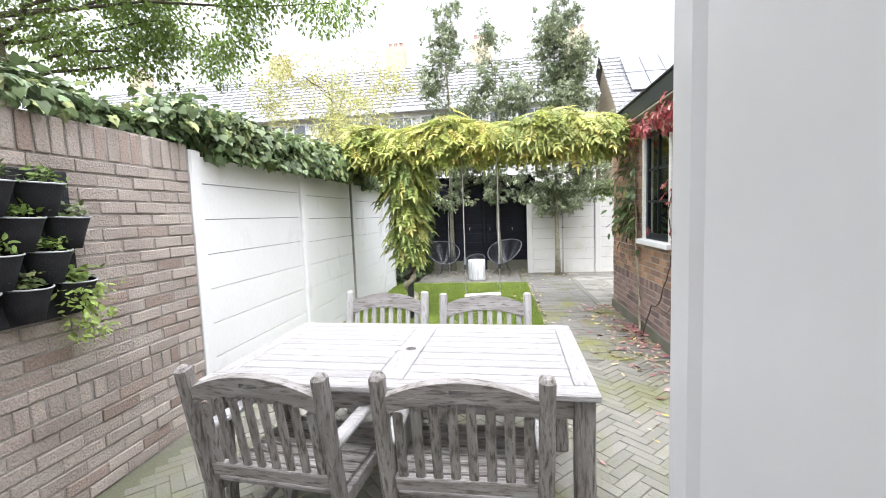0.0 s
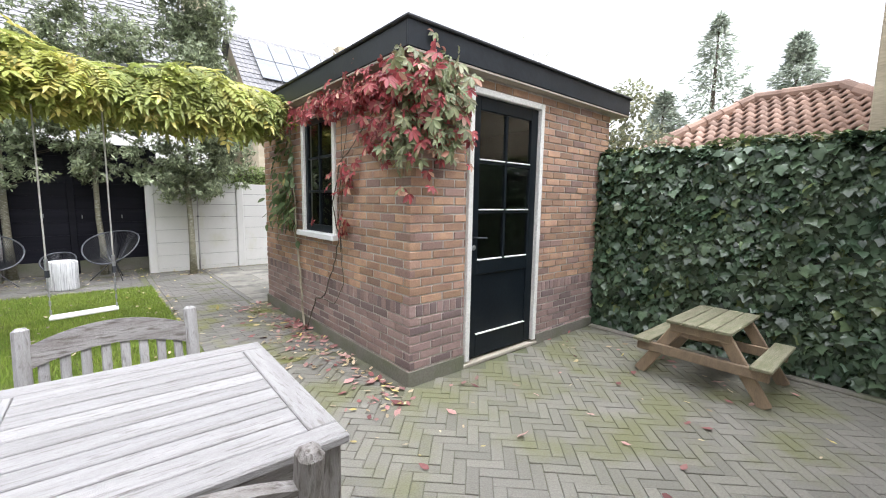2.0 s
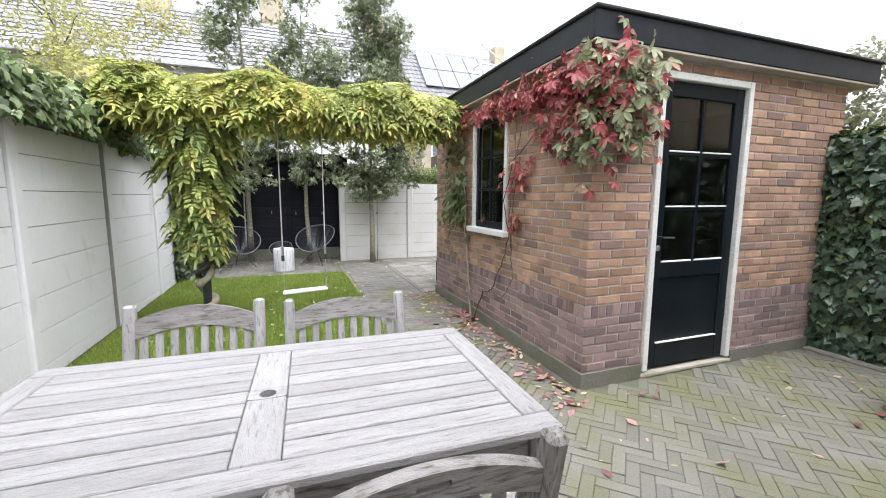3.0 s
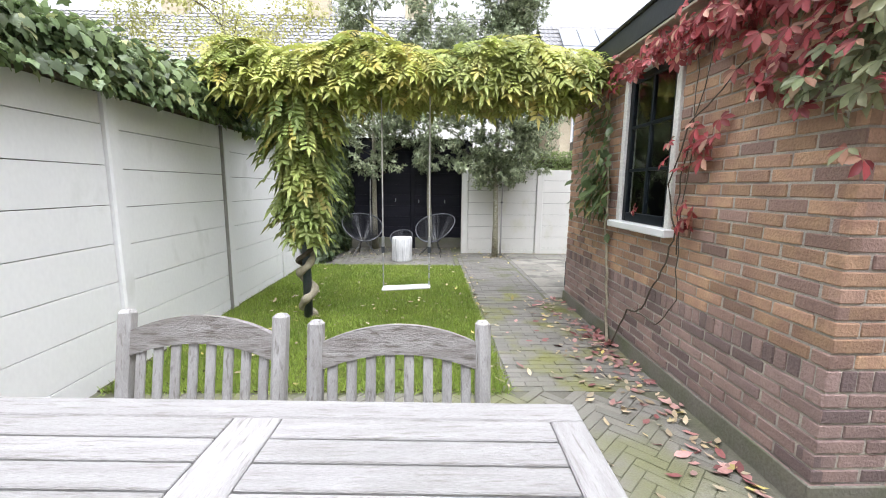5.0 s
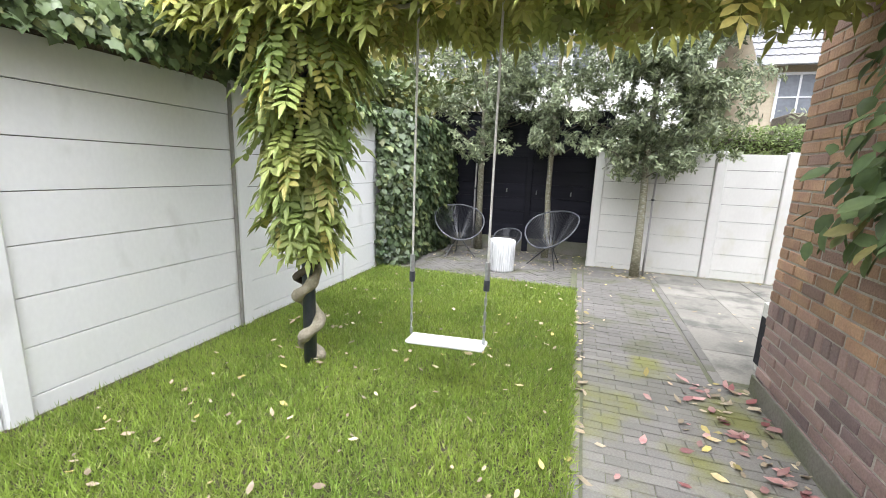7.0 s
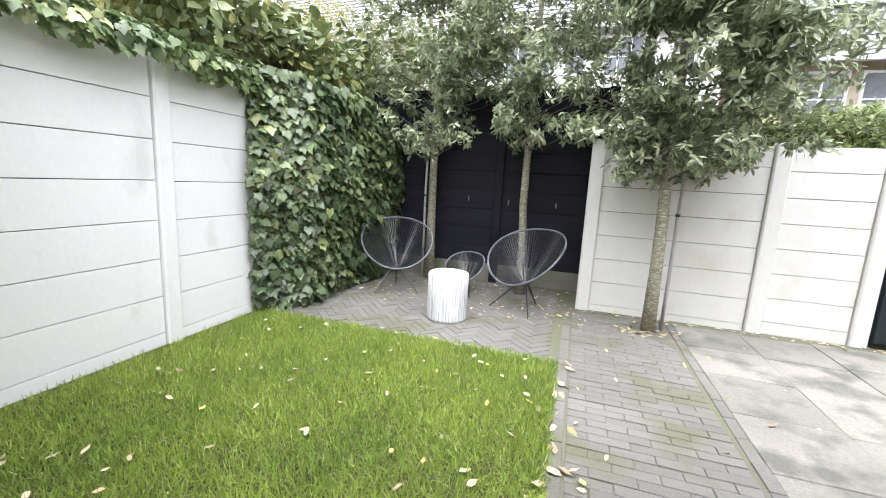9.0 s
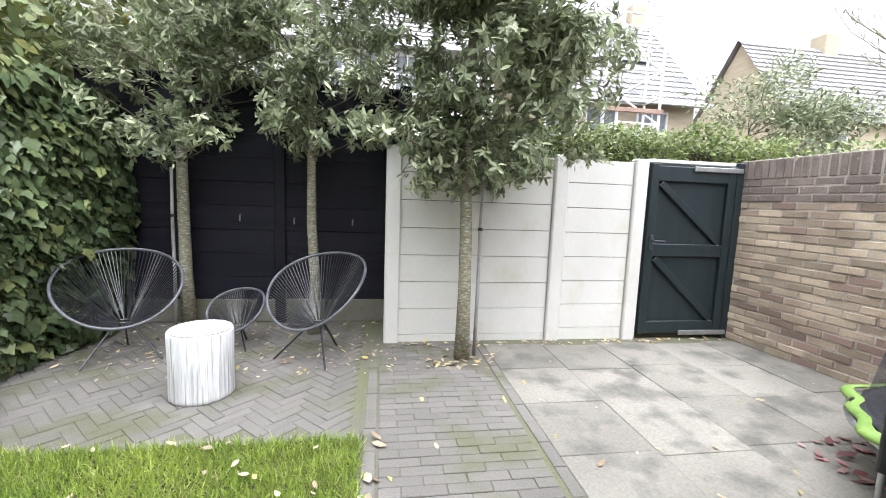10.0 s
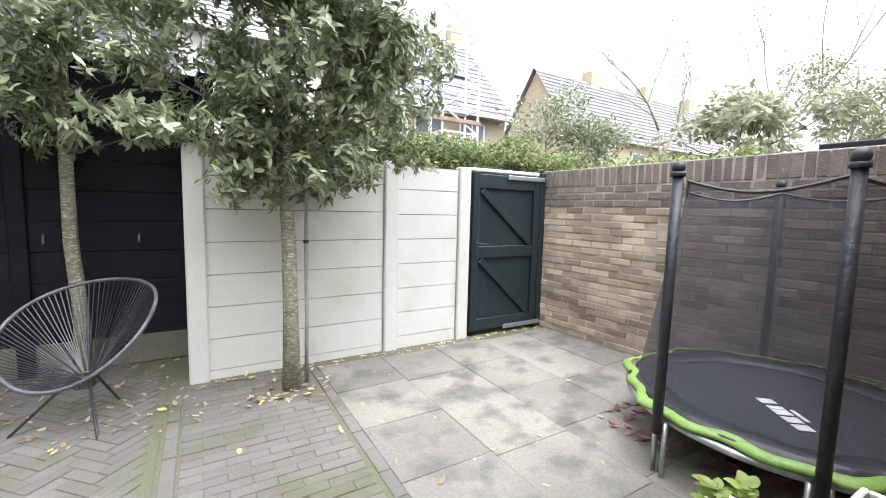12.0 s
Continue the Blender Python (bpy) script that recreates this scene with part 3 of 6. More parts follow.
setting("wall_shed_east", Geo().span((SW - 0.11, 0.11, -0.1), (SW - 0.01, SL, SH), 0.002), BRICK, "brick rear wall of the shed", "wall")
setting("wall_shed_north", Geo().span((0.11, SL - 0.1, -0.1), (SW - 0.11, SL, SH), 0.002), BRICK, "brick end wall of the shed", "wall")
# floor and ceiling carry the painted gloom seen through the panes
setting("floor_shed", Geo().span((0.11, 0.11, -0.05), (SW - 0.11, SL - 0.1, 0.03), 0.002), INSIDE_SHADE, "shed floor coloured near-black for shade", "floor")
setting("ceiling_shed", Geo().span((0.11, 0.11, SH - 0.06), (SW - 0.11, SL - 0.1, SH - 0.01), 0.002), INSIDE_SHADE, "shed ceiling coloured near-black for shade", "ceiling")
setting("plinth", Geo().span((-0.014, -0.014, -0.1), (DX0 - 0.01, 0.0, 0.115), 0.006).span((-0.014, 0, -0.1), (0.0, SL, 0.115), 0.006)
        .span((DX1 + 0.01, -0.014, -0.1), (SW, 0.0, 0.10), 0.006), CEMENT, "mossy cement plinth of the shed", "trim")
roof = thing("shed_roof", pose(0, 0, 0), "flat shed roof with black fascia boards", "roof", "", "structure")
OV = 0.085
part("deck", Geo().span((-OV + 0.02, -OV + 0.02, SH + 0.01), (SW + OV + 0.15, SL + OV - 0.02, SH + 0.17), 0.004), BITUMEN, roof)
for lo, hi in (((-OV, -OV, SH + 0.02), (SW + OV + 0.17, -OV + 0.022, SH + 0.19)), ((-OV, -OV + 0.022, SH + 0.02), (-OV + 0.022, SL + OV, SH + 0.19)),
               ((SW + OV + 0.148, -OV + 0.022, SH + 0.02), (SW + OV + 0.17, SL + OV, SH + 0.19)), ((-OV + 0.022, SL + OV - 0.022, SH + 0.02), (SW + OV + 0.148, SL + OV, SH + 0.19))):
    part("fascia", Geo().span(lo, hi, 0.005), FASCIA, roof)
part("edge_trim", Geo().span((-OV - 0.02, -OV - 0.02, SH + 0.19), (SW + OV + 0.19, SL + OV + 0.02, SH + 0.215), 0.008), BITUMEN, roof)
part("soffit", Geo().span((-OV + 0.004, -OV + 0.004, SH), (SW + OV + 0.16, SL + OV - 0.004, SH + 0.018), 0.003), SOFFIT, roof, "weathered cream soffit board, toned down for shade")

# added panels hide the lit brick inside and paint the interior dark
setting("lining_shed", Geo().span((SW - 0.125, 0.12, 0.03), (SW - 0.112, SL - 0.105, SH - 0.06), 0.002).span((0.12, SL - 0.12, 0.03), (SW - 0.13, SL - 0.102, SH - 0.06), 0.002), INSIDE_SHADE, "added near-black lining standing for the shade in the shed", "wall")
# door
door = thing("door_1", pose(DX0, 0, 0.05), "closed black panelled door with six panes in a white frame", "door", "", "structure")
dw, dh = DX1 - DX0, DH - 0.05
F = 0.05
for lo, hi in (((0, -0.016, 0), (F, 0.09, dh)), ((dw - F, -0.016, 0), (dw, 0.09, dh)), ((F, -0.016, dh - F), (dw - F, 0.09, dh))):
    part("door_frame", Geo().span(lo, hi, 0.005), WHITE_WORN, door)
part("threshold", Geo().span((-0.02, -0.02, -0.05), (dw + 0.02, 0.10, -0.018), 0.006), SOFFIT, door, "chipped pale threshold")
a0, a1, y0, y1 = F + 0.003, dw - F - 0.003, 0.02, 0.06
gx0, gx1, gz0, gz1 = a0 + 0.095, a1 - 0.095, 0.84, 2.07
for lo, hi in (((a0, y0, 0.004), (gx0, y1, dh - F - 0.003)), ((gx1, y0, 0.004), (a1, y1, dh - F - 0.003)), ((gx0, y0, gz1), (gx1, y1, dh - F - 0.003)),
               ((gx0, y0, gz0 - 0.12), (gx1, y1, gz0)), ((gx0, y0, 0.004), (gx1, y1, 0.20))):
    part("leaf_rail", Geo().span(lo, hi, 0.005), BLACK, door)
part("lower_panel", Geo().span((gx0 - 0.01, y0 + 0.014, 0.2), (gx1 + 0.01, y1 - 0.01, gz0 - 0.12), 0.003), BLACK, door)
part("drip_bar", Geo().span((gx0, y0 - 0.010, 0.197), (gx1, y0 + 0.016, 0.206), 0.003), WHITE_WORN, door, "pale worn ledge")
gm = (gx0 + gx1) / 2
part("glazing_bar", Geo().span((gm - 0.014, y0 + 0.002, gz0), (gm + 0.014, y1 - 0.004, gz1), 0.004), BLACK, door)
for i in (1, 2):
    zz = gz0 + (gz1 - gz0) * i / 3
    part("glazing_bar", Geo().span((gx0, y0 + 0.004, zz - 0.013), (gx1, y1 - 0.006, zz + 0.013), 0.004), BLACK, door)
for i in range(3):
    zz = gz0 + (gz1 - gz0) * i / 3 + (0.013 if i else 0)
    for x0, x1 in ((gx0, gm - 0.014), (gm + 0.014, gx1)):
        part("glazing_ledge", Geo().span((x0 + 0.004, y0 - 0.004, zz), (x1 - 0.004, y0 + 0.018, zz + 0.012), 0.003), WHITE, door, "white worn glazing ledge")
        pane = part("pane", Geo().span((x0, y0 + 0.018, zz), (x1, y0 + 0.022, gz0 + (gz1 - gz0) * (i + 1) / 3), 0.0005), GLASS, door, "clear glass pane")
        pane.visible_shadow = False
part("door_handle", Geo().tube([(a0 + 0.045, y0, 1.04), (a0 + 0.045, y0 - 0.05, 1.04), (a0 + 0.15, y0 - 0.05, 1.035)], 0.008, 8), STEEL_DARK, door, "black iron lever handle")
k = Geo().lathe([(0.021, 0), (0.023, 0.006), (0.010, 0.012)], 14, Matrix.Translation((a0 + 0.045, y0, 0.955)) @ pose(0, 0, 0, 90, 0, 0))
part("lock_rose", k, GALV, door, "steel lock cylinder")
for zz in (0.35, 1.12, 1.9):
    part("hinge", Geo().tube([(a1 + 0.004, y0 - 0.008, zz), (a1 + 0.004, y0 - 0.008, zz + 0.09)], 0.008, 8), WHITE_WORN, door)

# window
win = thing("window_1", pose(0, WY0, WZ0), "black casement window with six panes in a white frame", "window", "", "structure")
ww, wh = WY1 - WY0, WZ1 - WZ0
for lo, hi in (((-0.012, 0, 0.05), (0.09, 0.055, wh)), ((-0.012, ww - 0.055, 0.05), (0.09, ww, wh)), ((-0.012, 0.055, wh - 0.055), (0.09, ww - 0.055, wh))):
    part("window_frame", Geo().span(lo, hi, 0.005), WHITE_WORN, win)
part("window_sill", Geo().span((-0.065, -0.045, 0.0), (0.05, ww + 0.045, 0.055), 0.007), WHITE, win, "white painted sill")
s0, s1, t0, t1 = 0.058, ww - 0.058, 0.058, wh - 0.058
for lo, hi in (((0.012, s0, t0), (0.05, s0 + 0.055, t1)), ((0.012, s1 - 0.055, t0), (0.05, s1, t1)), ((0.012, s0 + 0.055, t1 - 0.055), (0.05, s1 - 0.055, t1)),
               ((0.012, s0 + 0.055, t0), (0.05, s1 - 0.055, t0 + 0.07))):
    part("sash", Geo().span(lo, hi, 0.005), BLACK, win)
sm = ww / 2
part("glazing_bar", Geo().span((0.014, sm - 0.013, t0 + 0.07), (0.046, sm + 0.013, t1 - 0.055), 0.004), BLACK, win)
for i in (1, 2):
    zz = t0 + 0.07 + (t1 - t0 - 0.125) * i / 3
    part("glazing_bar", Geo().span((0.016, s0 + 0.055, zz - 0.012), (0.044, s1 - 0.055, zz + 0.012), 0.004), BLACK, win)
for i in range(3):
    for q0, q1 in ((s0 + 0.055, sm - 0.013), (sm + 0.013, s1 - 0.055)):
        zz = t0 + 0.07 + (t1 - t0 - 0.125) * i / 3
        pane = part("pane", Geo().span((0.030, q0, zz), (0.034, q1, zz + (t1 - t0 - 0.125) / 3), 0.0005), GLASS, win, "clear glass pane")
        pane.visible_shadow = False
# downpipe at the far corner of the shed
pipe = thing("downpipe", pose(0.15, SL + 0.022, 0), "grey plastic downpipe at the shed corner", "pipe")
part("pipe", Geo().tube([(0, 0, 0), (0, 0, 2.38)], 0.021, 14), STEEL_DARK, pipe, smooth=True)
for zz in (0.4, 1.9):
    part("clip", Geo().lathe([(0.0225, zz), (0.0225, zz + 0.03)], 14), STEEL_DARK, pipe)

# ---- the house behind the walker ----
HY = -2.68
house = Geo()
# width of the opening and wall height are made up to steer daylight
house.span((-1.415, HY - 0.3, -0.1), (2.95, HY, 3.8), 0.004).span((-3.7, HY - 0.3, -0.1), (-3.5, HY, 3.8), 0.004).span((-3.5, HY - 0.3, 2.2), (-1.415, HY, 3.8), 0.004)
setting("wall_south", house, RENDERED, "white rear wall of the house", "wall")
jamb = Geo().span((-1.4585, HY - 0.32, 0), (-1.415, HY + 0.004, 2.2), 0.006)
setting("door_2", jamb, WHITE, "white painted door jamb of the open house door", "door")
setting("door_bead", Geo().span((-1.457, HY + 0.005, 0), (-1.415, HY + 0.044, 2.2), 0.010), WHITE, "rounded white edge of the house door frame", "door")
# unseen far jamb of the opening, moved out to admit more light
setting("door_jamb", Geo().span((-3.5, HY - 0.3, 0), (-3.48, HY, 2.2), 0.004), WHITE, "white painted door jamb", "door")
setting("floor_house", Geo().span((-4.2, -6.6, -0.1), (2.95, HY - 0.3, -0.02), 0.004).span((-3.48, HY - 0.3, -0.1), (-1.46, HY, -0.02), 0.004), SLAB, "pale floor inside the house", "floor")
# unseen room with invented large openings that brighten the near jamb
room = Geo().span((-4.2, -6.6, 0), (-3.6, -6.4, 2.7), 0.004).span((2.4, -6.6, 0), (2.95, -6.4, 2.7), 0.004).span((-3.6, -6.6, 2.64), (2.4, -6.4, 2.7), 0.004).span((-4.4, -6.6, 0), (-4.2, HY - 0.3, 0.3), 0.004).span((-4.4, -6.6, 2.6), (-4.2, HY - 0.3, 2.7), 0.004).span((2.95, -6.6, 0), (3.15, HY, 3.2), 0.004)
setting("wall_room", room, PLASTER, "unseen white room walls, left open to light the door jamb", "wall")
setting("ceiling", Geo().span((-4.4, -6.6, 2.7), (3.15, HY - 0.3, 2.9), 0.004), PLASTER, "plain white ceiling", "ceiling")
setting("wall_neighbour", Geo().span((3.3, -8, -0.1), (10.5, -2.0, 6.2), 0.01), BRICK_YELLOW, "pale brick rear wall of the neighbouring house", "wall")


# ---- garden furniture ----
def arch_rail(w, z0, z1, rise, t, y0, y1, hole=False):
    """A curved top rail between two posts."""
    n = 14
    xs = [-w / 2 + w * i / n for i in range(n + 1)]
    top = [(x, z1 + rise * (1 - (2 * x / w) ** 2)) for x in xs]
    bot = [(x, z0 + rise * 0.85 * (1 - (2 * x / w) ** 2)) for x in xs]
    return top, bot


def garden_chair(m, label, arms):
    """A slatted teak armchair that faces local +y."""
    c = thing("garden_chair", m, label, "chair", "chairs round the garden table")
    # light and shade on the chairs come from two tones of one wood
    tm = TEAK_UP_SHADED if arms else TEAK_PALE_LIT
    W, SHt, BH = 0.51 if not arms else 0.49, 0.41, 0.87 + (0.03 if arms else 0)
    lean = 0.12
    def back(z, x):
        return (x, -0.22 - max(0, z - SHt) * lean * 1.6, z)
    for sx in (-1, 1):
        x = sx * (W / 2 + 0.025)
        part("back_leg", Geo().bar((x, -0.20, 0), back(SHt, x), 0.05, 0.055, 0.008, (1, 0, 0)).bar(back(SHt - 0.02, x), back(BH, x), 0.055, 0.05, 0.012, (1, 0, 0)), tm, c)
        part("front_leg", Geo().bar((x, 0.24, 0), (x, 0.24, 0.60 if arms else SHt - 0.005), 0.05, 0.05, 0.008, (1, 0, 0)), tm, c)
        if arms:
            part("armrest", Geo().bar((x, -0.26, 0.625), (x, 0.30, 0.625), 0.06, 0.028, 0.01), TEAK_TOP, c)
        part("side_rail", Geo().bar((x, -0.20, SHt - 0.03), (x, 0.24, SHt - 0.03), 0.03, 0.06, 0.005), TEAK, c)
        part("stretcher", Geo().bar((x, -0.20, 0.14), (x, 0.24, 0.14), 0.025, 0.045, 0.005), TEAK, c)
    part("front_rail", Geo().bar((-W / 2, 0.24, SHt - 0.03), (W / 2, 0.24, SHt - 0.03), 0.03, 0.06, 0.005), TEAK, c)
    for i in range(8):
        y = -0.19 + i * 0.062
        part("seat_slat", Geo().bar((-W / 2 - 0.02, y, SHt + 0.008), (W / 2 + 0.02, y, SHt + 0.008), 0.05, 0.018, 0.004), TEAK, c)
    part("back_rail", Geo().bar(back(SHt + 0.07, -W / 2), back(SHt + 0.07, W / 2), 0.03, 0.055, 0.005, (0, -0.2, 1)), TEAK, c)
    top, bot = arch_rail(W, 0.71 + (0.05 if arms else 0), 0.80 + (0.025 if arms else 0), 0.058, 0.03, 0, 0)
    tilt = Matrix.Translation((0, -0.22 - (0.81 - SHt) * lean * 1.6, 0.81)) @ pose(0, 0, 0, math.degrees(math.atan(lean * 1.6)), 0, 0) @ Matrix.Translation((0, 0, -0.81))
    # one curved rail with a hand hold cut through its middle
    fr = (0.0, 0.42, 0.68, 1.0)
    vs = [(bot[i][0], sy * 0.015, bot[i][1] + (top[i][1] - bot[i][1]) * f) for sy in (-1, 1) for i in range(15) for f in fr]
    at = lambda s, i, r: s * 60 + i * 4 + r
    hole = lambda i, r: arms and r == 1 and i in (6, 7)
    fs = []
    for i in range(14):
        for r in range(3):
            if hole(i, r):
                continue
            fs += [(at(0, i, r), at(0, i + 1, r), at(0, i + 1, r + 1), at(0, i, r + 1)), (at(1, i, r), at(1, i, r + 1), at(1, i + 1, r + 1), at(1, i + 1, r))]
            for (i2, r2), (p, q) in (((i, r - 1), ((i, r), (i + 1, r))), ((i, r + 1), ((i + 1, r + 1), (i, r + 1))), ((i - 1, r), ((i, r + 1), (i, r))), ((i + 1, r), ((i + 1, r), (i + 1, r + 1)))):
                if not (0 <= i2 < 14 and 0 <= r2 < 3) or hole(i2, r2):
                    fs.append((at(0, *q), at(0, *p), at(1, *p), at(1, *q)))
    g = Geo().add(vs, fs, tilt)
    part("top_rail", g, TEAK, c)
    for i in range(8):
        x = -W / 2 + W * (i + 0.5) / 8
        zt = 0.745 + 0.047 * (1 - (2 * x / W) ** 2)
        part("back_slat", Geo().bar(back(SHt + 0.085, x), back(zt, x), 0.016, 0.034, 0.005, (1, 0, 0)), tm, c)
    return c


chair = garden_chair(pose(-1.673, -0.462, 0, 0, 0, 180), "silver-grey weathered teak garden chair beside the table", False)
copy_thing(chair, pose(-2.396, -0.371, 0, 0, 0, 176))
armchair = garden_chair(pose(-1.686, -1.315, 0, 0, 0, 0), "silver-grey weathered teak garden armchair beside the table", True)
copy_thing(armchair, pose(-2.385, -1.315, 0, 0, 0, -5))

TX0, TX1, TY0, TY1, TZ = -2.851, -1.185, -1.353, -0.417, 0.73
table = thing("garden_table", pose(-2.018, -0.885, 0, 0, 0, -1.6), "large bleached teak garden table with parasol hole", "table")
tw, td = (TX1 - TX0) / 2, (TY1 - TY0) / 2
FR = 0.085
TEAK_Y = mat("bleached_teak_cross", (0.39, 0.38, 0.375), (0.33, 0.32, 0.312), 0.85, 4.5, 70, 0.6, stretch=(9, 1, 9), rand=0.10, c3=(0.23, 0.215, 0.20), cover=0.36, patch=True, vary=0.22)
for sy in (-1, 1):
    part("edge_board", Geo().span((-tw, sy * td, TZ - 0.028), (tw, sy * (td - FR), TZ), 0.005), TEAK_TOP, table)
for sx in (-1, 1):
    part("end_board", Geo().span((sx * tw, -td + FR + 0.002, TZ - 0.028), (sx * (tw - FR), td - FR - 0.002, TZ), 0.004), TEAK_Y, table)
ring = Geo()
cw = 0.06
ring.span((-cw, -td + FR + 0.002, TZ - 0.028), (cw, -0.035, TZ), 0.004).span((-cw, 0.035, TZ - 0.028), (cw, td - FR - 0.002, TZ), 0.004)
n = 20
for i in range(n):
    a, b2 = 2 * math.pi * i / n, 2 * math.pi * (i + 1) / n
    def sq(t):
        k = 0.035 / max(abs(math.cos(t)), abs(math.sin(t)))
        return (k * math.cos(t) * cw / 0.035, k * math.sin(t))
    r = 0.027
    pts = [(r * math.cos(a), r * math.sin(a)), (r * math.cos(b2), r * math.sin(b2)), sq(b2), sq(a)]
    ring.add([(x, y, TZ) for x, y in pts] + [(x, y, TZ - 0.028) for x, y in pts], [(0, 3, 2, 1), (4, 5, 6, 7), (0, 1, 5, 4), (2, 3, 7, 6)])
part("centre_board", ring, TEAK_Y, table, "cross board with a round parasol hole")
nslat = 9
sp = (2 * (td - FR)) / nslat
for i in range(nslat):
    y = -td + FR + sp * (i + 0.5)
    for x0, x1 in ((-tw + FR + 0.003, -cw - 0.003), (cw + 0.003, tw - FR - 0.003)):
        part("slat", Geo().span((x0, y - sp / 2 + 0.0036, TZ - 0.024), (x1, y + sp / 2 - 0.0036, TZ - 0.001), 0.003), TEAK_TOP, table)
for sx in (-1, 1):
    for sy in (-1, 1):
        part("leg", Geo().box((sx * (tw - 0.055), sy * (td - 0.055), (TZ - 0.03) / 2), (0.075, 0.075, TZ - 0.03), 0.008), TEAK_UP_SHADED, table)
    part("apron", Geo().span((sx * (tw - 0.04), -td + 0.09, TZ - 0.115), (sx * (tw - 0.065), td - 0.09, TZ - 0.03), 0.004), TEAK_UP_SHADED, table)
for sy in (-1, 1):
    part("apron", Geo().span((-tw + 0.09, sy * (td - 0.04), TZ - 0.115), (tw - 0.09, sy * (td - 0.065), TZ - 0.03), 0.004), TEAK, table)

# child's picnic table
pic = thing("picnic_table", pose(2.01, -1.37, 0), "small mossy wooden picnic table with two benches", "table")
PL = 0.385
for i in range(4):
    y = -0.165 + i * 0.11
    part("top_board", Geo().span((-PL, y - 0.052, 0.475), (PL, y + 0.052, 0.50), 0.005), PINE, pic)
for sx in (-0.29, 0.29):
    for sy in (-1, 1):
        part("leg", Geo().bar((sx, sy * 0.43, 0.0), (sx, sy * 0.13, 0.475), 0.035, 0.085, 0.006, (0, 1, 0)), PINE_BARE, pic)
    part("cross_rail", Geo().span((sx - 0.053, -0.44, 0.20), (sx - 0.02, 0.44, 0.275), 0.005), PINE_BARE, pic)
    part("top_rail", Geo().span((sx - 0.053, -0.20, 0.405), (sx - 0.02, 0.20, 0.472), 0.005), PINE_BARE, pic)
for sy in (-1, 1):
    part("bench", Geo().span((-PL, sy * 0.33, 0.277), (PL, sy * 0.46, 0.302), 0.005), PINE, pic)


# ---- foliage on walls ----
def ivy_block(name, n, lo, hi, face, bulge, material, size, label, core=True, top=None, seed=1.0):
    """Ivy over a box: leaves on the face given by its outward axis and on the top, with an uneven surface."""
    lo, hi = np.array(lo, float), np.array(hi, float)
    pos, nor = [], []
    ax = int(np.argmax(np.abs(face)))
    sgn = np.sign(face[ax])
    areas = []
    sides = [(ax, sgn)] + [(2, 1)]
    other = [a for a in (0, 1) if a != ax][0]
    sides += [(other, -1), (other, 1)]
    ext = hi - lo
    for a, s in sides:
        b1, b2 = [q for q in range(3) if q != a]
        areas.append(ext[b1] * ext[b2])
    areas = np.array(areas) / sum(areas)
    for (a, s), w in zip(sides, areas):
        k = int(n * w)
        p = lo + rng.random((k, 3)) * ext
        wave = np.array([noise.noise(Vector((q[0] * 1.7 + seed, q[1] * 1.7, q[2] * 1.7))) for q in p]) * bulge
        p[:, a] = (hi[a] if s > 0 else lo[a]) + s * (wave + rng.normal(0, bulge * 0.3, k))
        d = np.zeros(3)
        d[a] = s
        pos.append(p)
        nor.append(np.tile(d + np.array([0, 0, 0.45 if a != 2 else 0]), (k, 1)) + rng.normal(0, 0.46, (k, 3)))
    pos, nor = np.concatenate(pos), np.concatenate(nor)
    down = rough_dirs(len(pos), (0, 0, -1), 0.45) + np.array(face) * 0.5
    me = scatter(name, material, *IVY_LEAF, pos, nor, down, rng.uniform(0.6, 1.3, len(pos)) * size)
    ob = tagged(new(name, me), label, "ivy", "", "stuff")
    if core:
        # dark box set behind the leaves paints the gaps between them as shade
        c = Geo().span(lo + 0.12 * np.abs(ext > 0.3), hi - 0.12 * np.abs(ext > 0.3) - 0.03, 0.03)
        part("core", c, BARK_AND_SHADE, ob)
    return ob


ivy_block("ivy_hedge", 13000, (2.62, -2.6, 0.03), (3.05, 0.02, 1.90), (-1, 0, 0), 0.07, IVY, 0.09, "tall hedge of glossy dark green ivy")
ivy_block("ivy_hedge_top", 1800, (2.66, -2.6, 1.86), (3.05, 0.3, 1.95), (-1, 0, 0), 0.06, LAUREL, 0.05, "pale sprouting top of the ivy hedge", False)
setting("wall_hedge", Geo().span((3.06, -2.6, -0.1), (3.16, 0.1, 1.5), 0.004), BARK_AND_SHADE, "dark support inside the hedge", "wall")
ivy_block("ivy_on_wall", 2300, (-3.98, -2.2, 1.97), (-3.72, -0.1, 2.10), (1, 0, 0), 0.11, IVY_TOP, 0.068, "trailing green ivy over the wall top", False, seed=3)
ivy_block("ivy_on_fence", 6200, (-4.05, 0.0, 1.89), (-3.55, 3.3, 2.18), (1, 0, 0), 0.13, IVY_TOP, 0.068, "thick dark ivy hanging over the fence top", True, seed=5)
ivy_block("ivy_on_fence_top", 2600, (-4.05, -0.4, 2.05), (-3.60, 3.3, 2.22), (1, 0, 0), 0.13, IVY_TOP, 0.066, "green ivy shoots over the fence top", False, seed=6)
ivy_block("ivy_fence_rear", 1300, (-4.0, 3.3, 1.86), (-3.62, 5.3, 2.02), (1, 0, 0), 0.08, IVY_TOP, 0.078, "thin yellowing ivy along the fence top", False, seed=8)


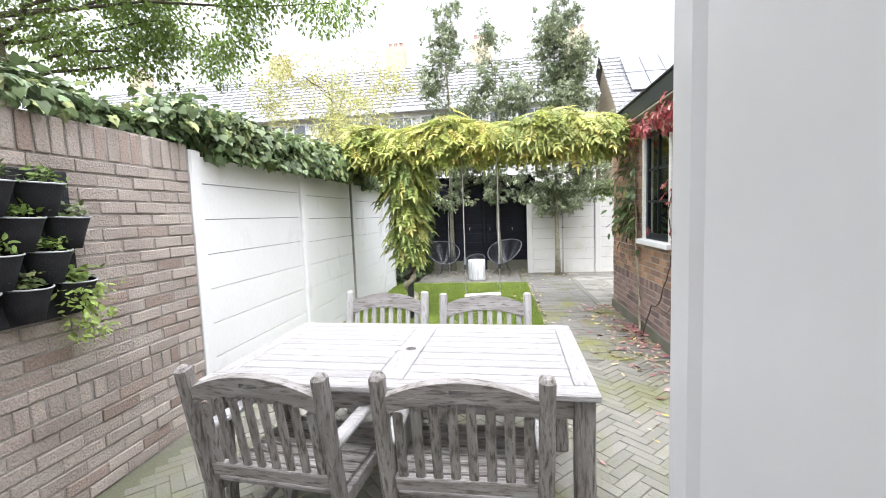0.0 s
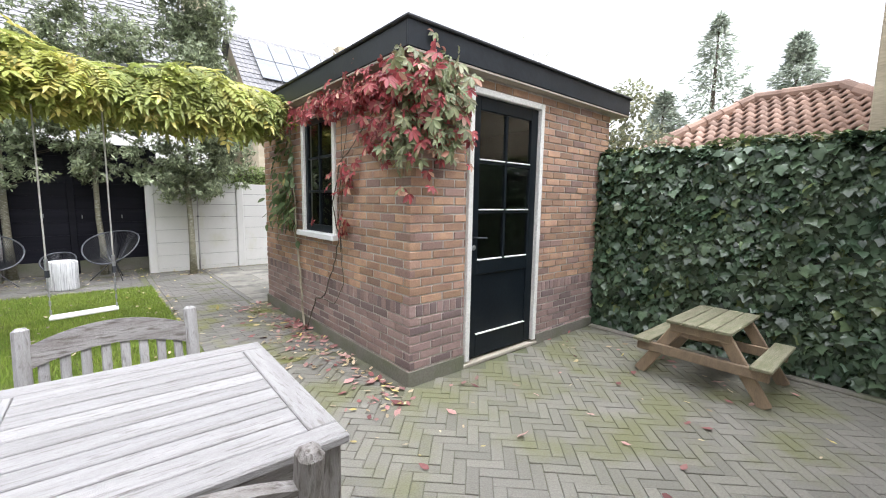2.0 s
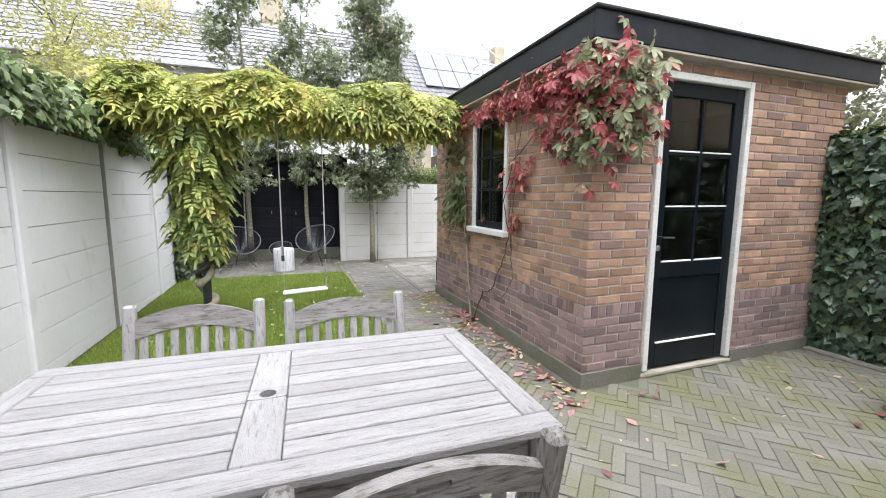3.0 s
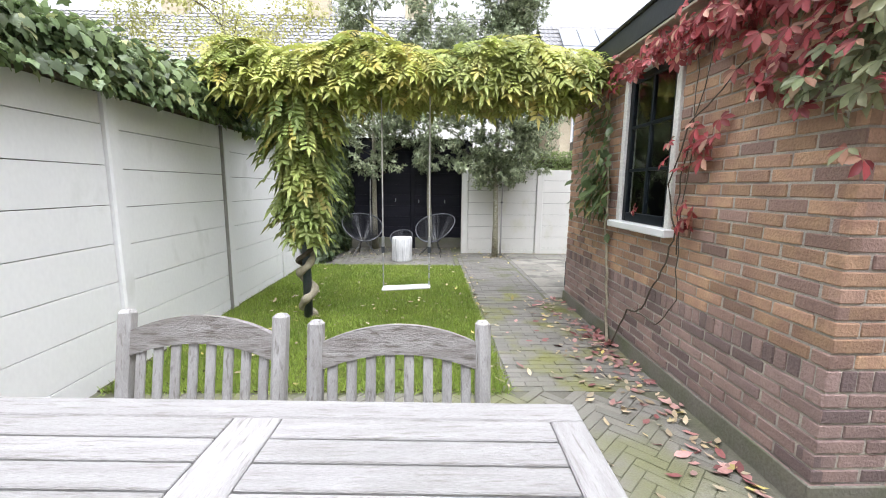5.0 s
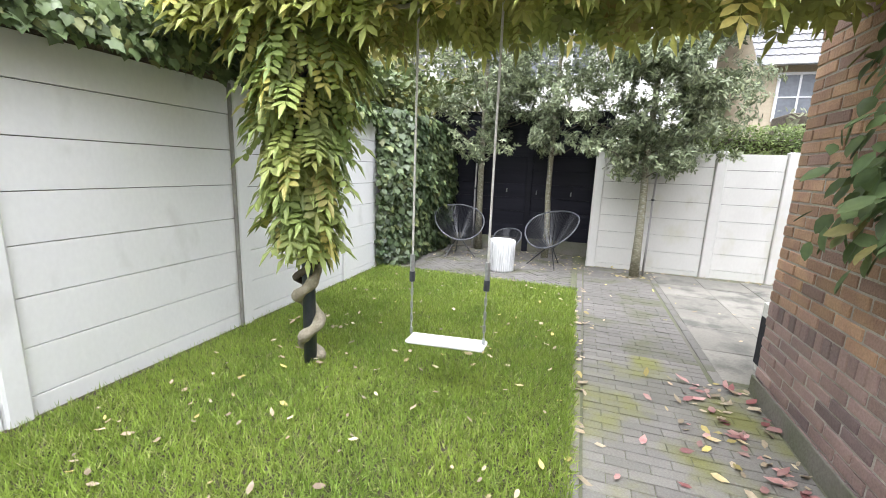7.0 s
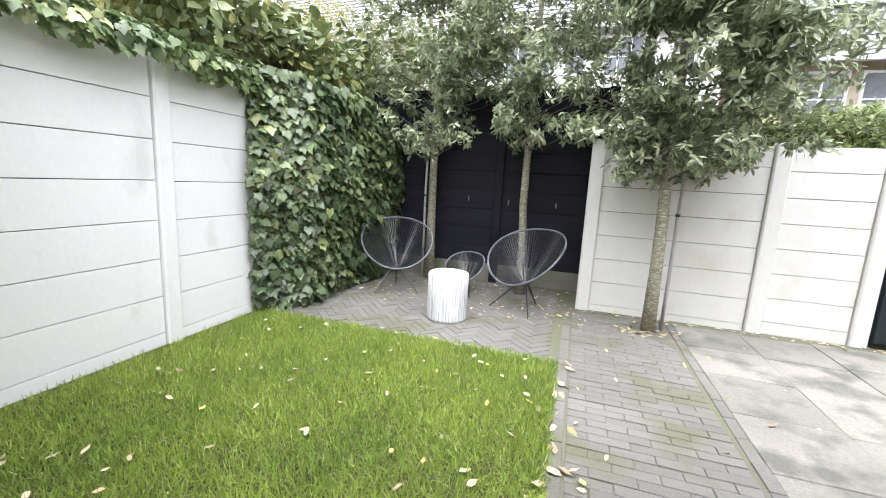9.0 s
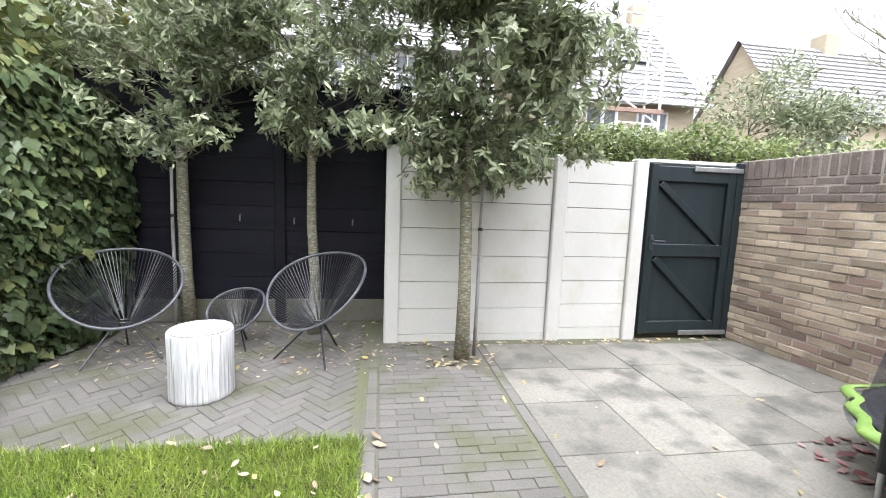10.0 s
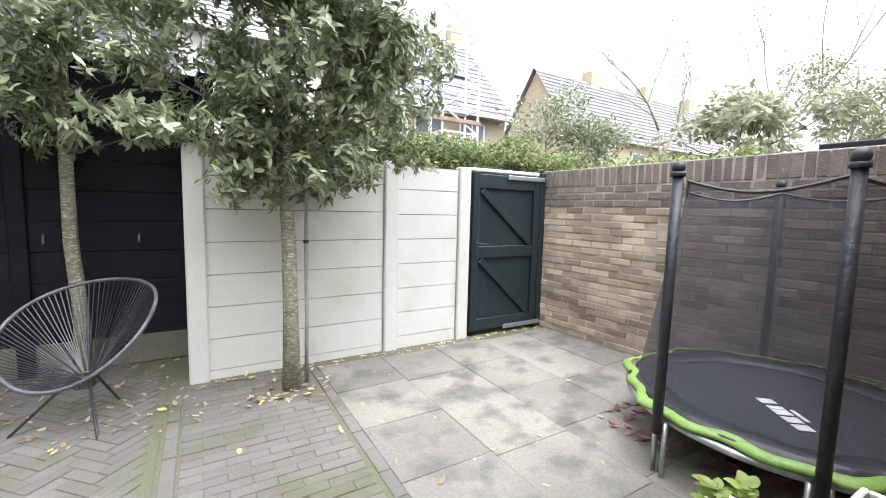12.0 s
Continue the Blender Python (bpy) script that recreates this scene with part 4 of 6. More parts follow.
# ivy curtain in the rear corner: a slanting face
def curtain():
    n = 9000
    t, zz = rng.random(n), rng.random(n) ** 0.9 * 2.08
    xs, ys = np.interp(t, [0, 0.2, 1], [-3.70, -3.45, -3.38]), np.interp(t, [0, 0.2, 1], [5.10, 5.46, 7.2])
    out = np.stack([np.interp(t, [0, 0.18, 0.28, 1], [0.75, 0.82, 1, 1]), np.interp(t, [0, 0.18, 0.28, 1], [-0.66, -0.55, -0.05, -0.05]), np.zeros(n)], 1)
    p = np.stack([xs, ys, zz], 1)
    wave = np.array([noise.noise(Vector((q[0] * 2, q[1] * 2, q[2] * 2))) for q in p]) * 0.09
    p += out * (wave + rng.normal(0, 0.03, n) + 0.08 * np.sin(np.pi * np.clip(zz / 2.1, 0, 1)))[:, None]
    me = scatter("ivy_curtain", IVY_WALL, *IVY_LEAF, p, out + rough_dirs(n, (0, 0, 0.5), 0.34), out * 0.5 + rough_dirs(n, (0, 0, -1), 0.45), rng.uniform(0.55, 1.35, n) * 0.088)
    ob = tagged(new("ivy_curtain", me), "wall of pale green ivy in the rear corner", "ivy", "", "stuff")
    # dark filling behind the curtain, standing for shade between its leaves
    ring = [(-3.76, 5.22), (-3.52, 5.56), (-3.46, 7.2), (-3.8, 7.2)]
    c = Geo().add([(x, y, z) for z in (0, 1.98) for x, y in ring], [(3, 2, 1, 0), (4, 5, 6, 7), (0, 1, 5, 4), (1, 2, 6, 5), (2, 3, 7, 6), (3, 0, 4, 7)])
    part("core", c, BARK_AND_SHADE, ob)


curtain()

# ---- wisteria arch with swing ----
BY = 2.44
wist = thing("wisteria", pose(0, 0, 0), "yellowing wisteria trained over a beam and post", "climber")
arch = thing("arbour_frame", pose(-2.79, BY, 0), "dark steel arbour post with a beam across the garden", "arbour")
part("post", Geo().tube([(0, 0, 0), (0, 0, 2.3)], 0.042, 12), POST_STEEL, arch, "blue-grey coated steel post", True)
part("beam", Geo().tube([(-0.75, 0, 2.28), (2.83, 0, 2.28)], 0.045, 12), STEEL_DARK, arch, smooth=True)
pts, pts2 = [], []
for i in range(120):
    t = i / 119
    a = t * 2 * math.pi * 7.2 + 0.6
    r = 0.058 + 0.012 * math.sin(i * 0.55)
    pts.append((-2.79 + r * math.cos(a), BY + r * math.sin(a), 0.02 + t * 2.2))
    pts2.append((-2.79 + (r + 0.012) * math.cos(a * 0.8 + 2), BY + (r + 0.012) * math.sin(a * 0.8 + 2), 0.55 + t * 1.7))
part("trunk", Geo().tube(pts, [0.040 - 0.016 * i / 119 + 0.006 * math.sin(i * 1.3) for i in range(120)], 9), VINE_BARK, wist, "thick pale vine twisted round the post", True)
part("stem", Geo().tube(pts2, [0.022] * 120, 7), BARK_AND_SHADE, wist, "", True)
for i in range(6):
    z0, yy = 2.28 + 0.04 * math.sin(i), BY + 0.05 * math.cos(i * 2)
    part("branch", Geo().tube([(-3.5 + 3.3 * j / 12, yy + 0.08 * math.sin(j * 1.1 + i), z0 + 0.09 * math.sin(j * 0.8 + i * 1.7)) for j in range(13)], 0.012, 6), VINE_BARK, wist)
PIN = pinnate()

n = 2000
p = np.zeros((n, 3))
p[:, 0] = rng.uniform(-3.45, -0.10, n)
ang = rng.uniform(-0.35 * math.pi, 1.35 * math.pi, n)
rad = np.sqrt(rng.uniform(0.25, 1, n))
lump = np.array([noise.noise(Vector((x * 1.6, 3.1, 0))) for x in p[:, 0]])
p[:, 1] = BY + 0.30 * rad * np.cos(ang)
p[:, 2] = 2.36 + (0.22 + 0.11 * lump) * rad * np.sin(ang) + 0.04 * lump
out = np.stack([rng.normal(0, 0.5, n), np.cos(ang), np.maximum(np.sin(ang), 0) * 0.6 - 0.1], 1)
nor = np.stack([rng.normal(0, 0.3, n), np.cos(ang) * 0.7 + rng.normal(0, 0.25, n), 0.9 + rng.normal(0, 0.25, n)], 1)
part("foliage", scatter("foliage", WIST, *PIN, p, nor, out + np.array([0, 0, -0.45]), rng.uniform(0.17, 0.28, n)), None, wist, "yellow-green feathered leaves along the beam")
n = 430
p = np.zeros((n, 3))
zz = rng.uniform(0.95, 2.25, n)
ang = rng.uniform(0, 2 * math.pi, n)
rad = np.sqrt(rng.random(n)) * np.interp(zz, [0.95, 1.2, 1.6, 2.2], [0.06, 0.14, 0.18, 0.34])
p[:, 0], p[:, 1], p[:, 2] = -2.79 + rad * np.cos(ang), BY + rad * np.sin(ang), zz
out = np.stack([np.cos(ang), np.sin(ang), np.full(n, -0.75)], 1) + rng.normal(0, 0.2, (n, 3))
nor = np.stack([np.cos(ang) * 0.7, np.sin(ang) * 0.7, np.full(n, 0.8)], 1) + rng.normal(0, 0.2, (n, 3))
part("post_foliage", scatter("post_foliage", WIST_GREEN, *PIN, p, nor, out, rng.uniform(0.19, 0.30, n)), None, wist, "green and yellow leaves round the post")

swing = thing("swing", pose(-1.822, BY - 0.03, 0.02), "white plank swing on two ropes under the arbour", "swing")
part("seat", Geo().box((0, 0, 0), (0.47, 0.13, 0.026), 0.01, Matrix.Translation((0, 0, 0.318)) @ pose(0, 0, 0, 0, -3.0, 0)), WHITE, swing)
for sx in (-1, 1):
    x = sx * 0.222
    part("rope", Geo().tube([(x, 0, 0.80), (x * 1.0, 0, 2.27)], 0.0065, 7), ROPE, swing)
    ch = Geo()
    for i in range(12):
        ch.box((x, 0, 0.335 + 0.04 * i + 0.02), (0.006 if i % 2 else 0.016, 0.016 if i % 2 else 0.006, 0.046), 0.002)
    part("chain", ch, GALV, swing, "galvanised chain")
    part("grip", Geo().tube([(x, 0, 0.66), (x, 0, 0.72)], 0.017, 8), STEEL_DARK, swing, "black rope clamp")
    part("splice", Geo().tube([(x, 0, 0.72), (x, 0, 0.82)], 0.014, 8), GALV, swing)


# ---- creeper on the shed ----
PALM = palmate()


def creeper_patch(name, n, centre, spread, face, material, size, parent):
    p = np.array(centre) + rng.normal(0, 1, (n, 3)) * np.array(spread)
    if face[0]:
        p[:, 0] = np.minimum(p[:, 0], -0.02 - rng.random(n) * abs(spread[0]))
    else:
        p[:, 1] = np.minimum(p[:, 1], -0.02 - rng.random(n) * abs(spread[1]))
        p[:, 0] = np.minimum(p[:, 0], 0.50)
    ob = part(name, scatter(name, material, *(WIDE_LEAF if material == CREEP_DEEP else PALM), p, rough_dirs(n, np.array(face) + np.array((0, 0, 0.5)), 0.4), rough_dirs(n, (face[0] * 0.4, face[1] * 0.4, -1), 0.5),
                              rng.uniform(0.7, 1.3, n) * size), None, parent)
    ob["kind"] = "stuff"
    return ob


creep = thing("creeper", pose(0, 0, 0), "red and green creeper climbing over the shed corner", "climber")
for c, s, f, m, k, sz in (((-0.06, 0.25, 2.22), (0.07, 0.30, 0.08), (-1, 0, 0), CREEP_RED, 170, 0.115), ((-0.06, 0.75, 2.20), (0.06, 0.35, 0.07), (-1, 0, 0), CREEP_RED, 150, 0.105),
                          ((-0.06, 1.6, 2.24), (0.05, 0.40, 0.05), (-1, 0, 0), CREEP_RED, 90, 0.10), ((0.12, -0.07, 2.16), (0.14, 0.07, 0.13), (0, -1, 0), CREEP_GREEN, 170, 0.125),
                          ((0.18, -0.07, 1.98), (0.15, 0.07, 0.16), (0, -1, 0), CREEP_GREEN, 130, 0.125), ((-0.06, 0.10, 1.95), (0.07, 0.14, 0.14), (-1, 0, 0), CREEP_RED, 70, 0.115),
                          ((0.10, -0.08, 2.0), (0.2, 0.08, 0.2), (0, -1, 0), CREEP_RED, 70, 0.115), ((-0.06, 0.02, 1.80), (0.06, 0.12, 0.10), (-1, 0, 0), CREEP_GREEN, 55, 0.12),
                          ((-0.05, 0.50, 1.86), (0.03, 0.13, 0.06), (-1, 0, 0), CREEP_RED, 16, 0.13), ((-0.05, 0.84, 1.66), (0.03, 0.07, 0.09), (-1, 0, 0), CREEP_RED, 13, 0.13), ((-0.05, 1.03, 1.48), (0.03, 0.05, 0.08), (-1, 0, 0), CREEP_RED, 10, 0.12),
                          ((-0.05, 0.93, 1.13), (0.03, 0.04, 0.07), (-1, 0, 0), CREEP_RED, 9, 0.13), ((-0.09, 1.42, 1.18), (0.02, 0.04, 0.02), (-1, 0, 0), CREEP_RED, 3, 0.10)):
    creeper_patch("foliage", int(k * 0.8), c, s, f, m, sz * 0.68, creep)
deep = thing("green_creeper", pose(0, 0, 0), "green creeper on the shed wall beside the window", "climber")
for c, s, k in (((-0.11, 2.17, 1.42), (0.08, 0.13, 0.16), 130), ((-0.08, 2.25, 1.85), (0.05, 0.12, 0.2), 45), ((-0.10, 2.2, 1.2), (0.06, 0.10, 0.07), 34)):
    creeper_patch("foliage", k, c, s, (-1, 0, 0), CREEP_DEEP, 0.09, deep)


def stem(pts, r, parent, material=BARK_AND_SHADE):
    fine = []
    for i in range(len(pts) - 1):
        for j in range(5):
            t = j / 5
            q = Vector(pts[i]).lerp(Vector(pts[i + 1]), t)
            fine.append(q + Vector((0, noise.noise(q * 9) * 0.045, noise.noise(q * 7 + Vector((3, 1, 0))) * 0.02)))
    fine.append(Vector(pts[-1]))
    part("stem", Geo().tube(fine, [r * (1 - 0.5 * i / len(fine)) for i in range(len(fine))], 6), material, parent, "", True)


stem([(-0.07, 1.82, 0.0), (-0.035, 1.95, 0.4), (-0.035, 2.08, 0.87), (-0.03, 2.09, 1.15), (-0.03, 2.2, 1.9), (-0.03, 2.2, 2.3)], 0.014, deep, VINE_BARK)
stem([(-0.05, 1.88, 0.0), (-0.03, 2.0, 0.5), (-0.03, 2.12, 1.0), (-0.03, 2.16, 1.25)], 0.009, deep)
stem([(-0.06, 1.76, 0.0), (-0.03, 1.58, 0.377), (-0.03, 1.38, 0.44), (-0.03, 1.2, 0.72), (-0.03, 1.066, 1.0), (-0.03, 1.17, 1.34), (-0.03, 1.0, 1.7), (-0.03, 0.75, 1.85), (-0.03, 0.4, 2.1)], 0.0075, creep)
stem([(-0.03, 1.45, 0.40), (-0.03, 1.15, 0.40), (-0.03, 0.98, 0.62), (-0.03, 1.02, 1.1), (-0.03, 0.95, 1.7), (-0.03, 1.0, 2.2)], 0.0045, creep)
stem([(-0.03, 1.02, 0.9), (-0.03, 1.06, 1.4), (-0.03, 0.92, 1.8), (-0.03, 0.85, 2.25)], 0.0045, creep)


# ---- the three trees in front of the rear fence ----
def crown_points(n, blobs, gap=0.35):
    """Leaf places on and in overlapping uneven lumps."""
    w = np.array([b[3] * b[4] * b[5] for b in blobs]) ** 0.75
    pick = rng.choice(len(blobs), n, p=w / w.sum())
    d = unit_dirs(n)
    r = rng.random(n) ** 0.45
    c = np.array([b[:3] for b in blobs])[pick]
    e = np.array([b[3:6] for b in blobs])[pick]
    p = c + d * r[:, None] * e
    k = np.array([noise.noise(Vector(q * 1.9)) for q in p])
    k = k + 0.6 * np.array([noise.noise(Vector(q * 5.5)) for q in p])
    keep = k > -gap
    return p[keep], d[keep]


def limb(geo, a, b, r0, r1, bend=0.06, n=6):
    a, b = Vector(a), Vector(b)
    pts = []
    for i in range(n + 1):
        t = i / n
        q = a.lerp(b, t)
        w = math.sin(t * math.pi) * bend * (b - a).length
        pts.append(q + Vector((noise.noise(q * 3) * w * 2, noise.noise(q * 3 + Vector((5, 0, 0))) * w * 2, 0)))
    geo.tube(pts, [r0 + (r1 - r0) * i / n for i in range(n + 1)], 7)


def tree(name, base, height, trunk_r, blobs, n, size, leaf_mat, shape, label, bark=BARK, upright=0.2, limbs=9, fork=None, gap=0.22, droop=-0.2, tilt=(0, 0), tuft=0):
    t = thing(name, pose(0, 0, 0), label, "tree")
    b = Vector(base)
    g = Geo()
    top = b + Vector((tilt[0], tilt[1], height))
    pts = [b + (top - b) * (i / 10) + Vector((noise.noise(Vector((i * 0.5, b.x, b.y))) * 0.05, noise.noise(Vector((b.x, i * 0.5, b.y))) * 0.05, 0)) for i in range(11)]
    g.tube(pts, [trunk_r * (1.18 if i == 0 else 1) * (1 - 0.8 * i / 10) for i in range(11)], 10)
    part("trunk", g, bark, t, "", True)
    fz = fork or height * 0.35
    for i, bl in enumerate(blobs[:limbs + 3]):
        zs = min(max(fz, bl[2] - (0.25 if tuft else 0.5)), b.z + height * 0.9)
        k = (zs - b.z) / height
        g = Geo()
        limb(g, b + (top - b) * k, bl[:3], trunk_r * (0.18 if tuft else 0.28) * (1 - 0.6 * k), 0.005)
        part("limb", g, BARK_AND_SHADE, t, "", True)
    p, d = crown_points(n // max(tuft, 1), blobs, gap)
    if tuft:
        # leaves spread from the tips of short twigs
        q = len(p)
        axis = d + rng.normal(0, 0.45, d.shape) + np.array([0, 0, 0.35])
        axis /= np.linalg.norm(axis, axis=1, keepdims=True)
        axis = np.repeat(axis, tuft, 0)
        p = np.repeat(p, tuft, 0) - axis * (rng.random((q * tuft, 1)) * 0.07)
        side = rng.normal(0, 1, axis.shape)
        side -= axis * np.sum(side * axis, axis=1, keepdims=True)
        side /= np.linalg.norm(side, axis=1, keepdims=True)
        part("crown", scatter("crown", leaf_mat, *shape, p, axis + rng.normal(0, 0.2, axis.shape), side * 0.9 + axis * rng.uniform(0.1, 0.9, (q * tuft, 1)), rng.uniform(0.65, 1.25, len(p)) * size), None, t)
        return t
    nor = d * 0.6 + rng.normal(0, 0.5, p.shape) + np.array([0, 0, 0.5])
    dn = d + rng.normal(0, 0.5, p.shape) + np.array([0, 0, droop])
    part("crown", scatter("crown", leaf_mat, *shape, p, nor, dn, rng.uniform(0.6, 1.3, len(p)) * size), None, t)
    return t


def oak_blobs(x, y, lo, hi, r, seed):
    rs = np.random.default_rng(seed)
    out = []
    for i in range(18):
        a = i * 2.4 + seed
        q = r * (0.25 + 0.75 * rs.random())
        out.append((x + q * math.cos(a), y + q * 0.75 * math.sin(a), lo + 0.25 + rs.uniform(-0.16, 0.8), rs.uniform(0.16, 0.36), rs.uniform(0.16, 0.32), rs.uniform(0.10, 0.26)))
    for i in range(7):
        a = i * 2.1 + seed
        out.append((x + 0.3 * r * math.cos(a), y + 0.3 * r * math.sin(a), lo + 0.12 + 0.09 * i, 0.3 * r, 0.3 * r, 0.2))
    z = lo + 0.9
    while z < hi:
        k = 1 - (z - lo) / (hi - lo)
        w = 0.36 + 0.85 * r * k ** 0.75
        for _ in range(3):
            out.append((x + rs.uniform(-0.6, 0.6) * w, y + rs.uniform(-0.5, 0.5) * w, z + rs.uniform(-0.15, 0.15), w * rs.uniform(0.35, 0.75), w * rs.uniform(0.35, 0.7), rs.uniform(0.2, 0.42)))
        z += 0.30
    return out


tree("evergreen_oak", (-2.78, 7.06, 0), 5.6, 0.058, oak_blobs(-2.72, 6.9, 1.55, 6.3, 0.95, 1), 40000, 0.07, ILEX, OAK_LEAF, "slender evergreen oak with a grey-green crown", fork=1.5, gap=0.12, tuft=9)
tree("evergreen_oak", (-1.64, 6.86, 0), 5.0, 0.05, oak_blobs(-1.62, 6.75, 1.6, 5.6, 0.85, 2), 30000, 0.07, ILEX, OAK_LEAF, "slender evergreen oak in front of the black screen", fork=1.5, gap=0.08, tuft=9)
tree("evergreen_oak", (-0.40, 6.19, 0), 5.2, 0.056, oak_blobs(-0.30, 6.15, 1.32, 5.8, 1.12, 3), 90000, 0.066, ILEX, OAK_LEAF, "slender evergreen oak with lichen on its trunk", fork=1.3, gap=0.16, tuft=9)
for x, y in ((-2.87, 7.02), (-0.27, 6.24)):
    st = thing("tree_stake", pose(x, y, 0), "thin bamboo stake beside a trunk", "stake")
    part("cane", Geo().tube([(0, 0, 0), (0.006, 0.004, 0.5), (0.004, 0, 1.0), (0.012, 0, 1.45)], [0.016, 0.0145, 0.014, 0.012], 8), TEAK_PALE_LIT, st, smooth=True)
    part("tie", Geo().lathe([(0.019, 1.02), (0.021, 1.03), (0.019, 1.045)], 10, Matrix.Translation((0.004, 0, 0))), CORD, st, "dark rubber tie")


# ---- string chairs and stool ----
def string_chair(m, R, label):
    """An egg-shaped wire chair strung with cord, facing local -y."""
    c = thing("string_chair", m, label, "chair", "string chairs by the black screen")
    n = 44
    tilt = Matrix.Translation((0, 0, R * 1.42)) @ pose(0, 0, 0, 38, 0, 0)
    rim = []
    for i in range(n):
        a = 2 * math.pi * i / n
        rim.append(tilt @ Vector((R * 1.0 * math.cos(a), R * 0.98 * math.sin(a) * (1.08 if math.sin(a) > 0 else 1.0), R * 0.10 * math.cos(2 * a))))
    part("rim", Geo().tube(rim, 0.011, 8, True), CORD_RIM, c, "grey worn rim", True)
    hub = tilt @ Vector((0, -R * 0.42, -R * 0.62))
    hr = [hub + Vector((0.055 * math.cos(2 * math.pi * i / 16), 0.045 * math.sin(2 * math.pi * i / 16), 0)) for i in range(16)]
    part("hub_ring", Geo().tube(hr, 0.006, 6, True), CORD, c)
    for i in range(n * 2):
        g = Geo()
        a = 2 * math.pi * i / (n * 2)
        p = tilt @ Vector((R * math.cos(a), R * 0.98 * math.sin(a) * (1.08 if math.sin(a) > 0 else 1.0), R * 0.10 * math.cos(2 * a)))
        q = hr[int(i / (n * 2) * 16) % 16]
        g.tube([p, p.lerp(q, 0.5) + Vector((0, 0, -0.012)), q], 0.0032, 4, caps=False)
        part("cord", g, CORD, c)
    for a in (90, 215, 325):
        d = Vector((math.cos(radians(a)), math.sin(radians(a)), 0))
        part("leg", Geo().tube([hub + d * 0.05, Vector((d.x * R * 0.75, d.y * R * 0.75 - R * 0.1, 0.0))], 0.008, 7), CORD, c)
    return c


string_chair(pose(-2.93, 6.38, 0.0, 0, 0, 25), 0.385, "black string egg chair beside the ivy")
string_chair(pose(-1.52, 6.30, 0.0, 0, 0, -30), 0.39, "black string egg chair in front of the black screen")
string_chair(pose(-2.19, 6.55, 0.0, 0, 0, -12), 0.22, "small child's black string chair")
stool = thing("side_stool", pose(-2.115, 5.71, 0), "white streaked drum-shaped garden stool", "stool")
part("body", Geo().lathe([(0.172, 0.0), (0.180, 0.008), (0.180, 0.03), (0.178, 0.2), (0.181, 0.40), (0.176, 0.412)], 64,
                         wobble=lambda t, z: 0.012 * math.sin(t * 17) + 0.008 * math.sin(t * 31 + 1)), STOOL, stool, smooth=True)
part("top", Geo().lathe([(0.170, 0.413), (0.172, 0.42), (0.10, 0.422), (0.01, 0.422)], 48), STOOL, stool)

# ---- trampoline ----
CX, CY, TR, RZ = 1.74, 4.14, 0.735, 0.31
tramp = thing("trampoline", pose(CX, CY, 0), "small black and lime trampoline with safety net", "trampoline")
cir = lambda r, z, n=48: [(r * math.cos(2 * math.pi * i / n), r * math.sin(2 * math.pi * i / n), z) for i in range(n)]
part("frame", Geo().tube(cir(TR, RZ - 0.03), 0.018, 10, True), GALV, tramp, "galvanised ring frame", True)
part("jump_mat", Geo().lathe([(0.01, RZ - 0.012), (TR * 0.75, RZ - 0.012), (TR * 0.76, RZ - 0.006), (0.01, RZ - 0.004)], 48), MAT_BLACK, tramp, "black woven jump mat")
wav = lambda t, z: 0.018 * math.sin(t * 9) + 0.010 * math.sin(t * 23 + 2)
part("pad", Geo().lathe([(TR * 0.745, RZ), (TR * 0.78, RZ + 0.022), (TR * 0.98, RZ + 0.016), (TR * 0.99, RZ - 0.01), (TR * 0.76, RZ - 0.004), (TR * 0.745, RZ)], 96, wobble=wav, caps=False), VINYL, tramp, "wrinkled dark edge pad", True)
wav2 = lambda t, z: 0.030 * math.sin(t * 7 + 1) + 0.022 * math.sin(t * 17) + (z - RZ) * 0.5 * math.sin(t * 11)
part("trim", Geo().lathe([(TR * 0.965, RZ + 0.021), (TR * 1.0, RZ + 0.022), (TR * 1.03, RZ + 0.010), (TR * 1.036, RZ - 0.006), (TR * 1.026, RZ - 0.006), (TR * 0.995, RZ + 0.010), (TR * 0.965, RZ + 0.021)], 96, wobble=wav2, caps=False), LIME, tramp, "lime green trim", True)
TOPZ = 1.46
angles = [164, 209, 256, 331, 26, 74]
for a in angles:
    ca, sa = math.cos(radians(a)), math.sin(radians(a))
    x, y = TR * 1.07 * ca, TR * 1.07 * sa
    pole = part("pole", Geo().tube([(x, y, 0.22), (x * 0.985, y * 0.985, TOPZ)], 0.024, 12), VINYL, tramp, "foam-sleeved black pole", True)
    part("knob", Geo().lathe([(0.012, 0), (0.026, 0.008), (0.03, 0.022), (0.026, 0.04), (0.01, 0.05)], 14, Matrix.Translation((x * 0.985, y * 0.985, TOPZ + 0.018))).tube([(x * 0.985, y * 0.985, TOPZ), (x * 0.985, y * 0.985, TOPZ + 0.02)], 0.032, 12), STEEL_DARK, pole, "", True)
    for dx in (-0.03, 0.03):
        part("leg", Geo().tube([(x * 0.97 - sa * dx, y * 0.97 + ca * dx, 0.0), (x * 0.97 - sa * dx, y * 0.97 + ca * dx, RZ - 0.03)], 0.013, 8), GALV, tramp, "galvanised leg", True)
net, cord = Geo(), Geo()
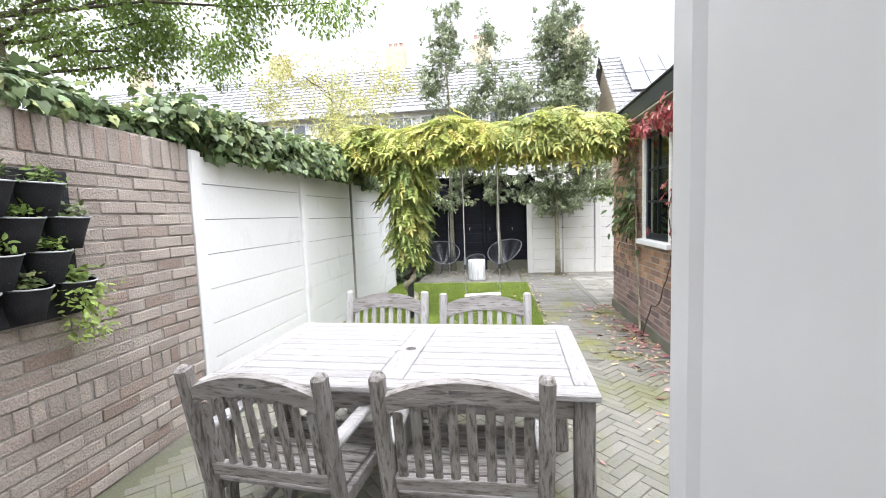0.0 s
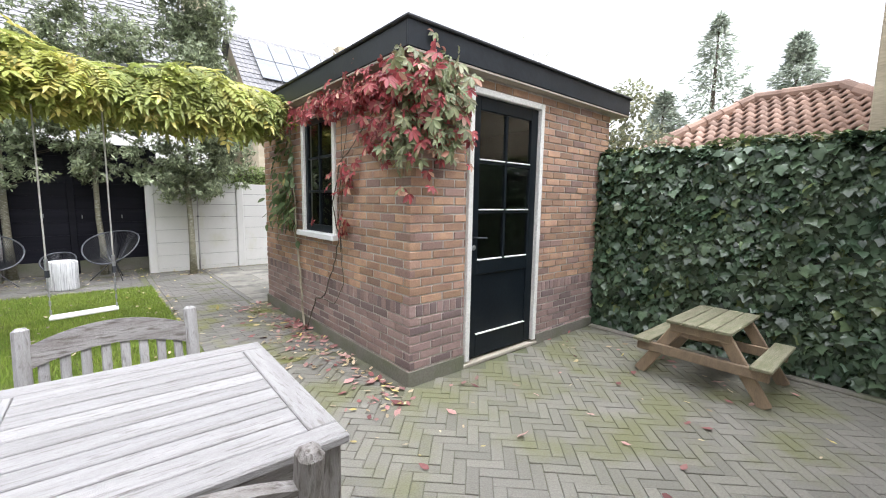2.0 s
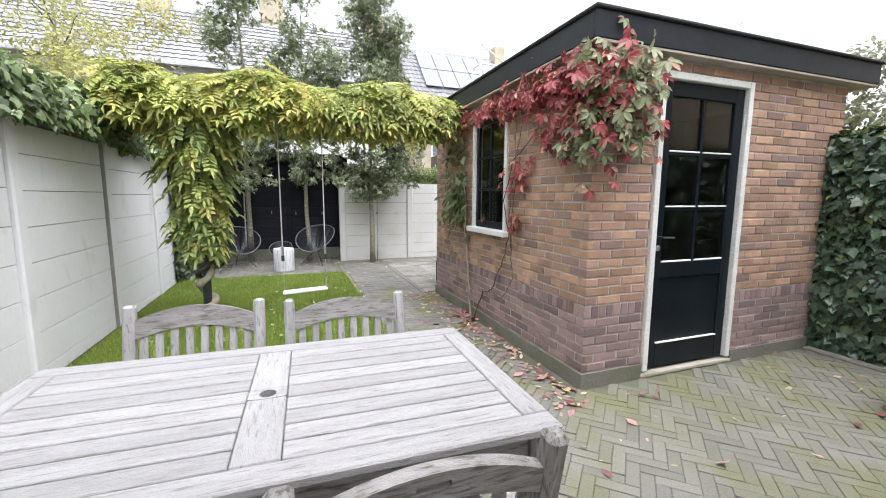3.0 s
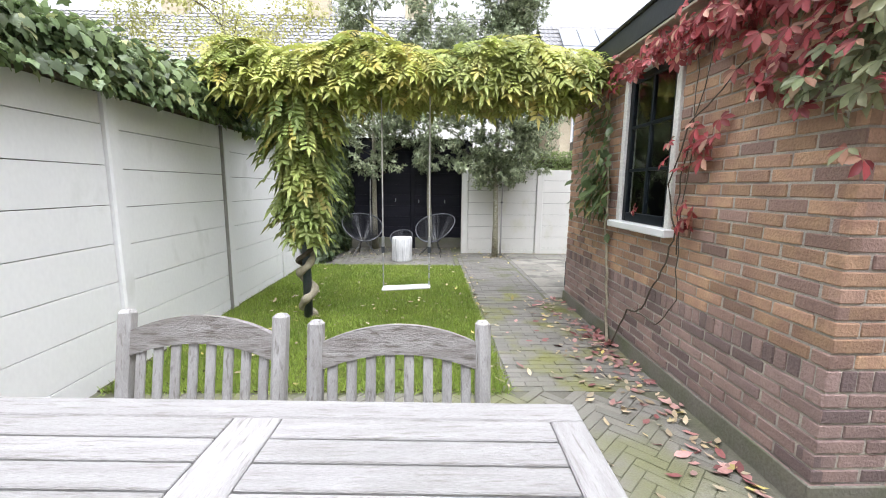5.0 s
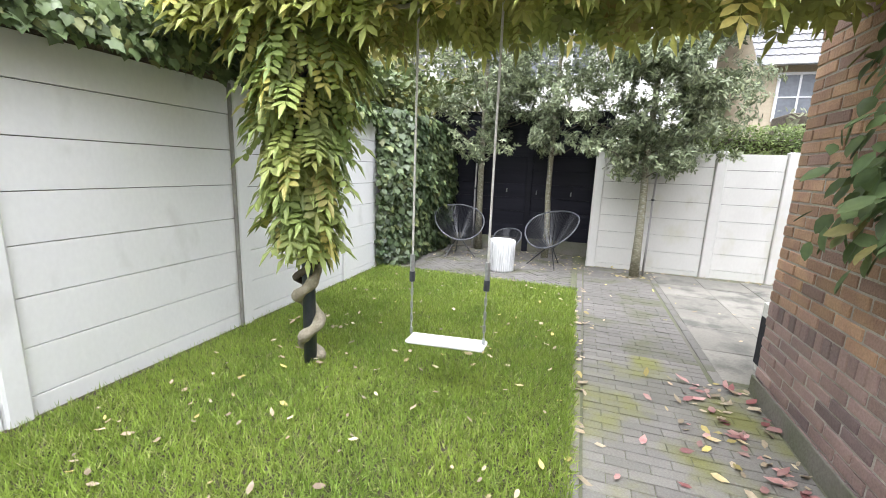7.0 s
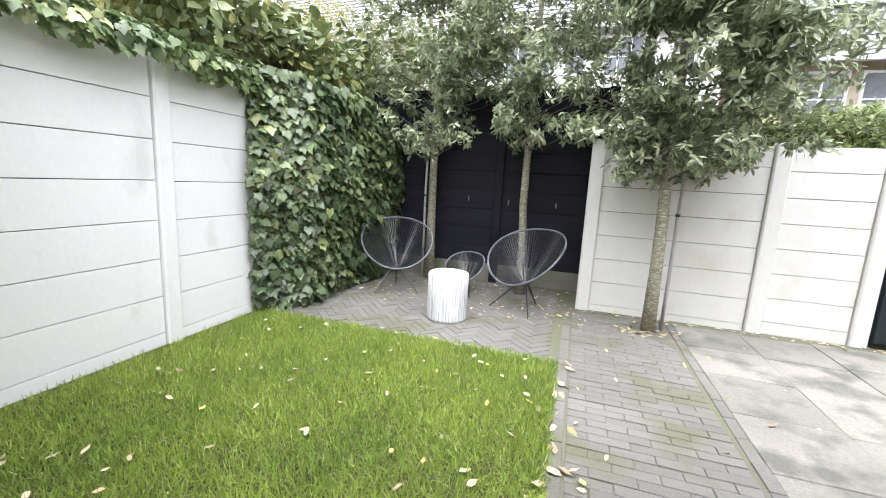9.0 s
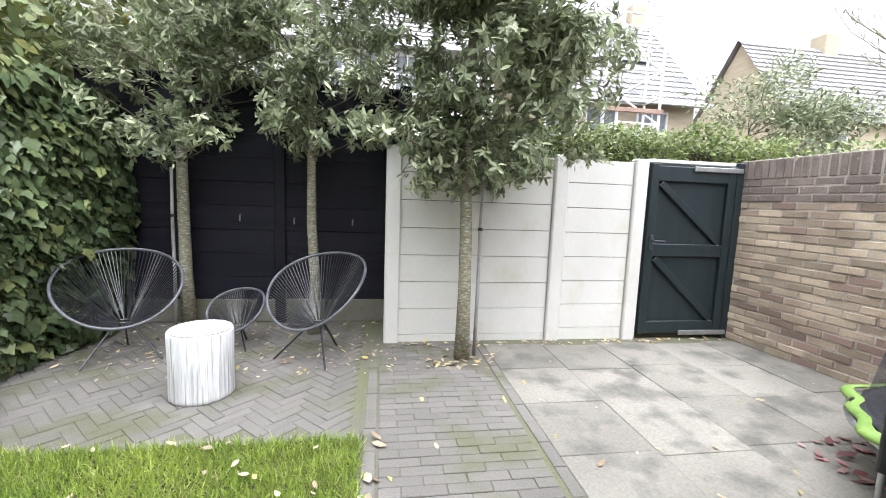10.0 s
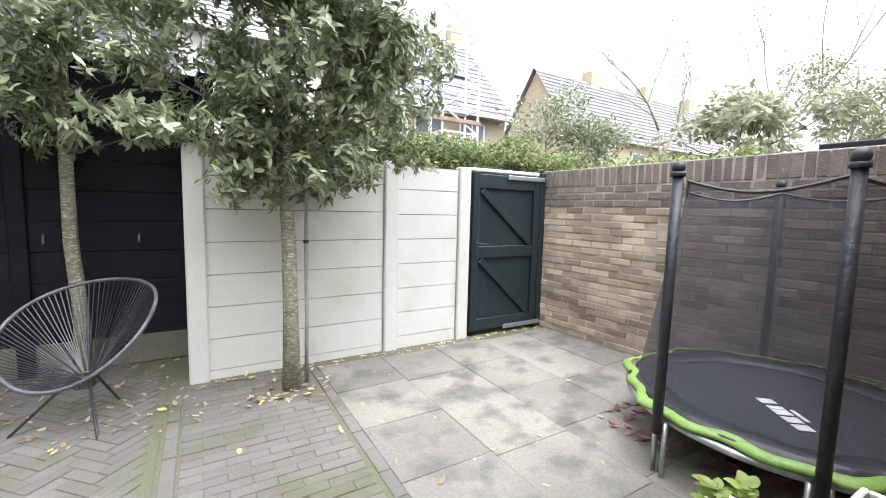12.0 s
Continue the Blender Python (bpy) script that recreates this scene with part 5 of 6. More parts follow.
for i in range(6):
    a, b = radians(angles[i]), radians(angles[(i + 1) % 6])
    P, Q = Vector((TR * 0.97 * math.cos(a), TR * 0.97 * math.sin(a), 0)), Vector((TR * 0.97 * math.cos(b), TR * 0.97 * math.sin(b), 0))
    k = 10
    row = []
    for j in range(k + 1):
        t = j / k
        q = P.lerp(Q, t)
        sag = 0.055 * math.sin(t * math.pi)
        row.append(q + Vector((0, 0, TOPZ - 0.02 - sag)))
    cord.tube(row, 0.008, 6)
    vs = [tuple(q) for q in row]
    for j in range(k + 1):
        t = j / k
        ang = a + ((b - a) if b > a else (b - a + 2 * math.pi)) * t
        vs.append((TR * 0.93 * math.cos(ang), TR * 0.93 * math.sin(ang), RZ + 0.03))
    net.add(vs, [(j, j + 1, k + 2 + j, k + 1 + j) for j in range(k)])
bars = Geo()
for i, (u, w) in enumerate(((0.0, 0.05), (0.065, 0.03), (0.11, 0.05), (0.175, 0.05), (0.24, 0.05))):
    bars.box(((u - 0.13) * 1.15, 0.0, RZ - 0.0015), (w * 1.15, 0.075, 0.003), 0.0005, pose(-0.18, -0.09, 0, 0, 0, -130))
bars.box((0.0, 0.065, RZ - 0.0015), (0.12, 0.022, 0.003), 0.0005, pose(-0.18, -0.09, 0, 0, 0, -130))
part("print", bars, LETTER, tramp, "white printed mark on the mat")
part("net", net, NET, tramp, "fine black safety net")
part("net_cord", cord, CORD, tramp)

# ---- planter behind the shed ----
plant = thing("planter_box", pose(0.53, 3.30, 0), "whitewashed timber planter lined with black felt", "planter")
P0, P1, P2, P3, PZ = -0.40, 0.22, -0.03, 0.30, 0.5
for lo, hi in (((P0, P2, PZ - 0.10), (P1, P2 + 0.018, PZ)), ((P0, P3 - 0.018, PZ - 0.10), (P1, P3, PZ)), ((P0, P2 + 0.018, PZ - 0.10), (P0 + 0.018, P3 - 0.018, PZ)), ((P1 - 0.018, P2 + 0.018, PZ - 0.10), (P1, P3 - 0.018, PZ))):
    part("side_board", Geo().span(lo, hi, 0.004), WHITE_WORN, plant)
for lo, hi in (((P0, P2, 0.05), (P1, P2 + 0.018, PZ - 0.102)), ((P0, P3 - 0.018, 0.05), (P1, P3, PZ - 0.102)), ((P0, P2 + 0.018, 0.05), (P0 + 0.018, P3 - 0.018, PZ - 0.102)), ((P1 - 0.018, P2 + 0.018, 0.05), (P1, P3 - 0.018, PZ - 0.102))):
    part("side_board", Geo().span(lo, hi, 0.004), FELT, plant)
for x in (P0 + 0.03, P1 - 0.03):
    for y in (P2 + 0.03, P3 - 0.03):
        part("leg", Geo().span((x - 0.02, y - 0.02, 0), (x + 0.02, y + 0.02, 0.06), 0.004), WHITE_WORN, plant)
part("liner", Geo().span((P0 + 0.02, P2 + 0.02, 0.1), (P1 - 0.02, P3 - 0.02, PZ - 0.14), 0.03).span((P0 + 0.02, P2 + 0.02, PZ - 0.14), (P0 + 0.03, P3 - 0.02, PZ - 0.01), 0.003)
     .span((P1 - 0.035, P2 + 0.02, PZ - 0.14), (P1 - 0.02, P3 - 0.02, PZ - 0.015), 0.003).span((P0 + 0.03, P3 - 0.035, PZ - 0.14), (P1 - 0.035, P3 - 0.02, PZ - 0.02), 0.003), FELT, plant, "black felt liner")
part("soil", Geo().span((P0 + 0.035, P2 + 0.025, PZ - 0.16), (P1 - 0.04, P3 - 0.04, PZ - 0.11), 0.02), SOIL, plant)


def shoot(name, base, h, n, size, label, lean=(0, 0)):
    s = thing(name, pose(*base), label, "plant")
    part("stem", Geo().tube([(0, 0, 0), (lean[0] * 0.5, lean[1] * 0.5, h * 0.5), (lean[0], lean[1], h)], [0.007, 0.006, 0.003], 6), YOUNG_LEAF, s, "", True)
    a = rng.uniform(0, 2 * math.pi, n)
    zz = rng.uniform(0.45, 1.0, n) * h
    p = np.stack([lean[0] * zz / h, lean[1] * zz / h, zz], 1)
    d = np.stack([np.cos(a), np.sin(a), rng.uniform(0.2, 1.6, n)], 1)
    part("foliage", scatter("foliage", YOUNG_LEAF, *WIDE_LEAF, p, np.stack([-np.cos(a) * 0.4, -np.sin(a) * 0.4, np.ones(n)], 1), d, rng.uniform(0.7, 1.2, n) * size), None, s)


shoot("young_plant", (0.62, 3.43, PZ - 0.11), 0.30, 15, 0.065, "leafy green seedling in the planter")
shoot("strawberry_plant", (0.58, 3.90, 0.20), 0.18, 18, 0.072, "strawberry plant with bright green leaves")
shoot("strawberry_plant", (0.69, 3.85, 0.20), 0.16, 16, 0.068, "strawberry plant with bright green leaves")
shoot("strawberry_plant", (0.52, 3.83, 0.20), 0.13, 12, 0.075, "small strawberry plant with bright green leaves")
for i in range(3):
    st = thing("plant_stick", pose(0.56 + 0.03 * i, 3.44 - 0.01 * i, PZ - 0.115), "thin wooden plant stick in the planter", "stick")
    part("stick", Geo().box((0, 0, 0.07), (0.008, 0.004, 0.14 + 0.02 * i), 0.001), PINE_BARE, st)
fl = thing("white_flower", pose(0.585, 3.46, PZ - 0.115), "white paper flower on a stick in the planter", "ornament")
part("stem", Geo().tube([(0, 0, 0), (0, 0, 0.09)], 0.003, 5), PINE_BARE, fl)
part("petals", scatter("petals", WHITE, *OVAL_LEAF, np.tile([(0, 0, 0.095)], (8, 1)).astype(float), rough_dirs(8, (0, 0, 1), 0.2), np.stack([np.cos(np.arange(8) * 0.785), np.sin(np.arange(8) * 0.785), np.zeros(8)], 1), np.full(8, 0.045)), None, fl)

trough = thing("planter_trough", pose(0.61, 3.88, 0), "low dark planter with a pale rim and strawberries", "planter")
part("body", Geo().span((-0.16, -0.10, 0), (0.16, 0.10, 0.20), 0.012), FELT, trough)
for lo, hi in (((-0.17, -0.11, 0.19), (0.17, -0.092, 0.24)), ((-0.17, 0.092, 0.19), (0.17, 0.11, 0.24)), ((-0.17, -0.092, 0.19), (-0.152, 0.092, 0.24)), ((0.152, -0.092, 0.19), (0.17, 0.092, 0.24))):
    part("rim_board", Geo().span(lo, hi, 0.004), WHITE_WORN, trough)
part("soil", Geo().span((-0.152, -0.092, 0.20), (0.152, 0.092, 0.218), 0.006), SOIL, trough)

# ---- pocket planter on the brick wall ----
pocket = thing("wall_planter", pose(FX, 0, 0), "black felt pocket planter with succulents on the brick wall", "planter")
part("backing", Geo().span((0.0, -2.2, 0.98), (0.02, -1.12, 1.68), 0.006), FELT, pocket)
for row in range(4):
    for col in range(5):
        y, zt = -1.17 - 0.20 * col - (0 if row % 2 else 0.10), 1.62 - 0.155 * row
        if y < -2.15:
            continue
        g = Geo()
        prof = [(0.06, -0.16), (0.078, -0.08), (0.098, 0.0)]
        ring = []
        vs, fs, n = [], [], 12
        for r, z in prof:
            for k in range(n):
                t = math.pi * k / (n - 1) - math.pi / 2
                vs.append((0.018 + r * 1.25 * math.cos(t), y + r * math.sin(t), zt + z - 0.012 * math.cos(t) * (z == 0)))
        for i in range(2):
            for k in range(n - 1):
                fs.append((i * n + k, i * n + k + 1, (i + 1) * n + k + 1, (i + 1) * n + k))
        fs.append(tuple(range(n))[::-1])
        vs2 = [(x * 0.9 + 0.001, y + (yy - y) * 0.9, z - 0.02) for x, yy, z in vs[2 * n:]]
        g.add(vs + vs2, fs + [tuple(range(3 * n, 4 * n))])
        pk = part("pocket", g, FELT, pocket, "", True)
        part("rim", Geo().tube([Vector(v) for v in vs[2 * n:]], 0.004, 5), POT_RIM, pk)
        k = 60
        p = np.stack([0.02 + rng.random(k) * 0.08, y + rng.normal(0, 0.035, k), zt + rng.random(k) * 0.07 - 0.01], 1)
        sz = 0.036 if row < 3 or col % 2 else 0.05
        sc = part("succulent", scatter("succulent", LEAF_LIME if (row + col) % 3 != 1 else LAUREL, *OVAL_LEAF, p, rough_dirs(k, (0.3, 0, 0.8), 0.5), rough_dirs(k, (0.6, 0, 0.4), 0.7), rng.uniform(0.7, 1.3, k) * sz), None, pk)
        sc["kind"] = "stuff"
k = 300
p = np.stack([0.05 + rng.random(k) * 0.10, -1.16 + rng.normal(0, 0.06, k), 1.12 - rng.random(k) ** 1.5 * 0.26], 1)
sc = part("trailing_sedum", scatter("trailing_sedum", YOUNG_LEAF, *OVAL_LEAF, p, rough_dirs(k, (0.5, 0, 0.6), 0.5), rough_dirs(k, (0.6, 0, -0.4), 0.7), rng.uniform(0.02, 0.045, k)), None, pocket, "trailing yellow-green sedum")
sc["kind"] = "stuff"

# ---- distance: houses, trees and hedges beyond the garden ----
def far_window(h, x0, x1, z0, z1, y, cols=2, rows=2):
    w = part("window", Geo().span((x0, y - 0.03, z0), (x1, y + 0.02, z1), 0.01), SOLAR, h, "dark window with white frame")
    for a, b, c, d in ((x0 - 0.08, x1 + 0.08, z0 - 0.08, z0), (x0 - 0.08, x1 + 0.08, z1, z1 + 0.08), (x0 - 0.08, x0, z0, z1), (x1, x1 + 0.08, z0, z1)):
        part("frame", Geo().span((a, y - 0.08, c), (b, y + 0.02, d), 0.01), WHITE, w)
    for i in range(1, cols):
        x = x0 + (x1 - x0) * i / cols
        part("bar", Geo().span((x - 0.03, y - 0.06, z0), (x + 0.03, y - 0.031, z1), 0.005), WHITE, w)
    for i in range(1, rows):
        z = z0 + (z1 - z0) * i / rows
        part("bar", Geo().span((x0, y - 0.056, z - 0.025), (x1, y - 0.031, z + 0.025), 0.005), WHITE, w)


def tiled_slope(p00, p10, p01, cols, rows, amp=0.05):
    """A roof slope with stepped courses of curved tiles."""
    p00, p10, p01 = Vector(p00), Vector(p10), Vector(p01)
    u, v = p10 - p00, p01 - p00
    nrm = u.cross(v).normalized()
    g = Geo()
    for r in range(rows):
        vs, fs = [], []
        k = cols * 4
        for j, lift in ((0, amp), (1, 0.0)):
            for i in range(k + 1):
                w = amp * 0.5 * (1 + math.sin(2 * math.pi * i / 4))
                vs.append(p00 + u * (i / k) + v * ((r + j) / rows) + nrm * (lift + w))
        for i in range(k + 1):
            vs.append(vs[i] - nrm * amp)
        for i in range(k):
            fs += [(i, i + 1, k + 2 + i, k + 1 + i), (2 * k + 2 + i, 2 * k + 3 + i, i + 1, i)]
        g.add(vs, fs)
    return g.weld()


row = thing("terraced_house", pose(0, 0, 0), "white rendered terrace with a grey tiled roof beyond the gardens", "house")
part("wall", Geo().span((-34, 20, -0.05), (3.4, 28, 7.3), 0.02), RENDERED, row)
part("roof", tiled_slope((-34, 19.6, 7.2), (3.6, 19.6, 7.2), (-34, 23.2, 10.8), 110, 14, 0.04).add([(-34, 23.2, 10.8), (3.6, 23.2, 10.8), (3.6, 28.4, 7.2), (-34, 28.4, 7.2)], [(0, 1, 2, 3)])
     .add([(3.4, 20, 7.2), (3.4, 28, 7.2), (3.4, 23.2, 10.75)], [(0, 1, 2)]), TILE_PALE_HAZE, row, "grey tiled roof")
part("gutter", Geo().span((-34, 19.45, 7.08), (3.5, 19.62, 7.22), 0.02), GALV, row)
for i in range(9):
    x = -31 + i * 3.8
    far_window(row, x, x + 1.7, 5.5, 6.85, 20, 4, 2)
    far_window(row, x + 2.3, x + 3.0, 5.6, 6.85, 20, 1, 2)
for x in (-27, -16.5, -8.6, -3.2, 2.4):
    ch = part("chimney", Geo().span((x, 22.8, 10.2), (x + 1.2, 23.7, 11.9), 0.03), BRICK_YELLOW, row, "pale brick chimney")
    for dx in (0.25, 0.6, 0.95):
        part("pot", Geo().lathe([(0.13, 11.9), (0.11, 12.2), (0.14, 12.25)], 10, Matrix.Translation((x + dx, 23.25, 0))), TILE_RED, ch)

ha = thing("brick_house", pose(0, 0, 0.45), "yellow brick house with solar panels on a grey roof", "house")
part("wall", Geo().span((4.3, 18, -0.5), (11.0, 26, 5.0), 0.02).add([(11.0, 18, 5.0), (11.0, 26, 5.0), (11.0, 22, 9.4)], [(0, 1, 2)]).add([(4.3, 18, 5.0), (4.3, 26, 5.0), (4.3, 22, 9.4)], [(0, 2, 1)]), BRICK_YELLOW, ha)
part("roof", tiled_slope((4.0, 17.5, 4.75), (11.2, 17.5, 4.75), (4.0, 22, 9.5), 30, 17, 0.03).add([(4.0, 22, 9.5), (11.2, 22, 9.5), (11.2, 26.5, 4.75), (4.0, 26.5, 4.75)], [(0, 1, 2, 3)]), TILE_GREY, ha, "grey tiled roof")
part("gutter", Geo().span((3.9, 17.35, 4.66), (11.3, 17.52, 4.80), 0.02), GALV, ha)
for x in (4.9, 6.5, 8.6):
    far_window(ha, x, x + 1.15, 3.0, 4.45, 18, 2, 2)
for i in range(5):
    a, c = 5.0 + i * 0.98, 0.46
    d = Vector((0, 4.5, 4.75)).normalized()
    nn = Vector((0, -d.z, d.y)) * 0.16
    for j in (0, 1):
        o = Vector((a, 17.5, 4.75)) + d * (2.7 + j * 1.66) + nn
        u, v = Vector((0.94, 0, 0)), d * 1.6
        q = [o, o + u, o + u + v, o + v]
        part("solar_panel", Geo().add([p for p in q] + [p - nn * 0.25 for p in q], [(0, 1, 2, 3), (4, 7, 6, 5), (0, 4, 5, 1), (1, 5, 6, 2), (2, 6, 7, 3), (3, 7, 4, 0)]), SOLAR, ha, "grey solar panel")
part("chimney", Geo().span((10.2, 21.6, 8.6), (10.9, 22.4, 10.2), 0.03), BRICK_YELLOW, ha)
hb = thing("gabled_house", pose(0, 0, 0), "yellow brick terrace end with a pale tiled roof", "house")
part("wall", Geo().span((20.6, 23, -0.05), (50, 30, 6.8), 0.02).add([(20.6, 23, 6.8), (20.6, 30, 6.8), (20.6, 26.5, 11.5)], [(0, 2, 1)]), BRICK_YELLOW, hb)
part("roof", tiled_slope((20.3, 22.6, 6.4), (50, 22.6, 6.4), (20.3, 26.5, 11.7), 90, 16, 0.06).add([(20.3, 26.5, 11.7), (50, 26.5, 11.7), (50, 30.4, 6.4), (20.3, 30.4, 6.4)], [(0, 1, 2, 3)]), TILE_PALE_HAZE, hb, "pale grey tiled roof")
for i in range(6):
    far_window(hb, 23 + i * 4.4, 24.6 + i * 4.4, 4.2, 5.8, 23, 2, 2)
for i in range(4):
    part("chimney", Geo().span((26 + i * 7, 26, 10.8), (27 + i * 7, 27, 12.5), 0.03), BRICK_YELLOW, hb)

scaf = thing("scaffold_tower", pose(6.9, 16.6, 0), "white aluminium scaffold tower in front of the brick house", "scaffold")
for x in (0, 1.6):
    for y in (0, 0.9):
        part("upright", Geo().tube([(x, y, 0), (x, y, 8.2)], 0.05, 7), WHITE, scaf)
for k in range(9):
    z = 0.6 + k * 0.9
    for y in (0, 0.9):
        part("ledger", Geo().tube([(0, y, z), (1.6, y, z)], 0.04, 6), WHITE, scaf)
    for x in (0, 1.6):
        part("rung", Geo().tube([(x, 0, z), (x, 0.9, z)], 0.035, 6), WHITE, scaf)
    part("diagonal", Geo().tube([(0 if k % 2 else 1.6, 0, z), (1.6 if k % 2 else 0, 0, z + 0.9)], 0.035, 6), WHITE, scaf)
part("toe_board", Geo().span((-0.4, -0.1, 4.55), (1.7, 0, 4.7), 0.01), TILE_RED, scaf, "red toe board")

# neighbour's outbuilding with a hipped tiled roof
out = thing("tiled_outbuilding", pose(0, 0, 0), "neighbour's outbuilding with an orange clay tile roof", "house")
part("wall", Geo().span((6.9, -2.9, -0.05), (11.5, 1.55, 2.25), 0.02), BRICK_YELLOW, out)
EA, EB, RA, RB = Vector((6.6, 1.75, 2.2)), Vector((6.6, -3.0, 2.2)), Vector((8.6, 0.05, 3.5)), Vector((8.6, -1.25, 3.5))
part("slope", Geo().add([EA, EB, RB, RA], [(0, 1, 2, 3)]).add([(11.5, 1.75, 2.2), EA, RA], [(0, 1, 2)]).add([EB, (11.5, -3.0, 2.2), RB], [(0, 1, 2)]), TILE_RED, out, "orange tile slope")
along = (EB - EA).normalized()
rise = ((RA + RB) / 2 - (EA + EB) / 2)
slope_len = rise.length
up_s = rise.normalized()
nrm = along.cross(up_s).normalized()
if nrm.z < 0:
    nrm = -nrm
tw_, tl_ = 0.2, 0.2
tv, tf = [], []
for j, lf in ((0, 0.035), (1, 0.008)):
    for i in range(7):
        s = i / 6
        tv.append((s * tw_, j * (tl_ + 0.02), lf + 0.035 * math.sin(s * 2 * math.pi)))
tv += [(x, y, z - 0.03) for x, y, z in tv[:7]]
for i in range(6):
    tf += [(i, i + 1, 8 + i, 7 + i), (14 + i, 15 + i, i + 1, i)]
tile_me = Geo().add(tv, tf).mesh("roof_tile", TILE_RED, True)
tm = Matrix((along, up_s, nrm)).transposed().to_4x4()
rows_t = int(slope_len / tl_)
for r in range(rows_t):
    k = r / rows_t
    a, b = EA.lerp(RA, k), EB.lerp(RB, k)
    n = int((b - a).length / tw_)
    for c in range(n):
        part("roof_tile", tile_me, None, out).matrix_local = Matrix.Translation(a + along * (c * tw_ + 0.04) + nrm * 0.03) @ tm
for p, q in ((EA, RA), (RA, RB), (RB, EB)):
    n = max(2, int((q - p).length / 0.34))
    for c in range(n):
        a, b = p.lerp(q, c / n), p.lerp(q, (c + 1.08) / n)
        part("ridge_tile", Geo().tube([a + Vector((0, 0, 0.05)), b + Vector((0, 0, 0.05))], [0.12, 0.10], 10), TILE_RED, out)

setting("roof_neighbour", Geo().span((5.0, 3.3, 2.0), (9.0, 5.1, 2.10), 0.01), FASCIA, "dark flat roof edge beyond the wall", "roof")
setting("wall_neighbour_shed", Geo().span((5.1, 3.4, -0.05), (8.9, 5.0, 2.0), 0.01), BRICK_YELLOW, "wall of the neighbour's shed", "wall")


def conifer(x, y, h, r, n, label):
    t = thing("conifer", pose(x, y, 0), label, "tree")
    part("trunk", Geo().tube([(0, 0, -0.05), (0, 0, h)], [0.16, 0.02], 8), BARK_AND_SHADE, t, "", True)
    zz = h * (0.08 + 0.92 * rng.random(n) ** 0.75)
    tier = 0.75 + 0.25 * np.sin(zz * 7.5)
    rad = r * (1 - zz / h) ** 0.8 * tier * np.sqrt(rng.random(n))
    lobes = rng.integers(0, 9, n) * 0.7 + rng.normal(0, 0.16, n) + zz
    a = np.where(rng.random(n) < 0.8, lobes, rng.uniform(0, 6.28, n))
    p = np.stack([rad * np.cos(a), rad * np.sin(a), zz - 0.25 * rad], 1)
    d = np.stack([np.cos(a), np.sin(a), np.full(n, -0.15)], 1) + rng.normal(0, 0.3, (n, 3))
    part("crown", scatter("crown", CONIFER_HAZE, *SLIM_LEAF, p, rough_dirs(n, (0, 0, 1), 0.5), d, rng.uniform(0.14, 0.32, n)), None, t)


conifer(14.8, 2.7, 7.8, 3.2, 2860, "tall green spruce beyond the roofs, paled by painted haze")
conifer(17.6, 2.4, 5.9, 2.2, 1430, "spruce beyond the roofs")
conifer(17.2, 0.9, 7.3, 3.2, 6050, "dense dark conifer beyond the roofs")
conifer(13.8, 3.9, 5.3, 2.6, 4600, "broad green conifer beyond the wall")


def lumps(x, y, z, rx, ry, rz, k, s, seed):
    rs = np.random.default_rng(seed)
    out = []
    for i in range(k):
        d = rs.normal(0, 1, 3)
        d /= np.linalg.norm(d)
        q = rs.random() ** 0.5
        out.append((x + d[0] * rx * q, y + d[1] * ry * q, z + d[2] * rz * q, s * rs.uniform(0.6, 1.3), s * rs.uniform(0.6, 1.3), s * rs.uniform(0.5, 1.0)))
    return out


tree("overhanging_tree", (-7.4, 1.3, -0.05), 6.0, 0.17, lumps(-6.3, 1.9, 4.5, 2.8, 2.0, 1.1, 34, 0.6, 11), 52000, 0.062, LEAF_LIME, OVAL_LEAF,
     "large green tree overhanging the wall", BARK, fork=1.8, gap=0.10, droop=-0.9)
tree("garden_tree", (-8.6, -0.3, -0.05), 5.0, 0.13, lumps(-7.6, 0.4, 3.6, 2.0, 1.6, 1.0, 14, 0.6, 12), 5000, 0.12, LEAF_FAR, OVAL_LEAF, "thin-leaved tree behind the wall", BARK, fork=1.5, gap=0.2)
tree("yellow_tree", (-5.9, 7.6, -0.05), 5.6, 0.075, lumps(-5.9, 7.6, 4.3, 2.3, 1.4, 1.5, 30, 0.55, 13), 15000, 0.07, LEAF_YELLOW, OVAL_LEAF, "airy tree with yellowing leaves", BARK, fork=1.6, gap=0.05)
tree("yellow_shrub", (-5.3, 5.6, -0.05), 2.9, 0.06, lumps(-5.2, 5.4, 2.6, 1.6, 1.2, 0.55, 14, 0.5, 14), 4800, 0.09, LEAF_YELLOW, OVAL_LEAF, "yellow-green shrub behind the fence", BARK, fork=0.8, gap=0.2)
tree("laurel_bush", (-5.1, 8.4, -0.05), 3.2, 0.06, lumps(-4.6, 8.0, 2.6, 1.7, 0.9, 0.75, 16, 0.5, 15), 4600, 0.14, LAUREL, OVAL_LEAF, "laurel bush behind the ivy corner", BARK_AND_SHADE, fork=0.9, gap=0.3, droop=0.3)
tree("laurel_bush", (-4.6, 6.0, -0.05), 2.8, 0.06, lumps(-4.4, 5.9, 2.45, 0.7, 1.5, 0.55, 12, 0.45, 16), 3600, 0.14, LAUREL, OVAL_LEAF, "laurel bush behind the fence", BARK_AND_SHADE, fork=0.9, gap=0.3, droop=0.3)
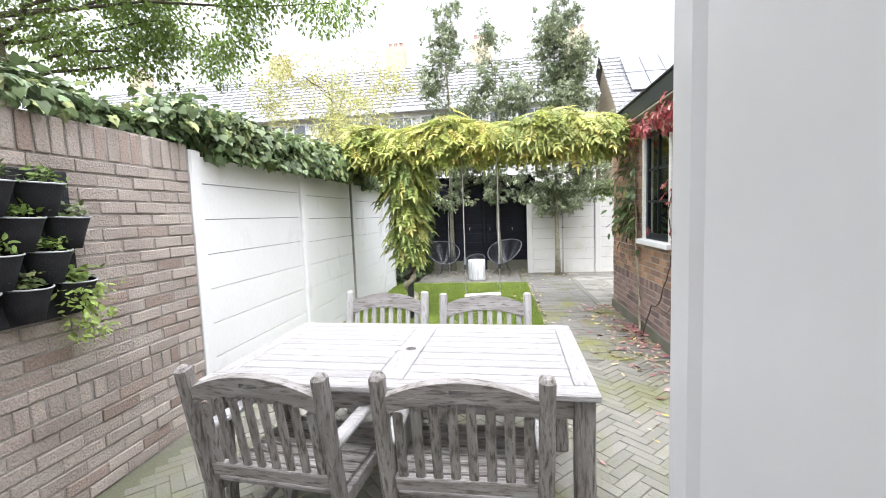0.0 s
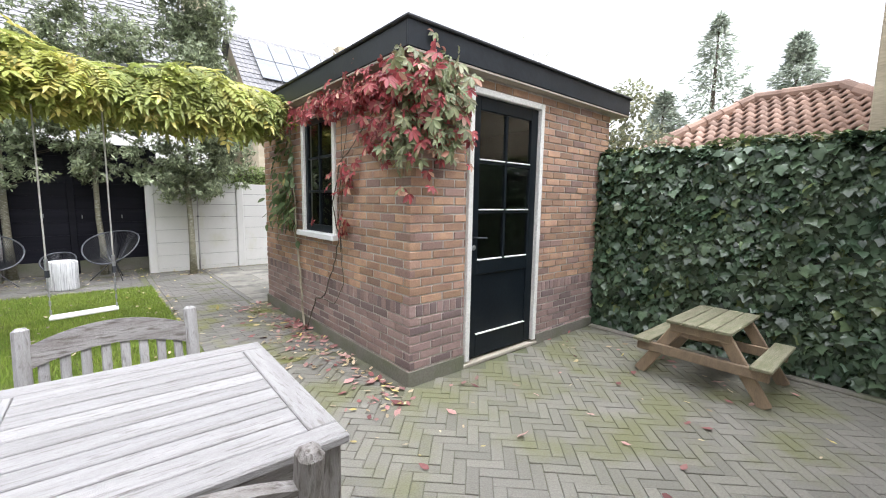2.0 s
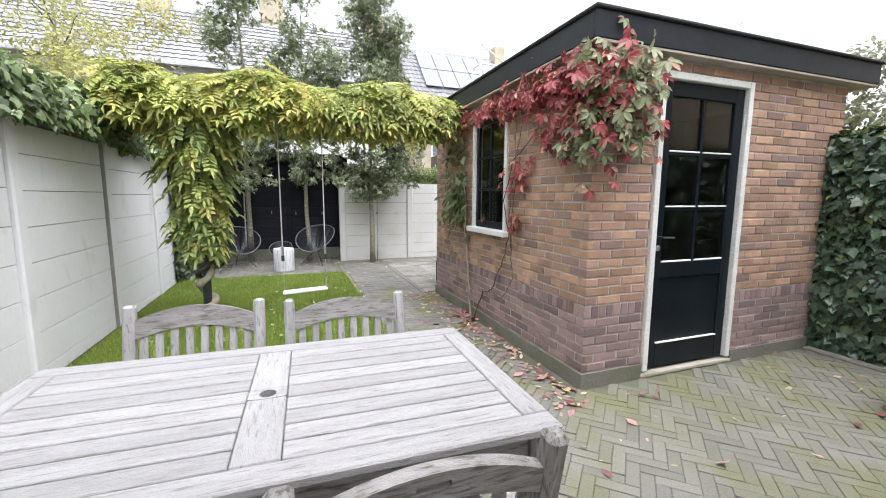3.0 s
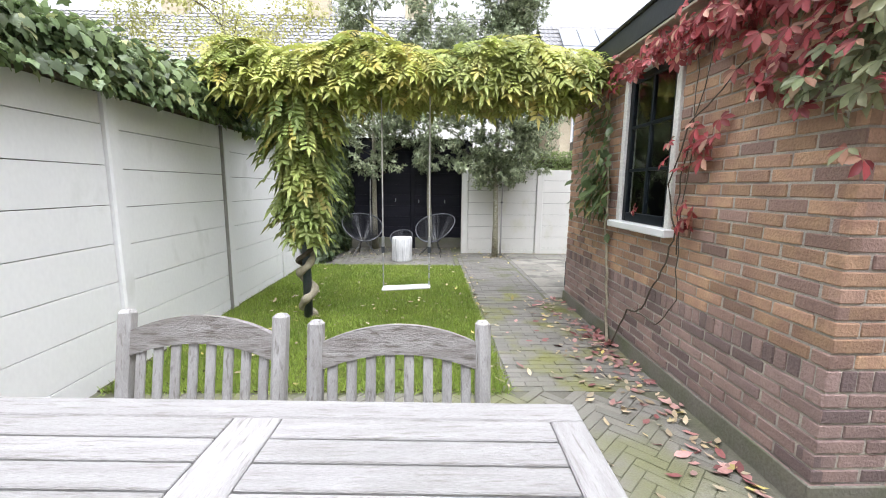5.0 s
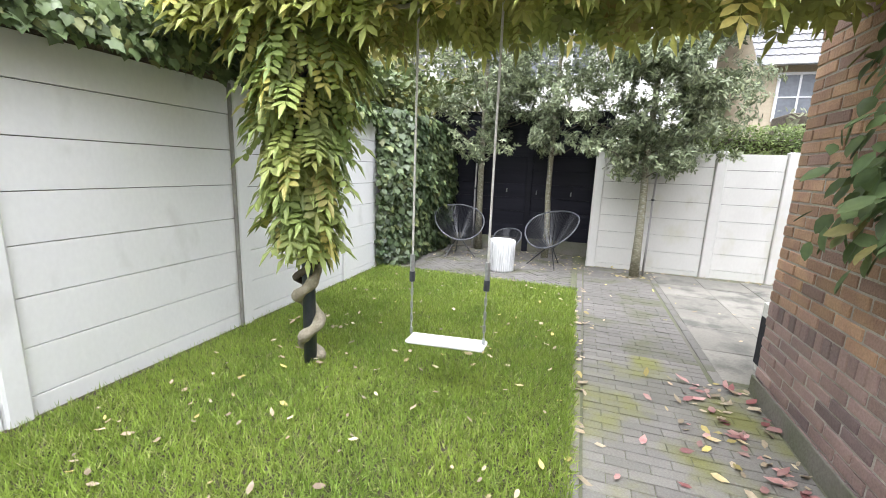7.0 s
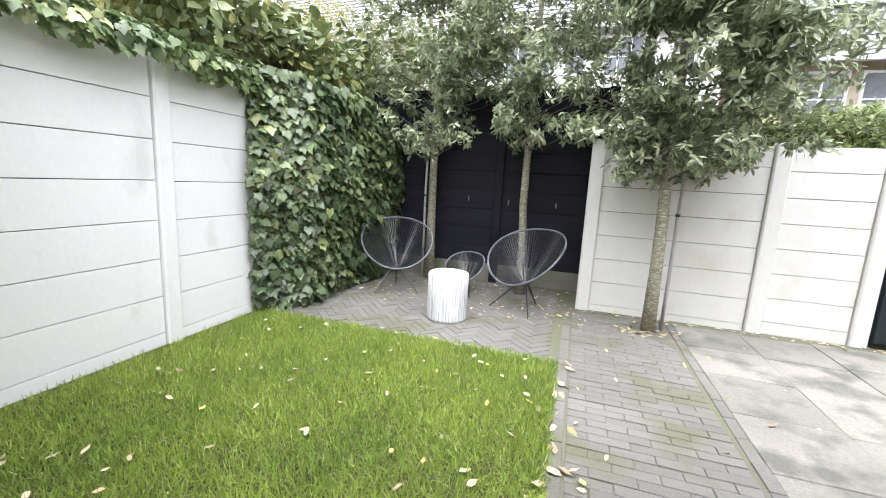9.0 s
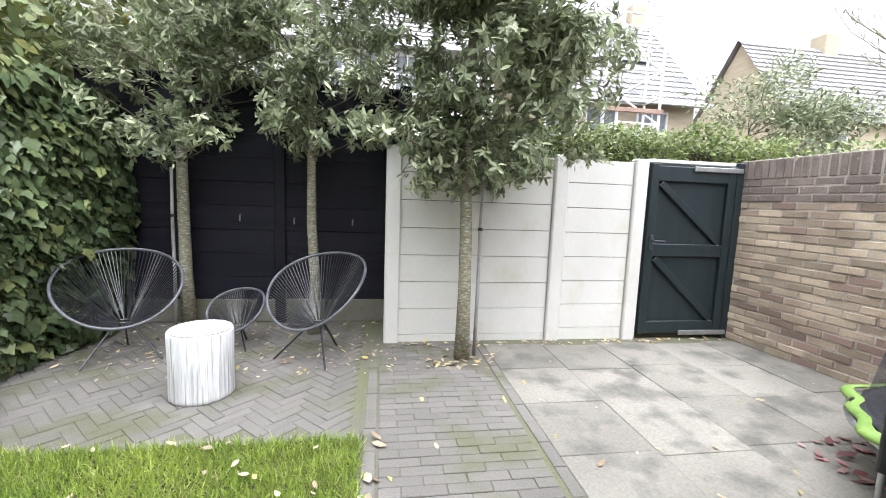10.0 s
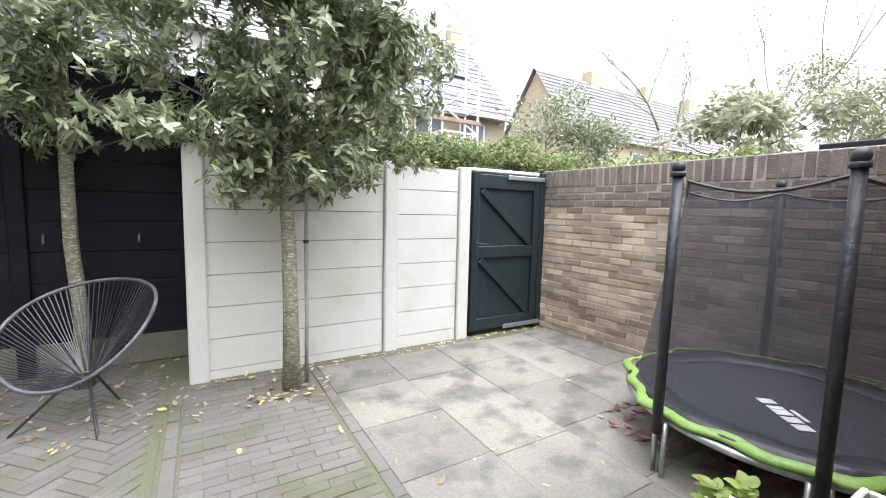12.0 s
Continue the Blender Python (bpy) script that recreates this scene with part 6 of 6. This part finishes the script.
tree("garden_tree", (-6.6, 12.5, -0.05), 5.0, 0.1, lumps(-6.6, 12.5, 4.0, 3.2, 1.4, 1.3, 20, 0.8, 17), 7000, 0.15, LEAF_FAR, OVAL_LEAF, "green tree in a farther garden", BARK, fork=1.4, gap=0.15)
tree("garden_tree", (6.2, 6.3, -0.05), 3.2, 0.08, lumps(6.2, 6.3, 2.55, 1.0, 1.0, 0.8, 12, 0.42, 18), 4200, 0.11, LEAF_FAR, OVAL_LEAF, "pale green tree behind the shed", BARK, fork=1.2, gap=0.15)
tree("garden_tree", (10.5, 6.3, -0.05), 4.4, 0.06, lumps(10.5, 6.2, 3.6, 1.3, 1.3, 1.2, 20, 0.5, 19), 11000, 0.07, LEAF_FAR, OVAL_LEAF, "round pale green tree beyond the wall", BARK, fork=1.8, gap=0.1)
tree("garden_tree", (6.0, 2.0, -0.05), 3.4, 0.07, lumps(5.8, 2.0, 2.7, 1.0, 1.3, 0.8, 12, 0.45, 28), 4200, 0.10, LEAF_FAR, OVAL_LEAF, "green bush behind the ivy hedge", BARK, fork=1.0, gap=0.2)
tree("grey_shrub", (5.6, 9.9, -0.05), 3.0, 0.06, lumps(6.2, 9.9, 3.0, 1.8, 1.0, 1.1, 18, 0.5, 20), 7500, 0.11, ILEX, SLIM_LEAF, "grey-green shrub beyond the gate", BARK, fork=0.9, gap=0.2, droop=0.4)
def bare_tree(base, height, label, seed):
    """A leafless tree: forking stems that thin out into twigs, with a few last leaves."""
    rs = random.Random(seed)
    t = thing("bare_tree", pose(*base), label, "tree")
    tips, twigs = [], Geo()

    def grow(p, d, length, r, level):
        pts, q, d = [p], p, d.copy()
        for _ in range(5):
            d = (d + Vector((rs.uniform(-1, 1), rs.uniform(-1, 1), rs.uniform(-0.4, 0.7))) * 0.13).normalized()
            q = q + d * length / 5
            pts.append(q)
        g = Geo() if level < 2 else twigs
        g.tube(pts, [r * (1 - 0.11 * i) for i in range(6)], 6 if level < 2 else 4)
        if level < 2:
            part("trunk" if level == 0 else "limb", g, BARK, t, "", True)
        if level > 1:
            tips.extend(pts[2:])
        if level < 4:
            for i in range((3, 4, 4, 3)[level]):
                a = pts[rs.randint(1, 5)]
                s = Vector((rs.uniform(-1, 1), rs.uniform(-1, 1), rs.uniform(0.1, 0.9)))
                grow(a, (d + s * 0.8).normalized(), length * rs.uniform(0.45, 0.7), r * 0.5, level + 1)

    grow(Vector((0, 0, 0)), Vector((-0.05, 0, 1)), height * 0.55, 0.055, 0)
    grow(Vector((0.15, -0.2, 0)), Vector((0.35, -0.55, 1)).normalized(), height * 0.75, 0.042, 0)
    part("twig", twigs, BARK, t)["kind"] = "stuff"
    at = np.array([tuple(rs.choice(tips)) for _ in range(420)])
    part("foliage", scatter("foliage", LEAF_FAR, *OVAL_LEAF, at, rough_dirs(420, (0, 0, 0.4), 0.7), rough_dirs(420, (0, 0, -0.6), 0.6), rng.uniform(0.03, 0.06, 420)), None, t)["kind"] = "stuff"


bare_tree((7.2, 8.0, -0.05), 5.6, "almost leafless tree beyond the wall", 5)
tree("magnolia", (-5.4, 7.0, -0.05), 3.4, 0.05, lumps(-4.9, 6.9, 2.8, 0.8, 0.8, 0.6, 9, 0.35, 23), 500, 0.2, LAUREL, OVAL_LEAF, "shrub with large glossy leaves", BARK_AND_SHADE, fork=1.0, gap=0.4, droop=0.6)


def low_hedge(name, lo, hi, n, material, size, label, gap=0.3):
    lo, hi = np.array(lo), np.array(hi)
    p = lo + rng.random((n, 3)) * (hi - lo)
    p[:, 1] = lo[1] + (p[:, 1] - lo[1]) * rng.random(n)
    top = np.array([noise.noise(Vector((q[0] * 1.6, q[1] * 1.6, 4))) for q in p]) * 0.12
    p[:, 2] += top * (p[:, 2] > (lo[2] + hi[2]) / 2)
    me = scatter(name, material, *OVAL_LEAF, p, rough_dirs(n, (0, -0.5, 0.7), 0.6), rough_dirs(n, (0, -0.3, 0.3), 0.7), rng.uniform(0.6, 1.3, n) * size)
    ob = tagged(new(name, me), label, "hedge", "", "stuff")
    # dark filling gives the inside of the hedge its shade by colour
    part("core", Geo().span((lo[0] + 0.05, lo[1] + 0.25, -0.05), (hi[0] - 0.05, hi[1] - 0.05, hi[2] - 0.15), 0.03), BARK_AND_SHADE, ob)
    return ob


low_hedge("privet_hedge", (-0.75, 6.85, 1.42), (3.2, 7.5, 2.05), 14000, PRIVET, 0.05, "clipped light green hedge above the rear fence")
low_hedge("garden_hedge", (2.75, 4.9, 1.3), (3.4, 8.2, 1.86), 4200, PRIVET, 0.055, "light green shrubs beyond the brick wall")
low_hedge("far_hedge", (-30, 14, 0.8), (-4.5, 15.5, 3.0), 9000, LEAF_FAR, 0.22, "green garden shrubs in front of the terrace")
low_hedge("far_hedge_right", (3.6, 13, 0.8), (24, 14.5, 3.2), 7000, LEAF_FAR, 0.2, "green garden shrubs in front of the houses")

# ---- lawn and fallen leaves ----
n = 165000
p = np.zeros((n, 3))
p[:, 1] = rng.uniform(0.97, 5.13, n) + rng.normal(0, 0.015, n)
p[:, 0] = -3.64 + rng.random(n) * (2.52 + np.clip((5.1 - p[:, 1]) * 0.014, 0, 0.06)) + rng.normal(0, 0.012, n)
p[:, 2] = 0.003
BLADE = ([(0, 0.05, 0), (0.55, 0.035, 0.06), (1, 0, 0.18), (0.55, -0.035, 0.06), (0, -0.05, 0)], [(0, 1, 3, 4), (1, 2, 3)])
lean = rng.normal(0, 0.42, (n, 3)) + np.array([0, 0, 1.0])
tagged(new("lawn", scatter("lawn", GRASS, *BLADE, p, rough_dirs(n, (0, 0, 0.05), 1.0), lean, rng.uniform(0.032, 0.068, n))), "bright green mown lawn strewn with leaves", "lawn", "", "stuff")


def litter(name, n, at, material, size, label):
    p = at(n)
    nor = rough_dirs(n, (0, 0, 1), 0.22)
    a = rng.uniform(0, 6.28, n)
    d = np.stack([np.cos(a), np.sin(a), np.zeros(n)], 1)
    shape = ([(0, 0, 0.05), (0.25, 0.2, 0.12), (0.65, 0.19, 0.08), (1, 0, 0.14), (0.65, -0.19, 0.05), (0.25, -0.2, 0.1)], OVAL_LEAF[1])
    tagged(new(name, scatter(name, material, *shape, p, nor, d, rng.uniform(0.6, 1.3, n) * size)), label, "leaves", "", "stuff")


def spread(x0, x1, y0, y1, z):
    return lambda n: np.stack([rng.uniform(x0, x1, n), rng.uniform(y0, y1, n), np.full(n, z)], 1)


def along_wall(n):
    y = rng.uniform(-0.25, 3.2, n)
    return np.stack([-0.05 - np.abs(rng.normal(0, 0.26, n)), y, np.full(n, 0.006)], 1)


litter("fallen_leaves_path", 150, along_wall, FALLEN_RED, 0.08, "fallen red creeper leaves along the shed wall")
litter("fallen_leaves_pale", 200, along_wall, FALLEN, 0.062, "fallen pale leaves along the shed wall")
litter("fallen_leaves_clump", 46, lambda n: np.stack([-0.05 - np.abs(rng.normal(0, 0.11, n)), rng.normal(1.9, 0.22, n), rng.uniform(0.006, 0.02, n)], 1), FALLEN_RED, 0.082, "clump of fallen red leaves at the creeper foot")
litter("fallen_leaves_patio", 38, spread(-1.1, 2.2, -1.9, 0.0, 0.006), FALLEN_RED, 0.075, "scattered red leaves on the patio")
litter("fallen_leaves_patio_pale", 46, spread(-1.1, 2.3, -2.2, 0.0, 0.006), FALLEN, 0.05, "scattered pale leaves on the patio")
litter("fallen_leaves_lawn", 200, spread(-3.5, -1.15, 1.0, 5.1, 0.042), FALLEN, 0.049, "yellow leaves lying on the lawn")
litter("fallen_leaves_edge", 50, lambda n: np.stack([rng.normal(-1.07, 0.05, n), rng.uniform(1.0, 5.1, n), np.full(n, 0.008)], 1), FALLEN, 0.07, "pale leaves along the lawn edge")
litter("fallen_leaves_rear", 240, spread(-3.3, -0.9, 5.9, 7.2, 0.006), FALLEN, 0.05, "pale leaves below the trees")
litter("fallen_leaves_slabs", 40, spread(-1.0, 2.2, 3.8, 6.5, 0.006), FALLEN, 0.05, "scattered pale leaves on the slabs")
litter("fallen_leaves_fence", 110, lambda n: np.stack([rng.uniform(-0.9, 2.3, n), 6.53 - np.abs(rng.normal(0, 0.05, n)), np.full(n, 0.007)], 1), FALLEN, 0.05, "leaves gathered along the fence foot")
litter("fallen_leaves_trampoline", 340, lambda n: np.stack([rng.uniform(1.2, 2.5, n), rng.uniform(3.25, 4.9, n), np.full(n, 0.006)], 1), FALLEN_RED, 0.085, "dark red leaves below the trampoline")
litter("fallen_leaves_tree", 40, lambda n: np.stack([rng.normal(-0.41, 0.16, n), rng.normal(6.10, 0.13, n), np.full(n, 0.008)], 1), FALLEN, 0.06, "leaves round the tree foot")

# ---- pieces: pavers, slabs and bricks ----
def box_mesh(name, s, b, material):
    return Geo().box((0, 0, 0), s, b).mesh(name, material)


def lay(parent, name, places, size, bevel, material, near, label):
    """Pieces with centre, turn about z and jitter: those in the near stretch singly, the rest joined."""
    me = box_mesh(name, size, bevel, material)
    rest, singles = Geo(), 0
    for (x, y, z, turn) in places:
        m = Matrix.Translation((x, y, z + random.uniform(-0.0025, 0.0025))) @ pose(0, 0, 0, random.uniform(-0.5, 0.5), random.uniform(-0.5, 0.5), turn + random.uniform(-0.7, 0.7))
        if near(x, y) and singles < 300:
            part(name, me, None, parent).matrix_local = m
            singles += 1
        else:
            rest.box((0, 0, 0), size, bevel, m)
    if rest.v:
        ob = part(name + "_field", rest, material, parent, label)
        ob["kind"] = "stuff"


def herringbone(x0, x1, y0, y1, L, inside, turn=45.0):
    n, w = 3, L / 3
    c, s = math.cos(radians(turn)), math.sin(radians(turn))
    cx, cy = (x0 + x1) / 2, (y0 + y1) / 2
    R = int(math.hypot(x1 - x0, y1 - y0) / 2 / w) + 4
    out = []
    for r in range(-R, R):
        for k in range(-R, R):
            if (k - r) % (2 * n) == 0:
                u, v, t = (k + n / 2) * w, (r + 0.5) * w, 0
            elif (r - (k - 2 * n + 1)) % (2 * n) == 0:
                u, v, t = (k + 0.5) * w, (r + n / 2) * w, 90
            else:
                continue
            x, y = cx + c * u - s * v, cy + s * u + c * v
            if inside(x, y):
                out.append((x, y, -0.025, turn + t))
    return out


PLN = 0.201
PS = (PLN - 0.0038, PLN / 3 - 0.0038, 0.05)
lay(patio, "paver", herringbone(-3.7, 2.9, -2.69, 1.0, PLN, lambda x, y: -3.62 < x < 2.8 and -2.65 < y < 0.965 and not (x > -0.07 and y > -0.07)),
    PS, 0.0025, PAVER, lambda x, y: -1.1 < x < 1.3 and -1.15 < y < -0.02, "field of grey herringbone pavers")
lay(rear_bed, "paver", herringbone(-3.7, -1.2, 5.1, 7.25, PLN, lambda x, y: -3.66 < x < -1.15 and 5.2 < y < 7.2), PS, 0.0025, PAVER_REAR,
    lambda x, y: y < 6.3, "field of dark herringbone pavers")
run, halves = [], []
yy, r = 1.0, 0
while yy < 6.55:
    off = (r % 2) * PLN / 2
    x = -1.03 + off
    xe = -0.06 if yy < 3.2 else -0.2
    while x < xe - 0.05:
        run.append((x + PLN / 2, yy + PLN / 6, -0.025, 0)) if x + PLN < xe + 0.06 and not ((x + 0.1 + 0.41) ** 2 + (yy - 6.16) ** 2 < 0.03) else None
        x += PLN
    if r % 2:
        halves.append((-1.03 + PLN / 4, yy + PLN / 6, -0.025, 0))
    ends = [q[0] + PLN / 2 for q in run if abs(q[1] - yy - PLN / 6) < 0.01 and q[3] == 0]
    if ends and xe + 0.05 - max(ends) > PLN / 2 and yy < 5.9:
        halves.append((max(ends) + PLN / 4, yy + PLN / 6, -0.025, 0))
    yy += PLN / 3
    r += 1
for k in range(int(5.5 / PLN)):
    run.append((-1.075, 1.0 + PLN * (k + 0.5), -0.022, 90))
    if k > 10:
        run.append((-0.165, 1.0 + PLN * (k + 0.5), -0.024, 90))
for k in range(int(2.5 / PLN)):
    run.append((-3.6 + PLN * (k + 0.5), 5.165, -0.024, 0))
lay(path_bed, "paver", [q for q in run if q[1] < 3.5], PS, 0.0025, PAVER_MOSS, lambda x, y: y < 2.9, "run of mossy path pavers")
lay(path_bed, "paver", [q for q in run if q[1] >= 3.5], PS, 0.0025, PAVER_REAR, lambda x, y: False, "run of dark grey path pavers")
HS = (PLN / 2 - 0.005, PS[1], 0.05)
lay(path_bed, "half_paver", [q for q in halves if q[1] < 3.5], HS, 0.0025, PAVER_MOSS, lambda x, y: y < 2.9, "cut pavers along the path edge")
lay(path_bed, "half_paver", [q for q in halves if q[1] >= 3.5], HS, 0.0025, PAVER_REAR, lambda x, y: True, "cut pavers along the path edge")
slab_me = box_mesh("slab", (0.528, 0.526, 0.04), 0.003, SLAB)
for i in range(5):
    for j in range(6):
        x, y = -0.135 + 0.532 * (i + 0.5), 6.48 - 0.53 * (j + 0.5) - (0.04 if i % 2 else 0)
        if y > 3.4:
            part("slab", slab_me, None, slab_bed).matrix_local = pose(x, y, -0.018 + random.uniform(-0.003, 0.003), random.uniform(-0.3, 0.3), random.uniform(-0.3, 0.3), random.uniform(-0.3, 0.3))


def brickwork(parent, m, length, z0, z1, course, holes, style, near, joint=0.011, worn=1.3):
    """Courses of bricks on the face of a wall that runs along local x and faces -y. style(z) gives the material and whether the course stands upright."""
    random.seed(int(length * 100))
    BL, D = 0.215, 0.05
    meshes, rest, singles, z, r = {}, {}, 0, z0, 0
    while z < z1 - 0.02:
        material, soldier = style(z)
        h = (BL * 0.5 if soldier == 1 else soldier) if soldier else course
        h = min(h, z1 - z)
        step = course if soldier else BL
        x = 0.0 if soldier else -(BL / 2) * (r % 2)
        while x < length - 0.005:
            a, b = max(x, 0.0), min(x + step, length)
            spans = [(a, b)]
            for hx0, hx1, hz0, hz1 in holes:
                if z + h / 2 > hz0 and z + h / 2 < hz1:
                    spans = [q for s0, s1 in spans for q in ((s0, min(s1, hx0)), (max(s0, hx1), s1)) if q[1] - q[0] > 0.02]
            for s0, s1 in spans:
                if s1 - s0 < 0.025:
                    continue
                w = s1 - s0 - joint
                key = (material.name, round(w, 2), round(h, 3))
                if key not in meshes:
                    meshes[key] = box_mesh("brick", (round(w, 2), D, h - joint), 0.004, material)
                q = m @ Matrix.Translation(((s0 + s1) / 2, D / 2 + 0.006 + random.uniform(-0.003, 0.002) * worn, z + h / 2)) @ pose(0, 0, 0, random.uniform(-0.6, 0.6) * worn, random.uniform(-0.5, 0.5) * worn, random.uniform(-0.5, 0.5) * worn)
                if singles < 300 and near((s0 + s1) / 2, z):
                    part("brick", meshes[key], None, parent).matrix_local = q
                    singles += 1
                else:
                    rest.setdefault(material.name, (material, Geo()))[1].box((0, 0, 0), (round(w, 2), D, h - joint), 0.004, q)
            x += step
        z += h
        r += 1
    for material, g in rest.values():
        ob = part("brick_field", g, material, parent)
        ob["kind"] = "stuff"


CO = 0.067


def shed_style(z):
    if z < 0.50:
        return BRICK_DARK, 0
    if z < 0.57:
        return BRICK_DARK, 0.098
    return BRICK, 0


brickwork(wall_shed_front, Matrix.Identity(4), SW, -0.02, SH - 0.005, CO, [(DX0 - 0.002, DX1 + 0.002, -1, DH + 0.002)], shed_style, lambda x, z: x < DX0 + 0.05 or z < 1.4)
brickwork(wall_shed_west, Matrix.Translation((0, SL, 0)) @ rot_to((0, -1, 0)), SL, -0.02, SH - 0.005, CO, [(SL - WY1 - 0.002, SL - WY0 + 0.002, WZ0, WZ1 + 0.002)],
          shed_style, lambda x, z: x > SL - 1.6 and 0.3 < z < 2.0)
brickwork(wall_west, Matrix.Translation((FX, -2.67, 0)) @ rot_to((0, 1, 0)), 2.38, 0.0, 1.95, 0.0718,
          [], lambda z: (BRICK_GREY, 0.19) if z > 1.74 else ((BRICK_GREY, 1) if 0.48 < z < 0.54 else (BRICK_GREY, 0)), lambda x, z: x > 0.9, 0.010, 2.2)


def old_style(z):
    if z > 1.53:
        return BRICK_COPE, 0.20
    if z > 1.32:
        return BRICK_COPE, 0
    return BRICK_OLD, 0


brickwork(wall_east, RM, r_len, 0.0, 1.72, CO, [], old_style, lambda x, z: x < 2.2, 0.012, 2.6)
